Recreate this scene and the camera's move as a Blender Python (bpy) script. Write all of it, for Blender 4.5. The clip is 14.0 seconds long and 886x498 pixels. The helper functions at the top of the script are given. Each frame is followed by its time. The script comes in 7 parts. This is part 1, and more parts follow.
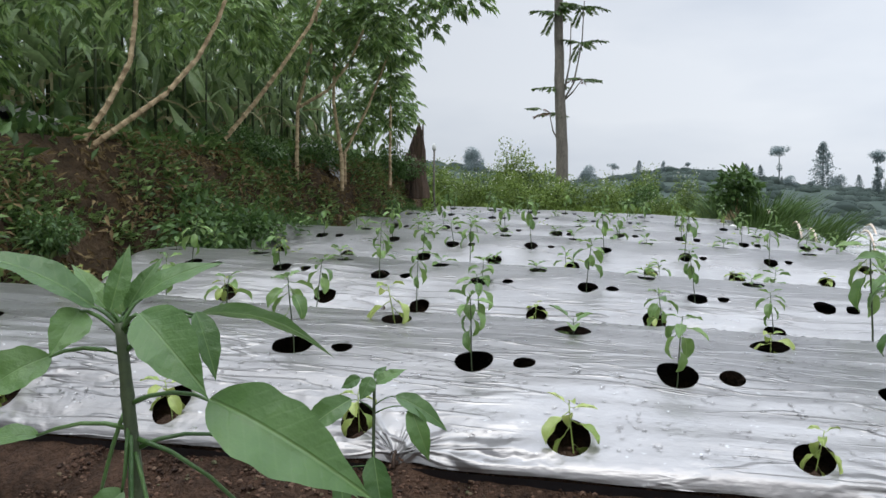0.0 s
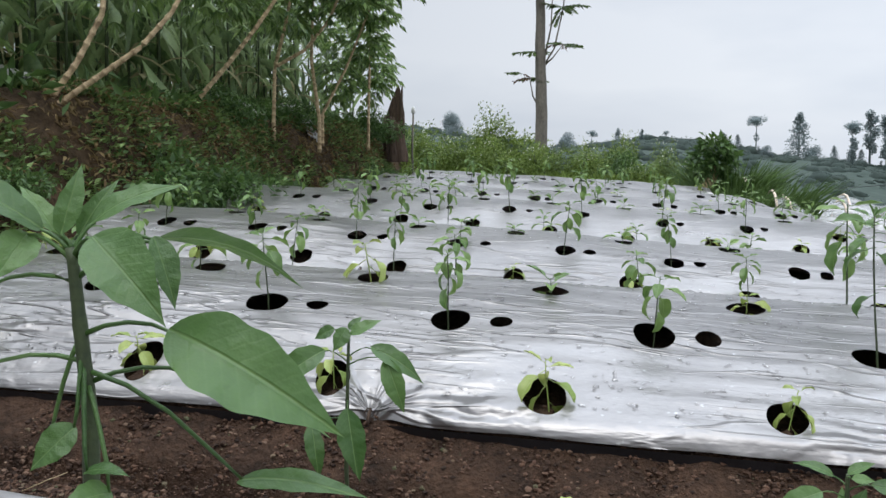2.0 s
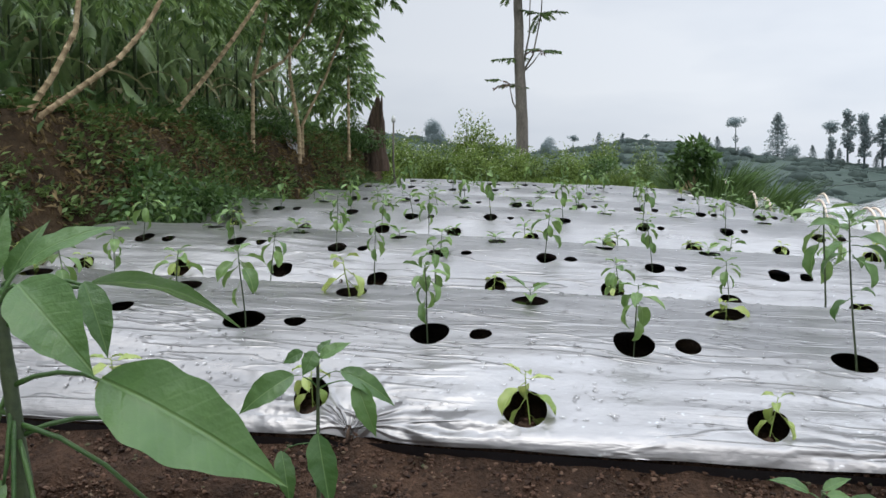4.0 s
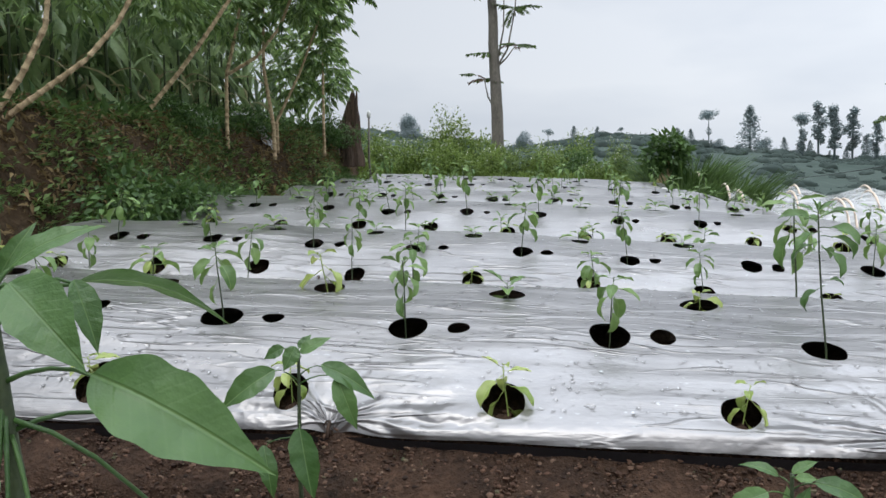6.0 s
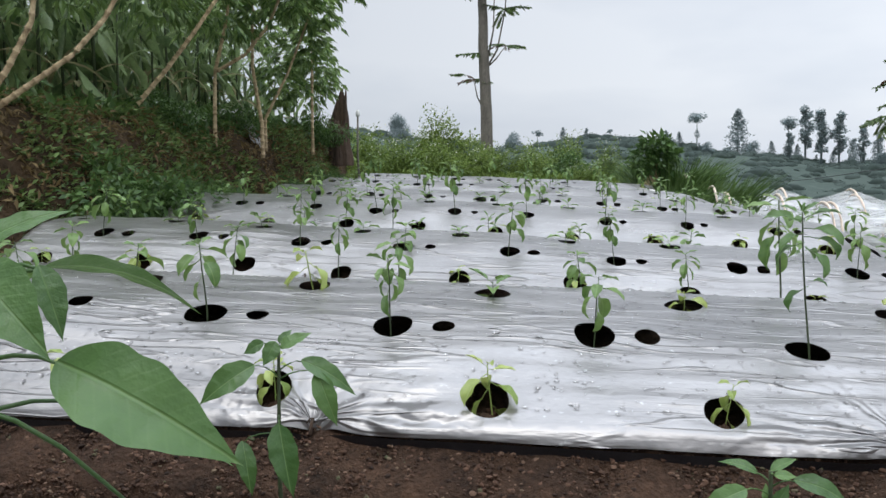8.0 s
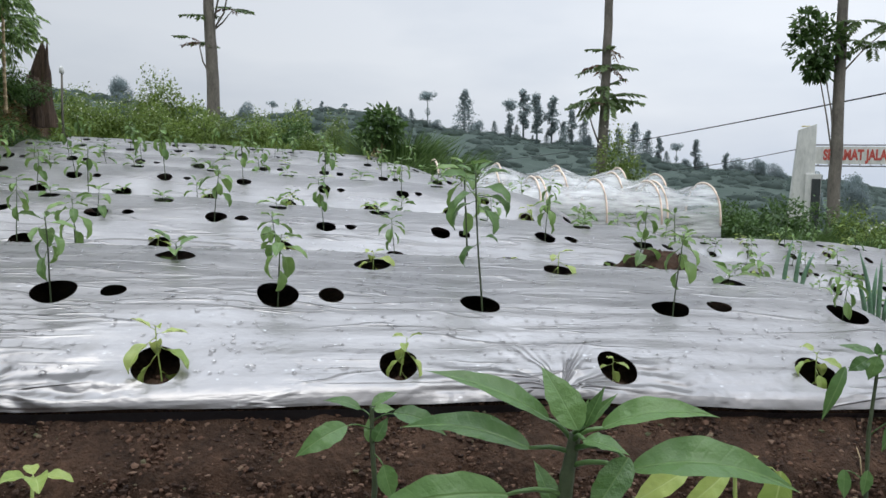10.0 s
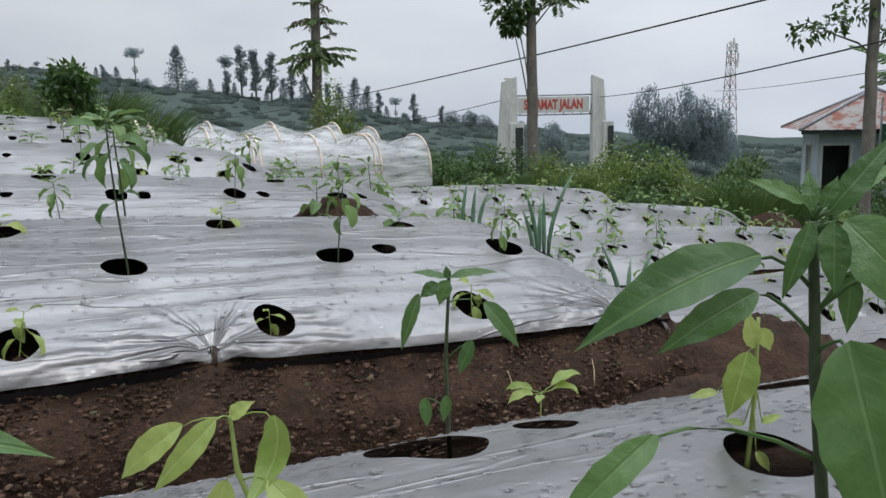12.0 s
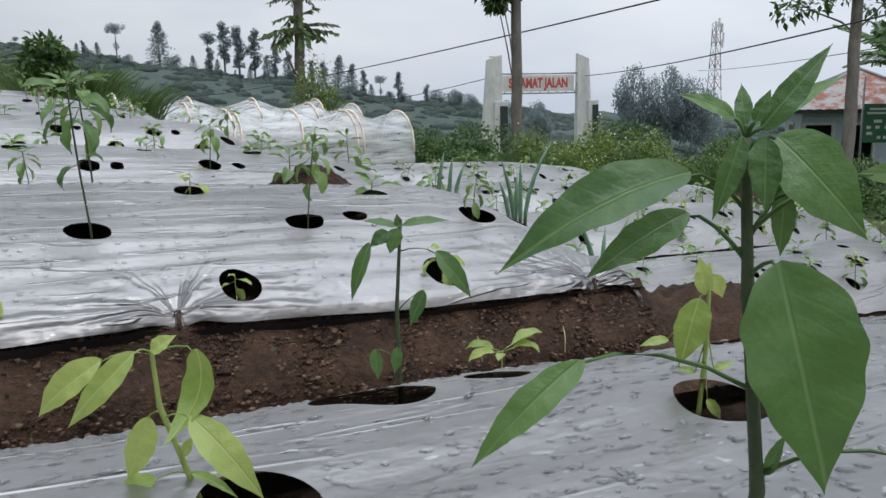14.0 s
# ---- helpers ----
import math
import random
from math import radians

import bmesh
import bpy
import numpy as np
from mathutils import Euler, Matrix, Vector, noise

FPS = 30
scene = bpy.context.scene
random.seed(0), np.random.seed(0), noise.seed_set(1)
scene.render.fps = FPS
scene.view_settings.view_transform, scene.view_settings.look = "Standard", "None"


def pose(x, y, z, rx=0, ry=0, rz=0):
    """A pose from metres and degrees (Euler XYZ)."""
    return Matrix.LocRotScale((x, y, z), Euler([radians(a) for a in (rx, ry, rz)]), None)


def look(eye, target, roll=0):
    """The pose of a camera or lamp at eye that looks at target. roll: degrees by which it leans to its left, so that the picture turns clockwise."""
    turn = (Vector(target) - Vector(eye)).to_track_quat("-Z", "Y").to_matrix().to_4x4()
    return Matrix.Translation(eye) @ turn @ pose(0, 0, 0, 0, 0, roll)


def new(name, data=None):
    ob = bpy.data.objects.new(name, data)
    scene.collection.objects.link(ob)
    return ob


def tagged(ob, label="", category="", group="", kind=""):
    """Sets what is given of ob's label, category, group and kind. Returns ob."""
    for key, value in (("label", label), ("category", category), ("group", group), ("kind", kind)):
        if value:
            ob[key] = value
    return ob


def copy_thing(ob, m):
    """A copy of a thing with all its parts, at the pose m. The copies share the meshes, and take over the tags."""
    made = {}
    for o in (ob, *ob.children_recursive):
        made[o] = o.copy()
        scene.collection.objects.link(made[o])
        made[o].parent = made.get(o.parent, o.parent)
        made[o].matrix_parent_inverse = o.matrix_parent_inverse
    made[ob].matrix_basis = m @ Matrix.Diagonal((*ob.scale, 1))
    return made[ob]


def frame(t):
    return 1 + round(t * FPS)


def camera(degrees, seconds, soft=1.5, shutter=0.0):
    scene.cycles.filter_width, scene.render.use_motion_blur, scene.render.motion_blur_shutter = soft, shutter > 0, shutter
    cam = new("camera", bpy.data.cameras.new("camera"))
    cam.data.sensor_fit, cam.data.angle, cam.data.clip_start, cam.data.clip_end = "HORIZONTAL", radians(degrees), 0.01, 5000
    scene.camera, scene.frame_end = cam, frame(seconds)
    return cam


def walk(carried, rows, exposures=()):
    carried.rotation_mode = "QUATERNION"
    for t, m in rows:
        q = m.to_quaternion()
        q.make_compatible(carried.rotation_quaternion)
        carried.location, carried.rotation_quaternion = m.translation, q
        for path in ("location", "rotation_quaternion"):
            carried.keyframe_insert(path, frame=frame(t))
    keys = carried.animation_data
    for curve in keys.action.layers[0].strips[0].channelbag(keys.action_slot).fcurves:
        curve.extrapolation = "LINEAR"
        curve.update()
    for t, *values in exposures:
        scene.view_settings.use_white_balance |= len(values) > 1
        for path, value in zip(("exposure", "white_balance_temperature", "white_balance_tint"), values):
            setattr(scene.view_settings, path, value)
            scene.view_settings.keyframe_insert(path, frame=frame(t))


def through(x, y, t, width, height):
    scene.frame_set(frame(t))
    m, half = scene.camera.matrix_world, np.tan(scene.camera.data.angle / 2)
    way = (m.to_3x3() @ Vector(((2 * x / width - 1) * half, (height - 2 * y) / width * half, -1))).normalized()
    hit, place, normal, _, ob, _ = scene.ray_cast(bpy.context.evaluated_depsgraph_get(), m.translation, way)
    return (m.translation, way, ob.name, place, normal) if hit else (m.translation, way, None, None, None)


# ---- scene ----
cam = camera(56.6, 14.0)
PATH = [
    (0, (0.39, 0.181, 0.706), (-0.103, 2.118, 0.643), -0.3),
    (0.5, (0.392, 0.182, 0.703), (-0.093, 2.12, 0.609), -0.2),
    (1, (0.402, 0.198, 0.7), (-0.07, 2.137, 0.574), 0.3),
    (1.5, (0.379, 0.205, 0.683), (-0.081, 2.145, 0.529), 1.0),
    (2, (0.384, 0.206, 0.685), (-0.055, 2.151, 0.538), 0.5),
    (2.5, (0.408, 0.216, 0.697), (0.0, 2.169, 0.562), -1.1),
    (4.8, (0.395, 0.226, 0.698), (0.013, 2.185, 0.571), -0.1),
    (5, (0.399, 0.22, 0.691), (0.046, 2.184, 0.563), 0.5),
    (5.5, (0.404, 0.217, 0.694), (0.09, 2.187, 0.565), 0.2),
    (6, (0.4, 0.211, 0.699), (0.053, 2.175, 0.556), -1.3),
    (6.5, (0.399, 0.219, 0.693), (0.046, 2.182, 0.546), -1.2),
    (7, (0.401, 0.22, 0.693), (0.052, 2.184, 0.555), -0.9),
    (9.3, (0.451, 0.211, 0.692), (0.4, 2.201, 0.501), -1.1),
    (9.5, (0.476, 0.23, 0.676), (0.524, 2.219, 0.471), -0.7),
    (10, (0.536, 0.263, 0.651), (0.848, 2.227, 0.442), 0.5),
    (10.5, (0.606, 0.286, 0.629), (1.111, 2.209, 0.411), 1.0),
    (11, (0.635, 0.286, 0.629), (1.28, 2.163, 0.385), 0.2),
    (11.5, (0.686, 0.292, 0.632), (1.495, 2.103, 0.369), -0.4),
    (12, (0.735, 0.293, 0.617), (1.653, 2.042, 0.302), -1.3),
    (12.5, (0.772, 0.299, 0.599), (1.779, 1.989, 0.239), -1.4),
    (13, (0.802, 0.292, 0.598), (1.884, 1.929, 0.213), -1.7),
    (13.5, (0.809, 0.267, 0.596), (1.883, 1.91, 0.211), -1.6),
    (14, (0.772, 0.289, 0.581), (1.717, 2.013, 0.216), -1.0),
]
walk(cam, [(t, look(eye, target, roll)) for t, eye, target, roll in PATH], ((0.0, 0.14), (7.0, 0.14), (9.5, 0.11), (10.0, 0.04), (10.5, -0.06), (11.5, -0.25), (12.5, -0.12), (14.0, -0.08)))

# ---- sky, sun, exposure ----
world = bpy.data.worlds.new("overcast_sky")
scene.world = world
world.use_nodes = True
wn, wl = world.node_tree.nodes, world.node_tree.links
wn.clear()
w_out = wn.new("ShaderNodeOutputWorld")
w_bg = wn.new("ShaderNodeBackground")
w_sky = wn.new("ShaderNodeTexSky")
w_sky.sky_type = "NISHITA"
w_sky.sun_disc = False
w_sky.sun_elevation, w_sky.sun_rotation = radians(52), radians(150)
w_sky.air_density, w_sky.dust_density, w_sky.ozone_density = 1.0, 4.6, 1.0
w_co = wn.new("ShaderNodeTexCoord")
w_map = wn.new("ShaderNodeMapping")
w_map.inputs["Scale"].default_value = (1.0, 1.0, 3.2)
w_noise = wn.new("ShaderNodeTexNoise")
w_noise.inputs["Scale"].default_value, w_noise.inputs["Detail"].default_value = 1.6, 5.0
w_ramp = wn.new("ShaderNodeValToRGB")
w_ramp.color_ramp.elements[0].position, w_ramp.color_ramp.elements[1].position = 0.36, 0.66
w_ramp.color_ramp.elements[0].color = (4.75, 5.3, 6.2, 1)
w_ramp.color_ramp.elements[1].color = (6.9, 7.25, 7.8, 1)
w_sep = wn.new("ShaderNodeSeparateXYZ")
w_up = wn.new("ShaderNodeMapRange")
w_up.inputs["From Min"].default_value, w_up.inputs["From Max"].default_value = 0.58, 0.97
w_up.inputs["To Min"].default_value, w_up.inputs["To Max"].default_value = 1.0, 4.2
w_gain = wn.new("ShaderNodeVectorMath")
w_gain.operation = "SCALE"
w_mix = wn.new("ShaderNodeMix")
w_mix.data_type = "RGBA"
w_mix.inputs[0].default_value = 0.86
wl.new(w_co.outputs["Generated"], w_map.inputs[0])
wl.new(w_map.outputs[0], w_noise.inputs["Vector"])
wl.new(w_noise.outputs["Fac"], w_ramp.inputs[0])
wl.new(w_co.outputs["Generated"], w_sep.inputs[0])
wl.new(w_sep.outputs["Z"], w_up.inputs["Value"])
wl.new(w_ramp.outputs[0], w_gain.inputs[0])
w_side = wn.new("ShaderNodeMapRange")
w_side.inputs["From Min"].default_value, w_side.inputs["From Max"].default_value = -0.3, 0.9
w_side.inputs["To Min"].default_value, w_side.inputs["To Max"].default_value = 0.90, 1.40
w_both = wn.new("ShaderNodeMath")
w_both.operation = "MULTIPLY"
wl.new(w_sep.outputs["X"], w_side.inputs["Value"])
wl.new(w_side.outputs[0], w_both.inputs[0])
wl.new(w_up.outputs[0], w_both.inputs[1])
wl.new(w_both.outputs[0], w_gain.inputs["Scale"])
wl.new(w_sky.outputs[0], w_mix.inputs[6])
wl.new(w_gain.outputs[0], w_mix.inputs[7])
wl.new(w_mix.outputs[2], w_bg.inputs["Color"])
w_bg.inputs["Strength"].default_value = 0.11
wl.new(w_bg.outputs[0], w_out.inputs["Surface"])

sun_data = bpy.data.lights.new("sun", "SUN")
sun_data.energy, sun_data.angle, sun_data.color = 0.5, radians(30), (1.0, 0.97, 0.92)
sun = new("sun", sun_data)
sun.matrix_world = look((0, 0, 30), (6.0, 14.0, 0))

# ---- materials ----
# middles of the mulched beds across the field, and the pegs (along, across) that gather their film
BED_Y = (0.77, 2.575, 4.655, 6.70, 8.75, 10.80, 12.85)
PINS = {0: ((-0.9, 0.62), (0.2, 0.62)), 1: ((-0.18, -0.612), (1.075, -0.605), (2.14, -0.612), (-1.5, -0.61)), 2: ((-0.9, -0.6), (0.55, -0.6), (1.9, -0.6), (4.6, -0.6), (6.1, -0.6))}


def nodes_of(name):
    m = bpy.data.materials.new(name)
    m.use_nodes = True
    n, l = m.node_tree.nodes, m.node_tree.links
    return m, n, l, n["Principled BSDF"]


def noise_node(n, l, scale, detail=4.0, rough=0.55, stretch=None, space="Object"):
    co = n.new("ShaderNodeTexCoord")
    mp = n.new("ShaderNodeMapping")
    if stretch:
        mp.inputs["Scale"].default_value = stretch
    tx = n.new("ShaderNodeTexNoise")
    tx.inputs["Scale"].default_value, tx.inputs["Detail"].default_value = scale, detail
    tx.inputs["Roughness"].default_value = rough
    l.new(co.outputs[space], mp.inputs[0])
    l.new(mp.outputs[0], tx.inputs["Vector"])
    return tx


def ramp_node(n, l, src, stops):
    r = n.new("ShaderNodeValToRGB")
    e = r.color_ramp.elements
    while len(e) < len(stops):
        e.new(0.5)
    for i, (p, c) in enumerate(stops):
        e[i].position, e[i].color = p, (*c, 1)
    l.new(src, r.inputs[0])
    return r


def add_bump(n, l, bsdf, src, strength, distance, under=None):
    b = n.new("ShaderNodeBump")
    b.inputs["Strength"].default_value, b.inputs["Distance"].default_value = strength, distance
    l.new(src, b.inputs["Height"])
    if under:
        l.new(under.outputs[0], b.inputs["Normal"])
    l.new(b.outputs[0], bsdf.inputs["Normal"])
    return b


def mottled(name, dark, light, scale, rough=0.8, bump=0.3, bump_scale=None, bump_dist=0.01, metal=0.0, spec=0.5, vary=0.0, stretch=None):
    """A surface of two colours mixed at two scales of noise, with fine relief."""
    m, n, l, b = nodes_of(name)
    big = noise_node(n, l, scale, 5.0, 0.6, stretch)
    fine = noise_node(n, l, scale * 7, 4.0, 0.6, stretch)
    mid = n.new("ShaderNodeMix")
    mid.data_type = "FLOAT"
    mid.inputs[0].default_value = 0.4
    l.new(big.outputs["Fac"], mid.inputs[2])
    l.new(fine.outputs["Fac"], mid.inputs[3])
    r = ramp_node(n, l, mid.outputs[0], [(0.34, dark), (0.66, light)])
    col = r.outputs[0]
    if vary:
        info = n.new("ShaderNodeObjectInfo")
        rng = n.new("ShaderNodeMapRange")
        rng.inputs["To Min"].default_value, rng.inputs["To Max"].default_value = 1 - vary, 1 + vary
        l.new(info.outputs["Random"], rng.inputs["Value"])
        hsv = n.new("ShaderNodeHueSaturation")
        l.new(rng.outputs[0], hsv.inputs["Value"])
        l.new(col, hsv.inputs["Color"])
        col = hsv.outputs[0]
    l.new(col, b.inputs["Base Color"])
    b.inputs["Roughness"].default_value, b.inputs["Metallic"].default_value = rough, metal
    b.inputs["Specular IOR Level"].default_value = spec
    if bump:
        bn = noise_node(n, l, bump_scale or scale * 4, 5.0, 0.6, stretch)
        add_bump(n, l, b, bn.outputs["Fac"], bump, bump_dist)
    return m


def leafy(name, dark, light, rough=0.42, spec=0.45, through=0.25, island=True):
    """Leaf: colour by leaf and by object, fine blotches, light shining through the blade."""
    m, n, l, b = nodes_of(name)
    geo, info = n.new("ShaderNodeNewGeometry"), n.new("ShaderNodeObjectInfo")
    tx = noise_node(n, l, 22.0, 3.0)
    add = n.new("ShaderNodeMath")
    add.operation = "ADD"
    l.new(geo.outputs["Random Per Island"] if island else info.outputs["Random"], add.inputs[0])
    l.new(tx.outputs["Fac"], add.inputs[1])
    half = n.new("ShaderNodeMath")
    half.operation = "MULTIPLY"
    half.inputs[1].default_value = 0.5
    l.new(add.outputs[0], half.inputs[0])
    r = ramp_node(n, l, half.outputs[0], [(0.15, dark), (0.85, light)])
    l.new(r.outputs[0], b.inputs["Base Color"])
    b.inputs["Roughness"].default_value, b.inputs["Specular IOR Level"].default_value = rough, spec
    tr = n.new("ShaderNodeBsdfTranslucent")
    gain = n.new("ShaderNodeHueSaturation")
    gain.inputs["Value"].default_value, gain.inputs["Hue"].default_value = 1.5, 0.485
    l.new(r.outputs[0], gain.inputs["Color"])
    l.new(gain.outputs[0], tr.inputs["Color"])
    mx = n.new("ShaderNodeMixShader")
    mx.inputs[0].default_value = through
    l.new(b.outputs[0], mx.inputs[1])
    l.new(tr.outputs[0], mx.inputs[2])
    l.new(mx.outputs[0], n["Material Output"].inputs["Surface"])
    return m


def pepper_leaf(name, dark, light, rib):
    """Pepper leaf blade along its own x axis: pale midrib, slanting side veins in relief, blotches; light shines through."""
    m, n, l, b = nodes_of(name)
    co = n.new("ShaderNodeTexCoord")
    sep = n.new("ShaderNodeSeparateXYZ")
    l.new(co.outputs["Object"], sep.inputs[0])

    def math_node(op, a, c=None, d=None):
        q = n.new("ShaderNodeMath")
        q.operation = op
        for i, v in enumerate((a, c, d)):
            if v is None:
                continue
            if isinstance(v, float):
                q.inputs[i].default_value = v
            else:
                l.new(v, q.inputs[i])
        return q.outputs[0]

    tx = noise_node(n, l, 5.0, 4.0, 0.6)
    across = math_node("ABSOLUTE", sep.outputs["Y"])
    vein = math_node("SINE", math_node("MULTIPLY", math_node("SUBTRACT", math_node("ADD", sep.outputs["X"], math_node("MULTIPLY", tx.outputs["Fac"], 0.05)), math_node("MULTIPLY", across, 0.8)), 34.0))
    vein = math_node("POWER", math_node("ABSOLUTE", vein), 22.0)
    mid = n.new("ShaderNodeMapRange")
    mid.inputs["From Min"].default_value, mid.inputs["From Max"].default_value = 0.003, 0.013
    mid.inputs["To Min"].default_value, mid.inputs["To Max"].default_value = 1.0, 0.0
    l.new(across, mid.inputs["Value"])
    info = n.new("ShaderNodeObjectInfo")
    mixf = math_node("MULTIPLY", math_node("ADD", info.outputs["Random"], tx.outputs["Fac"]), 0.5)
    r = ramp_node(n, l, mixf, [(0.2, dark), (0.8, light)])
    mx1 = n.new("ShaderNodeMix")
    mx1.data_type = "RGBA"
    l.new(math_node("MAXIMUM", math_node("MULTIPLY", mid.outputs[0], 0.6), math_node("MULTIPLY", math_node("MULTIPLY", vein, tx.outputs["Fac"]), 0.15)), mx1.inputs[0])
    l.new(r.outputs[0], mx1.inputs[6])
    mx1.inputs[7].default_value = (*rib, 1)
    l.new(mx1.outputs[2], b.inputs["Base Color"])
    b.inputs["Roughness"].default_value, b.inputs["Specular IOR Level"].default_value = 0.31, 0.5
    relief = math_node("SUBTRACT", tx.outputs["Fac"], math_node("ADD", math_node("MULTIPLY", vein, 0.035), mid.outputs[0]))
    add_bump(n, l, b, relief, 0.34, 0.006)
    tr = n.new("ShaderNodeBsdfTranslucent")
    gain = n.new("ShaderNodeHueSaturation")
    gain.inputs["Value"].default_value, gain.inputs["Hue"].default_value = 1.5, 0.485
    l.new(mx1.outputs[2], gain.inputs["Color"])
    l.new(gain.outputs[0], tr.inputs["Color"])
    mx = n.new("ShaderNodeMixShader")
    mx.inputs[0].default_value = 0.28
    l.new(b.outputs[0], mx.inputs[1])
    l.new(tr.outputs[0], mx.inputs[2])
    l.new(mx.outputs[0], n["Material Output"].inputs["Surface"])
    return m


def gathers(n, l):
    """Fine pleats of the film fanning out from each peg and dying away."""
    co = n.new("ShaderNodeTexCoord")
    wob = noise_node(n, l, 7.0, 3.0, 0.5)
    total = None

    def op(kind, a, c=None):
        q = n.new("ShaderNodeMath")
        q.operation = kind
        for i, v in enumerate((a, c)):
            if isinstance(v, (int, float)):
                q.inputs[i].default_value = v
            elif v is not None:
                l.new(v, q.inputs[i])
        return q.outputs[0]

    sep = n.new("ShaderNodeSeparateXYZ")
    l.new(co.outputs["Object"], sep.inputs[0])
    for k in (1,):
        for px, pv in PINS[k]:
            dx, dy = op("SUBTRACT", sep.outputs["X"], px), op("SUBTRACT", sep.outputs["Y"], BED_Y[k] + pv)
            th = op("ARCTAN2", dy, dx)
            r = op("SQRT", op("ADD", op("MULTIPLY", op("MULTIPLY", dx, dx), 0.10), op("MULTIPLY", dy, dy)))
            ray = op("SINE", op("ADD", op("MULTIPLY", th, 19.0), op("ADD", op("MULTIPLY", op("SINE", op("MULTIPLY", th, 5.0 + px)), 3.4), op("MULTIPLY", wob.outputs["Fac"], 9.0))))
            fade = op("MULTIPLY", op("EXPONENT", op("MULTIPLY", r, -24.0)), op("MULTIPLY", r, 34.0))
            flat = op("ADD", op("MULTIPLY", op("POWER", op("ABSOLUTE", op("COSINE", th)), 1.8), 0.93), 0.07)
            h = op("MULTIPLY", op("MULTIPLY", op("MULTIPLY", ray, fade), flat), op("ADD", op("MULTIPLY", wob.outputs["Fac"], 3.0), -0.8))
            total = h if total is None else op("ADD", total, h)
    return total


def mulch_material():
    """Silver plastic film: dulled metal sheen, long stretch wrinkles, dusty and wet patches."""
    m, n, l, b = nodes_of("silver_mulch_film")
    dust = noise_node(n, l, 2.2, 6.0, 0.6)
    r = ramp_node(n, l, dust.outputs["Fac"], [(0.3, (0.236, 0.229, 0.224)), (0.7, (0.356, 0.344, 0.335))])
    l.new(r.outputs[0], b.inputs["Base Color"])
    b.inputs["Metallic"].default_value = 0.8
    b.inputs["Coat Weight"].default_value, b.inputs["Coat Roughness"].default_value = 0.25, 0.3
    ro = noise_node(n, l, 9.0, 5.0, 0.6, (0.35, 1.0, 1.0))
    rr = n.new("ShaderNodeMapRange")
    rr.inputs["From Min"].default_value, rr.inputs["From Max"].default_value = 0.3, 0.7
    rr.inputs["To Min"].default_value, rr.inputs["To Max"].default_value = 0.26, 0.42
    l.new(ro.outputs["Fac"], rr.inputs["Value"])
    l.new(rr.outputs[0], b.inputs["Roughness"])
    w1 = noise_node(n, l, 6.0, 4.0, 0.5, (0.16, 2.0, 2.0))
    w2 = noise_node(n, l, 34.0, 3.0, 0.5, (0.15, 1.5, 1.5))
    calm = n.new("ShaderNodeMapRange")
    calm.interpolation_type = "SMOOTHSTEP"
    calm.inputs["From Min"].default_value, calm.inputs["From Max"].default_value = 0.40, 0.62
    l.new(noise_node(n, l, 2.4, 3.0, 0.55, (0.5, 1.5, 1.5)).outputs["Fac"], calm.inputs["Value"])
    taut = n.new("ShaderNodeMath")
    taut.operation = "MULTIPLY"
    l.new(w2.outputs["Fac"], taut.inputs[0])
    l.new(calm.outputs[0], taut.inputs[1])
    b1 = add_bump(n, l, b, w1.outputs["Fac"], 0.24, 0.022)
    b2 = add_bump(n, l, b, taut.outputs[0], 0.62, 0.006, b1)
    w3 = noise_node(n, l, 60.0, 2.0, 0.5, (0.6, 1.0, 1.0))
    b3 = add_bump(n, l, b, w3.outputs["Fac"], 0.42, 0.004, b2)
    b4 = add_bump(n, l, b, gathers(n, l), 1.0, 0.013, b3)
    # pale specks: dried marks, and wet glints painted into the film's colour
    speck = n.new("ShaderNodeMapRange")
    speck.inputs["From Min"].default_value, speck.inputs["From Max"].default_value = 0.70, 0.77
    l.new(noise_node(n, l, 75.0, 2.0, 0.4, (0.6, 1.0, 1.0)).outputs["Fac"], speck.inputs["Value"])
    pale = n.new("ShaderNodeMix")
    pale.data_type = "RGBA"
    l.new(speck.outputs[0], pale.inputs[0])
    l.new(r.outputs[0], pale.inputs[6])
    pale.inputs[7].default_value = (0.5, 0.5, 0.5, 1)
    l.new(pale.outputs[2], b.inputs["Base Color"])
    for scale, width, deep in ((5.0, 0.022, 0.006), (11.0, 0.03, 0.004)):
        crease = noise_node(n, l, scale, 2.0, 0.45, (0.22, 1.7, 1.7))
        off = n.new("ShaderNodeMath")
        off.operation = "SUBTRACT"
        off.inputs[1].default_value = 0.5
        l.new(crease.outputs["Fac"], off.inputs[0])
        mag = n.new("ShaderNodeMath")
        mag.operation = "ABSOLUTE"
        l.new(off.outputs[0], mag.inputs[0])
        line = n.new("ShaderNodeMapRange")
        line.interpolation_type = "SMOOTHSTEP"
        line.inputs["From Min"].default_value, line.inputs["From Max"].default_value = 0.0, width
        line.inputs["To Min"].default_value, line.inputs["To Max"].default_value = 1.0, 0.0
        l.new(mag.outputs[0], line.inputs["Value"])
        some = n.new("ShaderNodeMapRange")
        some.interpolation_type = "SMOOTHSTEP"
        some.inputs["From Min"].default_value, some.inputs["From Max"].default_value = 0.44, 0.62
        l.new(noise_node(n, l, 1.3 + scale * 0.1, 2.0, 0.5, (0.6, 1.6, 1.6)).outputs["Fac"], some.inputs["Value"])
        cut = n.new("ShaderNodeMath")
        cut.operation = "MULTIPLY"
        l.new(line.outputs[0], cut.inputs[0])
        l.new(some.outputs[0], cut.inputs[1])
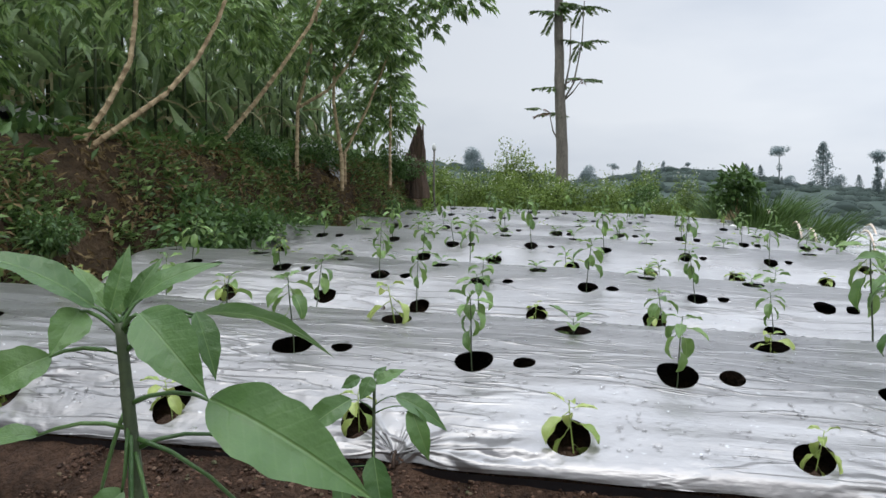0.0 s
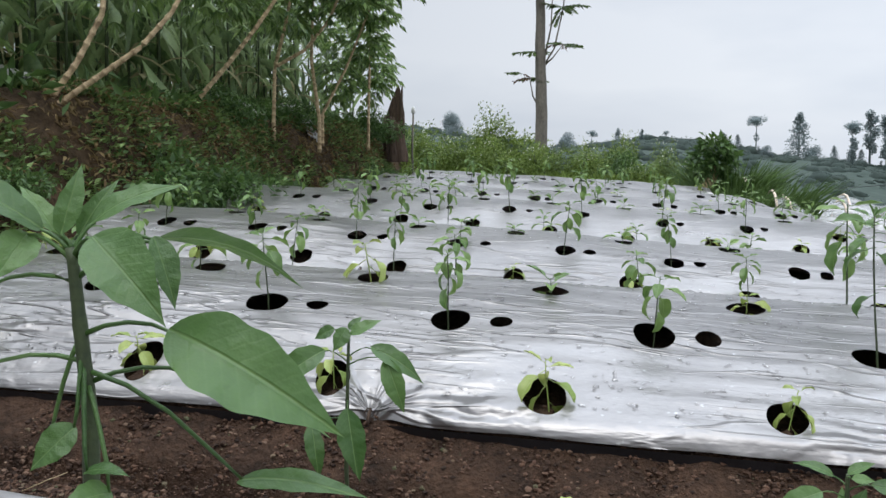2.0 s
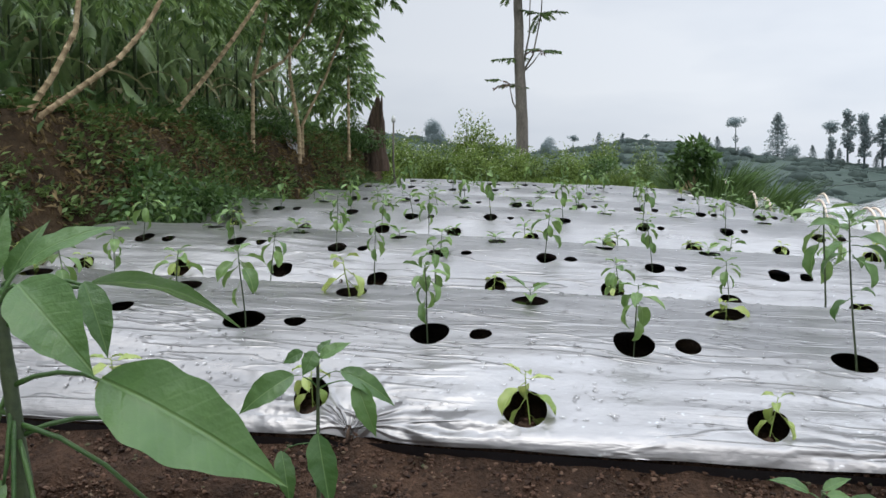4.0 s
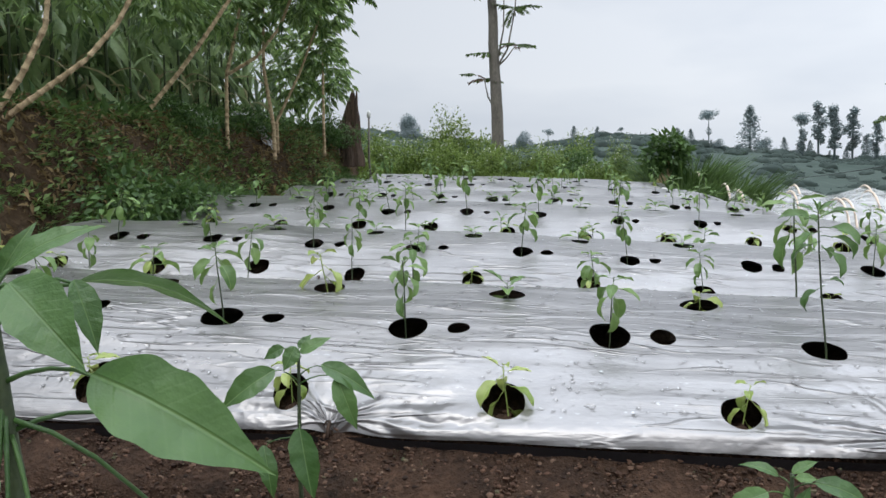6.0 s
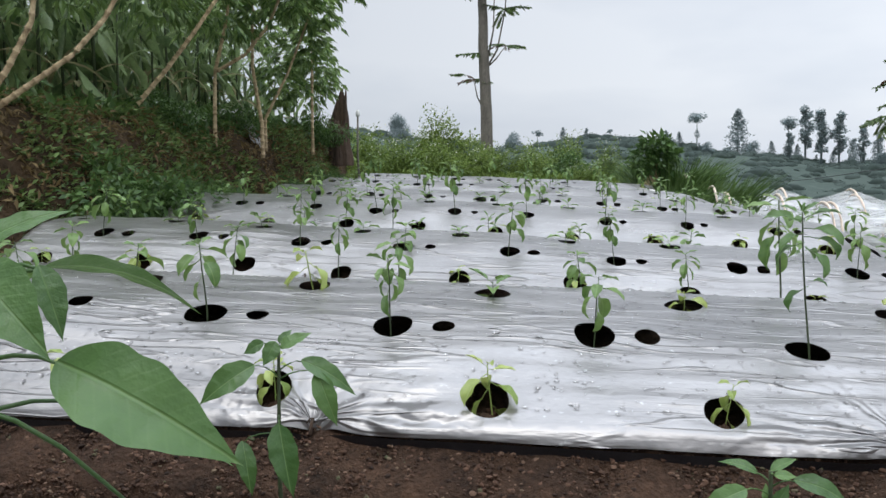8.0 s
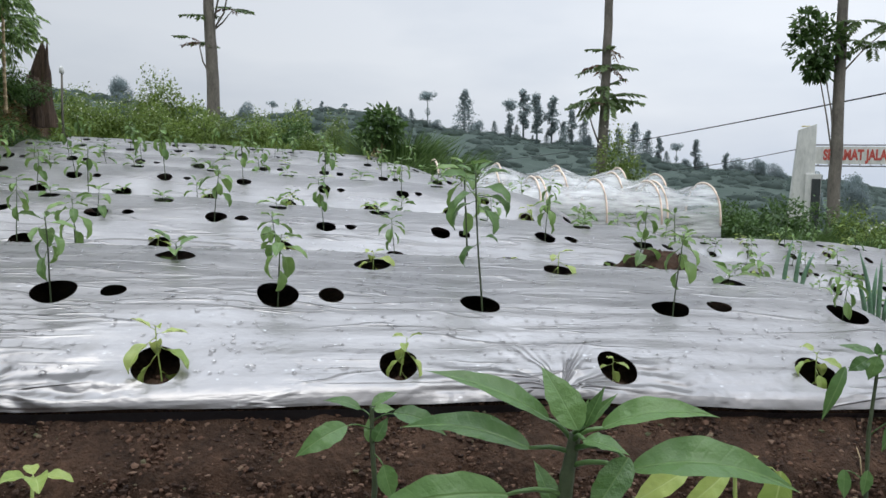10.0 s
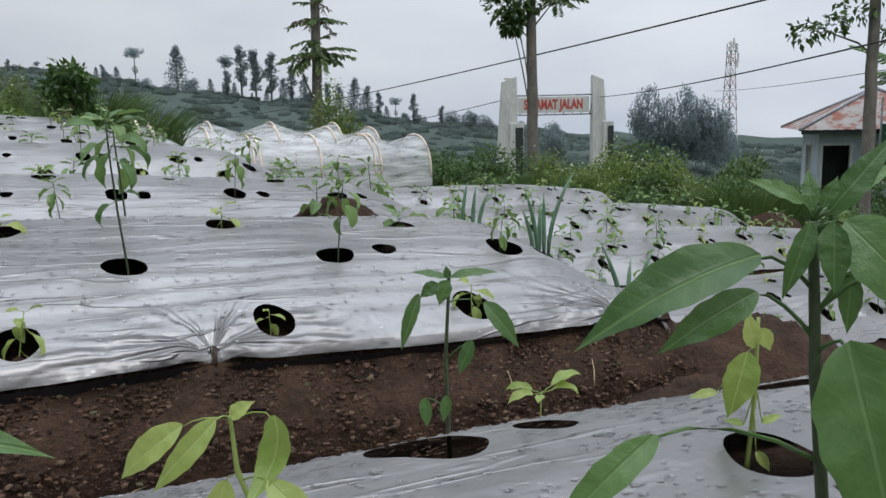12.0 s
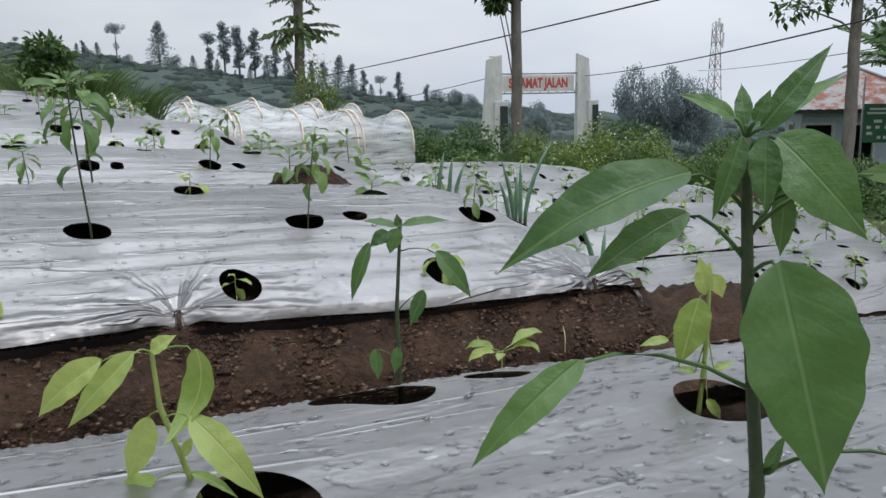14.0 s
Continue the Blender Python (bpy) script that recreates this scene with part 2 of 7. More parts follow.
        b4 = add_bump(n, l, b, cut.outputs[0], 1.0, deep, b4)
    return m


M_MULCH = mulch_material()
M_SOIL = mottled("damp_brown_soil", (0.018, 0.011, 0.007), (0.090, 0.051, 0.031), 9.0, 0.92, 0.9, 60, 0.02, spec=0.25)
M_CLOD, cn, cl_, cb = nodes_of("soil_clod")
c_geo = cn.new("ShaderNodeNewGeometry")
c_ramp = ramp_node(cn, cl_, c_geo.outputs["Random Per Island"], [(0.0, (0.022, 0.013, 0.009)), (0.45, (0.055, 0.031, 0.020)), (0.8, (0.105, 0.058, 0.037)), (0.96, (0.16, 0.105, 0.072)), (1.0, (0.07, 0.08, 0.04))])
c_tx = noise_node(cn, cl_, 90.0, 3.0)
c_hsv = cn.new("ShaderNodeHueSaturation")
c_rng = cn.new("ShaderNodeMapRange")
c_rng.inputs["To Min"].default_value, c_rng.inputs["To Max"].default_value = 0.5, 1.5
cl_.new(c_tx.outputs["Fac"], c_rng.inputs["Value"])
cl_.new(c_rng.outputs[0], c_hsv.inputs["Value"])
cl_.new(c_ramp.outputs[0], c_hsv.inputs["Color"])
cl_.new(c_hsv.outputs[0], cb.inputs["Base Color"])
cb.inputs["Roughness"].default_value, cb.inputs["Specular IOR Level"].default_value = 0.9, 0.3
add_bump(cn, cl_, cb, c_tx.outputs["Fac"], 0.6, 0.003)
M_GROUND = mottled("weedy_ground", (0.022, 0.030, 0.010), (0.075, 0.095, 0.030), 0.9, 0.95, 0.6, 14, 0.05, spec=0.2)
M_BANK = mottled("mossy_earth_bank", (0.018, 0.013, 0.008), (0.095, 0.062, 0.034), 3.5, 0.95, 0.9, 16, 0.06, spec=0.2)
M_LEAF = pepper_leaf("pepper_leaf", (0.048, 0.112, 0.030), (0.118, 0.222, 0.062), (0.17, 0.27, 0.10))
M_LEAF_L = pepper_leaf("young_pepper_leaf", (0.082, 0.165, 0.042), (0.205, 0.325, 0.095), (0.23, 0.34, 0.12))
M_LEAF_Y = pepper_leaf("yellowed_pepper_leaf", (0.20, 0.30, 0.06), (0.40, 0.48, 0.14), (0.44, 0.52, 0.2))
M_BLACK = mottled("black_film_edge_shade", (0.010, 0.010, 0.012), (0.022, 0.022, 0.025), 8, 0.45, 0.5, 30, 0.01)
M_STEM = mottled("green_stem", (0.030, 0.045, 0.020), (0.066, 0.092, 0.036), 40, 0.55, 0.2)
M_STEM_Y = mottled("pale_stem", (0.22, 0.30, 0.07), (0.34, 0.42, 0.12), 40, 0.5, 0.2)
M_DROP = nodes_of("water_drop")[0]
d_b = M_DROP.node_tree.nodes["Principled BSDF"]
d_b.inputs["Base Color"].default_value = (1.0, 1.0, 1.0, 1)
d_b.inputs["Roughness"].default_value, d_b.inputs["Transmission Weight"].default_value, d_b.inputs["IOR"].default_value = 0.03, 1.0, 1.33

# ---- mesh helpers ----


def mesh_of(name, verts, faces, mat, smooth=True):
    me = bpy.data.meshes.new(name)
    me.from_pydata(verts, [], faces)
    me.materials.append(mat)
    if smooth:
        me.polygons.foreach_set("use_smooth", [True] * len(me.polygons))
    me.update()
    return me


def part(name, me, parent, label="", m=None):
    ob = new(name, me)
    ob.parent = parent
    if m is not None:
        ob.matrix_local = m
    if label:
        ob["label"] = label
    return ob


def bm_mesh(name, bm, mat, smooth=False):
    me = bpy.data.meshes.new(name)
    bm.normal_update()
    bm.to_mesh(me)
    bm.free()
    me.materials.append(mat)
    if smooth:
        me.polygons.foreach_set("use_smooth", [True] * len(me.polygons))
    return me


def box_bm(sx, sy, sz, bevel=0.0, at=(0, 0, 0)):
    bm = bmesh.new()
    bmesh.ops.create_cube(bm, size=1.0, matrix=Matrix.Translation(at) @ Matrix.Diagonal((sx, sy, sz, 1)))
    if bevel:
        bmesh.ops.bevel(bm, geom=bm.edges[:], offset=bevel, segments=2, affect="EDGES", profile=0.6)
    return bm


def tube(points, radii, sides=8, cap=True):
    """Verts and faces of a tapered tube along a polyline."""
    verts, faces = [], []
    pts = [Vector(p) for p in points]
    for i, p in enumerate(pts):
        d = (pts[min(i + 1, len(pts) - 1)] - pts[max(i - 1, 0)]).normalized()
        a = d.orthogonal().normalized() if abs(d.z) < 0.9 else Vector((1, 0, 0))
        a = (a - d * a.dot(d)).normalized()
        b = d.cross(a)
        for k in range(sides):
            t = 2 * math.pi * k / sides
            verts.append(p + radii[i] * (math.cos(t) * a + math.sin(t) * b))
    for i in range(len(pts) - 1):
        for k in range(sides):
            k2 = (k + 1) % sides
            faces.append((i * sides + k, i * sides + k2, (i + 1) * sides + k2, (i + 1) * sides + k))
    if cap:
        faces.append(tuple(range(sides))[::-1])
        faces.append(tuple((len(pts) - 1) * sides + k for k in range(sides)))
    return verts, faces


def joined(chunks):
    verts, faces = [], []
    for v, f in chunks:
        o = len(verts)
        verts.extend(v)
        faces.extend([tuple(i + o for i in q) for q in f])
    return verts, faces


def smoothstep(a, b, x):
    t = np.clip((np.asarray(x, float) - a) / (b - a), 0, 1)
    return t * t * (3 - 2 * t)


def wave2(x, y, s=1.0, seed=0.0):
    """Smooth cheap relief for arrays, roughly -1 to 1."""
    x, y = np.asarray(x, float) * s, np.asarray(y, float) * s
    return (np.sin(1.7 * x + 1.3 * np.sin(1.1 * y + seed) + seed) + np.sin(2.3 * y + 1.1 * np.sin(1.9 * x + 2 * seed)) + 0.6 * np.sin(3.9 * x - 3.1 * y + 5 * seed)) / 2.6


# ---- the lie of the land ----
EDGES = ((-0.66, 0.53), (-0.625, 0.66)) + ((-0.80, 0.80),) * 3 + ((-0.80, 1.62), (-0.80, 0.80))  # front and back edges of the film over each bed


def crest(x, y):
    """Height of the tops of the beds: a gentle slope, dropping to a lower terrace on the right."""
    x, y = np.asarray(x, float), np.asarray(y, float)
    left = np.interp(y, (-5, 0.77, 2.575, 4.655, 6.7, 8.75, 13, 20), (0.35, 0.378, 0.385, 0.445, 0.57, 0.645, 0.84, 1.0)) - 0.05 * (np.clip(x, -4, 8) - 0.05) - 0.017 * np.clip(x, 0, 3) * smoothstep(3.2, 4.6, y)
    low = -0.55 + 0.05 * (np.clip(y, 3.5, 18) - 6.7) - 0.03 * (np.clip(x, 0, 10) - 5.6) - 0.08 * np.clip(x - 7.5, 0, 3)
    brink = np.interp(y, (2, 4.6, 13), (2.25, 2.25, 1.3))
    b = smoothstep(0, 1, (x - brink) / np.interp(y, (4, 8, 13), (1.75, 2.0, 2.2))) * smoothstep(1.9, 4.2, y + 0.35 * np.clip(x - 2.25, 0, 6))
    return left * (1 - b) + low * b


RIDGE = ((-180, -90, -40, -15, -4, 0, 3, 6, 10, 14, 18, 24, 28, 31, 36, 40, 50, 90, 180), (2, 4, 4.6, 3.9, 2.75, 3.0, 3.0, 2.6, 2.1, 1.55, 1.15, 0.05, -0.5, -0.9, -1.5, -1.8, -2.3, -1.6, 2))


def land(x, y):
    """Height of the ground sheet."""
    x, y = np.asarray(x, float), np.asarray(y, float)
    z = crest(x, y) - 0.42 + 0.015 * wave2(x, y, 5.0)
    z = z + 0.34 * smoothstep(13.4, 14.2, y) * (1 - smoothstep(2.5, 4, x))
    # the bank along the left edge of the field
    foot = -2.88 - 0.02 * (y - 5) + 0.12 * wave2(y, y * 0.4, 1.3)
    rise = smoothstep(0, 0.75, foot - x) * smoothstep(0.1, 1.2, y + 6) * (1 - smoothstep(13, 16, y))
    z = z + rise * (1.02 + 0.10 * wave2(x, y, 1.1, 2.0) + 0.03 * np.clip(foot - 0.75 - x, 0, 10))
    # right of the beds the hill falls away
    z = z - 1.75 * smoothstep(9.2, 24, x)
    r = np.hypot(x, y)
    z = z - 5.0 * smoothstep(20, 90, r) * smoothstep(-30, 30, x + 0.6 * y)
    az = np.degrees(np.arctan2(x, y))
    top = 0.7 + 240 * np.tan(np.radians(np.interp(az, *RIDGE))) + 0.9 * wave2(az * 0.12, az * 0.3, 1.0, 1.0)
    k = smoothstep(90, 240, r)
    z = z * (1 - k) + top * k + 1.3 * wave2(x, y, 0.06) * smoothstep(60, 150, r)
    return z - 60 * smoothstep(300, 900, r)


def spread(lo, hi, near_lo, near_hi, step, grow):
    a = list(np.arange(near_lo, near_hi + 1e-6, step))
    s, p = step, near_hi
    while p < hi:
        s *= grow
        p += s
        a.append(p)
    s, p = step, near_lo
    while p > lo:
        s *= grow
        p -= s
        a.insert(0, p)
    return np.array(a)


def grid_mesh(name, X, Y, Z, mat):
    ny, nx = X.shape
    verts = np.stack([X, Y, Z], -1).reshape(-1, 3).tolist()
    i = np.arange(ny * nx).reshape(ny, nx)
    faces = np.stack([i[:-1, :-1], i[:-1, 1:], i[1:, 1:], i[1:, :-1]], -1).reshape(-1, 4).tolist()
    return mesh_of(name, verts, faces, mat)


gx, gy = spread(-1200, 1200, -5.2, 11.0, 0.12, 1.09), spread(-600, 1500, -1.5, 16.0, 0.12, 1.09)
GX, GY = np.meshgrid(gx, gy)
# distance haze is put into this slope's base colour
M_FARGROUND = mottled("far_slope_haze_tint", (0.064, 0.085, 0.074), (0.102, 0.128, 0.113), 0.06, 1.0, 0.0, spec=0.0)
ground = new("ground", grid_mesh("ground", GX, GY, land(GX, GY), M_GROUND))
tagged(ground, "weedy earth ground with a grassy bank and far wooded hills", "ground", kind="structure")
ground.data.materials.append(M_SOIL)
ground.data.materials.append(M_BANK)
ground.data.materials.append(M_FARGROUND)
fc = np.empty(len(ground.data.polygons) * 3)
ground.data.polygons.foreach_get("center", fc)
fc = fc.reshape(-1, 3)
field = (fc[:, 0] > -3.0) & (fc[:, 0] < 10.3) & (fc[:, 1] > -6) & (fc[:, 1] < 13.9)
bank_face = (fc[:, 0] <= -2.86) & (fc[:, 0] > -5.0) & (fc[:, 1] > -4) & (fc[:, 1] < 14.5)
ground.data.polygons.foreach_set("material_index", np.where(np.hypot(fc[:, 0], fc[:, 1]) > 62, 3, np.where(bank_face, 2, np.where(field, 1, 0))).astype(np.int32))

# ---- beds: earth body, silver film with cut holes ----


def profile(v, k=1):
    """Fall of the rounded bed from its crest; the nearest bed drops off faster behind."""
    v = np.where((np.asarray(v) > 0) & (k == 0), np.asarray(v) * 1.2, v)
    fall = -0.21 * (np.abs(v) / 0.64) ** 2.2
    return np.where(np.asarray(v) > 0, np.maximum(fall, -0.17), fall) if k == 5 else fall


def swell(k, x, v):
    """The second bed is fuller along the back of its crest, and its front edge runs almost level."""
    if k != 1:
        return 0.0 * x
    full = (0.012 + 0.022 * np.exp(-(((x - 0.65) / 0.7) ** 2))) * np.exp(-(((v - 0.12) / 0.2) ** 2))
    hem = np.interp(x, (-3.2, -1, 0, 1, 1.6, 2.3), (0.205, 0.172, 0.154, 0.136, 0.094, 0.066)) + 0.016
    full = full - 0.20 * smoothstep(1.95, 2.5, x) ** 1.2 * smoothstep(-0.62, -0.3, v)
    return full + (hem - crest(x, np.full_like(x, BED_Y[1])) - profile(-0.645)) * smoothstep(0.40, 0.64, -v)


def film_height(k, x, v, pins, fine):
    """Height of the film of bed k at x along and v across."""
    x, v = np.asarray(x, float), np.asarray(v, float)
    yc = BED_Y[k]
    z = crest(x, np.full_like(x, yc)) + profile(v, k) + swell(k, x, v) + 0.010 * wave2(x, v * 2.2, 2.6, k) * (1 - smoothstep(0.45, 0.62, -v) * (k == 1))
    side = smoothstep(0.12, 0.5, np.abs(v))
    fold = np.sin(v * 95 + 2.2 * wave2(x, v, 2.0, k) + 1.5 * np.sin(x * 2.1 + k)) * (0.5 + 0.5 * wave2(x, v * 3, 1.6, k + 3.0))
    z = z + (0.003 if fine else 0.005) * side * fold + 0.0016 * (1 - side) * np.sin(v * 60 + 1.7 * wave2(x, v, 1.3, k + 1.0))
    for px, pv in pins:
        dx, dv = x - px, v - pv
        r = np.hypot(dx, dv) + 1e-6
        th = np.arctan2(dv, dx)
        z = z + 0.0035 * np.sin(th * 11 + 1.5 * np.sin(3 * th + px)) * np.exp(-r / 0.09) * smoothstep(0.0, 0.04, r) - 0.02 * np.exp(-((r / 0.04) ** 2))
    return z


def cut_back(x):
    """How far the back edge of the nearest bed's film draws in towards its left end."""
    return 0.42 * (1 - smoothstep(0.0, 0.72, x))


def holed_film(name, k, x0, x1, step, holes, pins, fine):
    """Sheet over bed k: a grid in which each hole replaces a block of cells by a ring."""
    lo, hi = EDGES[k]
    nx, nv = int(round((x1 - x0) / step)), int(round((hi - lo) / step))
    xs, vs = x0 + step * np.arange(nx + 1), lo + step * np.arange(nv + 1)
    X, V = np.meshgrid(xs, vs)
    edge = 0.007 * wave2(X, X * 0 + k, 3.1, k) + 0.004 * wave2(X, X * 0, 9.0, k)
    V = V + edge * smoothstep(hi - 0.1, hi, V) - (0.3 if k == 1 else 1.0) * edge * smoothstep(-lo - 0.05, -lo, -V)
    if k == 1:
        V = V - 0.02 * smoothstep(-lo - 0.03, -lo, -V)
    for px, pv in pins:
        V = V + 0.02 * np.exp(-(((X - px) / 0.07) ** 2)) * smoothstep(-lo - 0.05, -lo, -V) * (pv < 0)
    if k == 0:
        V = V - cut_back(X) * smoothstep(hi - 0.75, hi, V)
    if k == 1:
        V[0] = V[1] - 0.004
    off = np.zeros((nv, nx), bool)
    idx = np.arange((nx + 1) * (nv + 1)).reshape(nv + 1, nx + 1)
    P = [np.stack([X, V], -1).reshape(-1, 2)]
    count = idx.size
    rings = []
    for hx, hv, hr in holes:
        n = max(2, int(math.ceil((hr * 1.08) / step)))
        ci, cj = int(round((hx - x0) / step)), int(round((hv - lo) / step))
        if ci - n < 1 or ci + n > nx - 1 or cj - n < 1 or cj + n > nv - 1 or off[cj - n:cj + n, ci - n:ci + n].any():
            continue
        off[cj - n:cj + n, ci - n:ci + n] = True
        loop = [idx[cj - n, i] for i in range(ci - n, ci + n)] + [idx[j, ci + n] for j in range(cj - n, cj + n)]
        loop += [idx[cj + n, i] for i in range(ci + n, ci - n, -1)] + [idx[j, ci - n] for j in range(cj + n, cj - n, -1)]
        m = len(loop)
        ang = -0.75 * math.pi + 2 * math.pi * np.arange(m) / m
        wob = 1 + 0.05 * np.sin(2 * ang + hx * 9) + 0.03 * np.sin(3 * ang + hx * 17)
        cx, cv = xs[ci], vs[cj]
        outer = P[0][loop]
        inner = np.stack([cx + hr * 0.97 * wob * np.cos(ang), cv + hr * 1.06 * wob * np.sin(ang)], -1)
        mid = 0.5 * (outer + inner)
        P += [mid, inner]
        a, b = list(range(count, count + m)), list(range(count + m, count + 2 * m))
        count += 2 * m
        for i in range(m):
            i2 = (i + 1) % m
            rings.append((loop[i], loop[i2], a[i2], a[i]))
            rings.append((a[i], a[i2], b[i2], b[i]))
    P = np.concatenate(P)
    q = np.stack([idx[:-1, :-1], idx[:-1, 1:], idx[1:, 1:], idx[1:, :-1]], -1)[~off].tolist()
    z = film_height(k, P[:, 0], P[:, 1], pins, fine)
    z = z - 0.085 * (smoothstep(x1 - 0.09, x1, P[:, 0]) + smoothstep(-x0 - 0.09, -x0, -P[:, 0]))
    if k == 1:
        z[:nx + 1] -= 0.019  # the film's edge turns down over the soil
    verts = np.stack([P[:, 0], BED_Y[k] + P[:, 1], z], -1).tolist()
    return mesh_of(name, verts, q + rings, M_MULCH)


def earth_body(k, x0, x1, holes):
    """The soil of a bed under its film: rounded top just below the film, crumbly steep sides."""
    xs = np.arange(x0 - 0.05, x1 + 0.051, 0.04)
    lo, hi = EDGES[k][0] + 0.03, EDGES[k][1] - 0.03
    side = np.array([0.0, 0.03, 0.055, 0.09, 0.13, 0.19])
    v = np.concatenate([lo - side[::-1], np.linspace(lo, hi, 33 if k < 3 else 17)[1:-1], hi + side])
    X, V = np.meshgrid(xs, v)
    out = np.maximum(np.maximum(lo - V, V - hi), 0)
    inside = out <= 0
    Z = crest(X, X * 0 + BED_Y[k]) + profile(np.clip(V, lo, hi), k) + swell(k, X, np.clip(V, lo, hi)) - 0.095
    if k < 3:
        for hx, hv, hr, *_ in holes:
            Z = Z + (0.055 if k else 0.015) * np.exp(-((X - hx) ** 2 + (V - hv) ** 2) / (0.9 * hr) ** 2)
    drop = np.clip(out / 0.19, 0, 1)
    Z = Z + 0.06 * smoothstep(-0.06, 0, np.maximum(lo - V, V - hi)) - drop * 0.175 + np.where(inside, 0, 0.012) * wave2(X, V, 22.0, k)
    Y = BED_Y[k] + V + np.where(inside, 0, 0.014 * wave2(X, V, 16.0, k + 2.0))
    edge = 0.007 * wave2(X, X * 0 + k, 3.1, k)
    Y = Y + edge * smoothstep(-0.1, 0, V - hi) - edge * smoothstep(-0.1, 0, lo - V)
    if k == 0:
        back = cut_back(X) * smoothstep(hi - 0.75, hi, V)
        Y = Y - back
        Z = Z - profile(np.clip(V, lo, hi), k) + profile(np.clip(V - back, lo, hi), k)
    Z[0], Z[-1] = Z[0] - 0.12, Z[-1] - 0.12
    Z[:, 0], Z[:, -1] = Z[:, 0] - 0.35, Z[:, -1] - 0.35  # the ends close down to the ground
    return grid_mesh("soil_bed", X, Y, Z, M_SOIL)


ROWS_OF = {
    # bed: (from, to, cell, rows of (across, first x, spacing, radius, small neighbour))
    0: (-2.2, 4.6, 0.0125, ((-0.32, 0.13, 0.47, 0.052, 0), (0.005, 0.48, 0.415, 0.041, 0), (0.19, 0.545, 0.515, 0.055, 1))),
    1: (-3.15, 2.33, 0.01, ((-0.552, -0.288, 0.502, 0.046, 0), (-0.304, -0.062, 0.508, 0.052, 1), (-0.02, -0.36, 0.532, 0.050, 0), (0.315, -0.15, 0.58, 0.05, 0))),
    2: (-2.60, 9.9, 0.02, ((-0.595, -0.165, 0.54, 0.053, 0), (-0.370, 0.075, 0.545, 0.052, 1), (-0.09, -0.20, 0.543, 0.05, 0), (0.315, -0.1, 0.56, 0.05, 0))),
    3: (-2.80, 9.8, 0.03, ((-0.61, -0.165, 0.562, 0.053, 0), (-0.395, 0.077, 0.562, 0.052, 1), (-0.11, -0.20, 0.56, 0.05, 0), (0.3, 0.1, 0.55, 0.05, 0))),
    4: (-2.80, 9.6, 0.03, ((-0.60, 0.34, 0.57, 0.053, 0), (-0.39, 0.064, 0.572, 0.052, 1), (-0.05, 0.25, 0.56, 0.05, 0), (0.3, 0.1, 0.55, 0.05, 0))),
    5: (-2.9, 9.0, 0.03, ((-0.55, 0.2, 0.55, 0.053, 0), (-0.30, 0.1, 0.56, 0.052, 1), (0.0, 0.3, 0.55, 0.05, 0), (0.3, 0.05, 0.55, 0.05, 0))),
    6: (-2.95, 1.6, 0.03, ((-0.55, 0.1, 0.55, 0.053, 0), (-0.30, 0.25, 0.56, 0.052, 1), (0.0, 0.3, 0.55, 0.05, 0), (0.3, 0.05, 0.55, 0.05, 0))),
}
HOLES = {}
rng = random.Random(5)
for k, (x0, x1, step, rows) in ROWS_OF.items():
    spots = []
    for row, (v, first, gap, hr, small) in enumerate(rows):
        i0 = int(math.ceil((x0 + 0.12 - first) / gap))
        x = first + i0 * gap
        while x < x1 - 0.12:
            if k == 0 and row == 2 and x < 0.45:
                x += gap
                continue
            jx, jv = (0.0, 0.0) if k < 2 else (rng.uniform(-0.03, 0.03), rng.uniform(-0.02, 0.02))
            spots.append((x + jx, v + jv, hr * rng.uniform(0.94, 1.06), row, 0))
            if small and rng.random() < 0.92:
                spots.append((x + jx + 0.135, v + jv + 0.005, hr * 0.6 * rng.uniform(0.9, 1.1), row, 1))
            x += gap
    HOLES[k] = spots
    fine = step < 0.015
    film = new("plastic_mulch", holed_film("plastic_mulch", k, x0, x1, step, [s[:3] for s in spots], PINS.get(k, ()), fine))
    tagged(film, "silver plastic mulch film with planting holes over a soil bed", "mulch film", "mulched beds", "structure")
    if k == 1:
        hx_ = np.arange(x0, x1, 0.04)
        drop_ = 0.030 - 0.016 * smoothstep(0.6, 1.6, hx_) + 0.006 * wave2(hx_, hx_ * 0, 3.0)
        top_ = film_height(1, hx_, hx_ * 0 - 0.645, PINS[1], True) - 0.017
        pull_ = sum(0.02 * np.exp(-(((hx_ - px) / 0.07) ** 2)) for px, pv in PINS[1])
        hem = np.stack([np.stack([hx_, hx_ * 0 + BED_Y[1] - 0.640 + pull_ + q * 0.012, top_ - q * drop_], -1) for q in (0.0, 0.5, 1.0)])
        # strip below the film edge; its black stands in for the shade there
        part("hem", grid_mesh("hem", hem[..., 0], hem[..., 1], hem[..., 2], M_BLACK), film, "black strip below the film edge, standing in for its shade")
    body = new("soil_bed", earth_body(k, x0, x1, spots))
    tagged(body, "raised bed of dark brown crumbly soil under plastic film", "soil bed", "soil beds", "structure")

# ---- pepper plants ----


LEAF_STEPS = 13


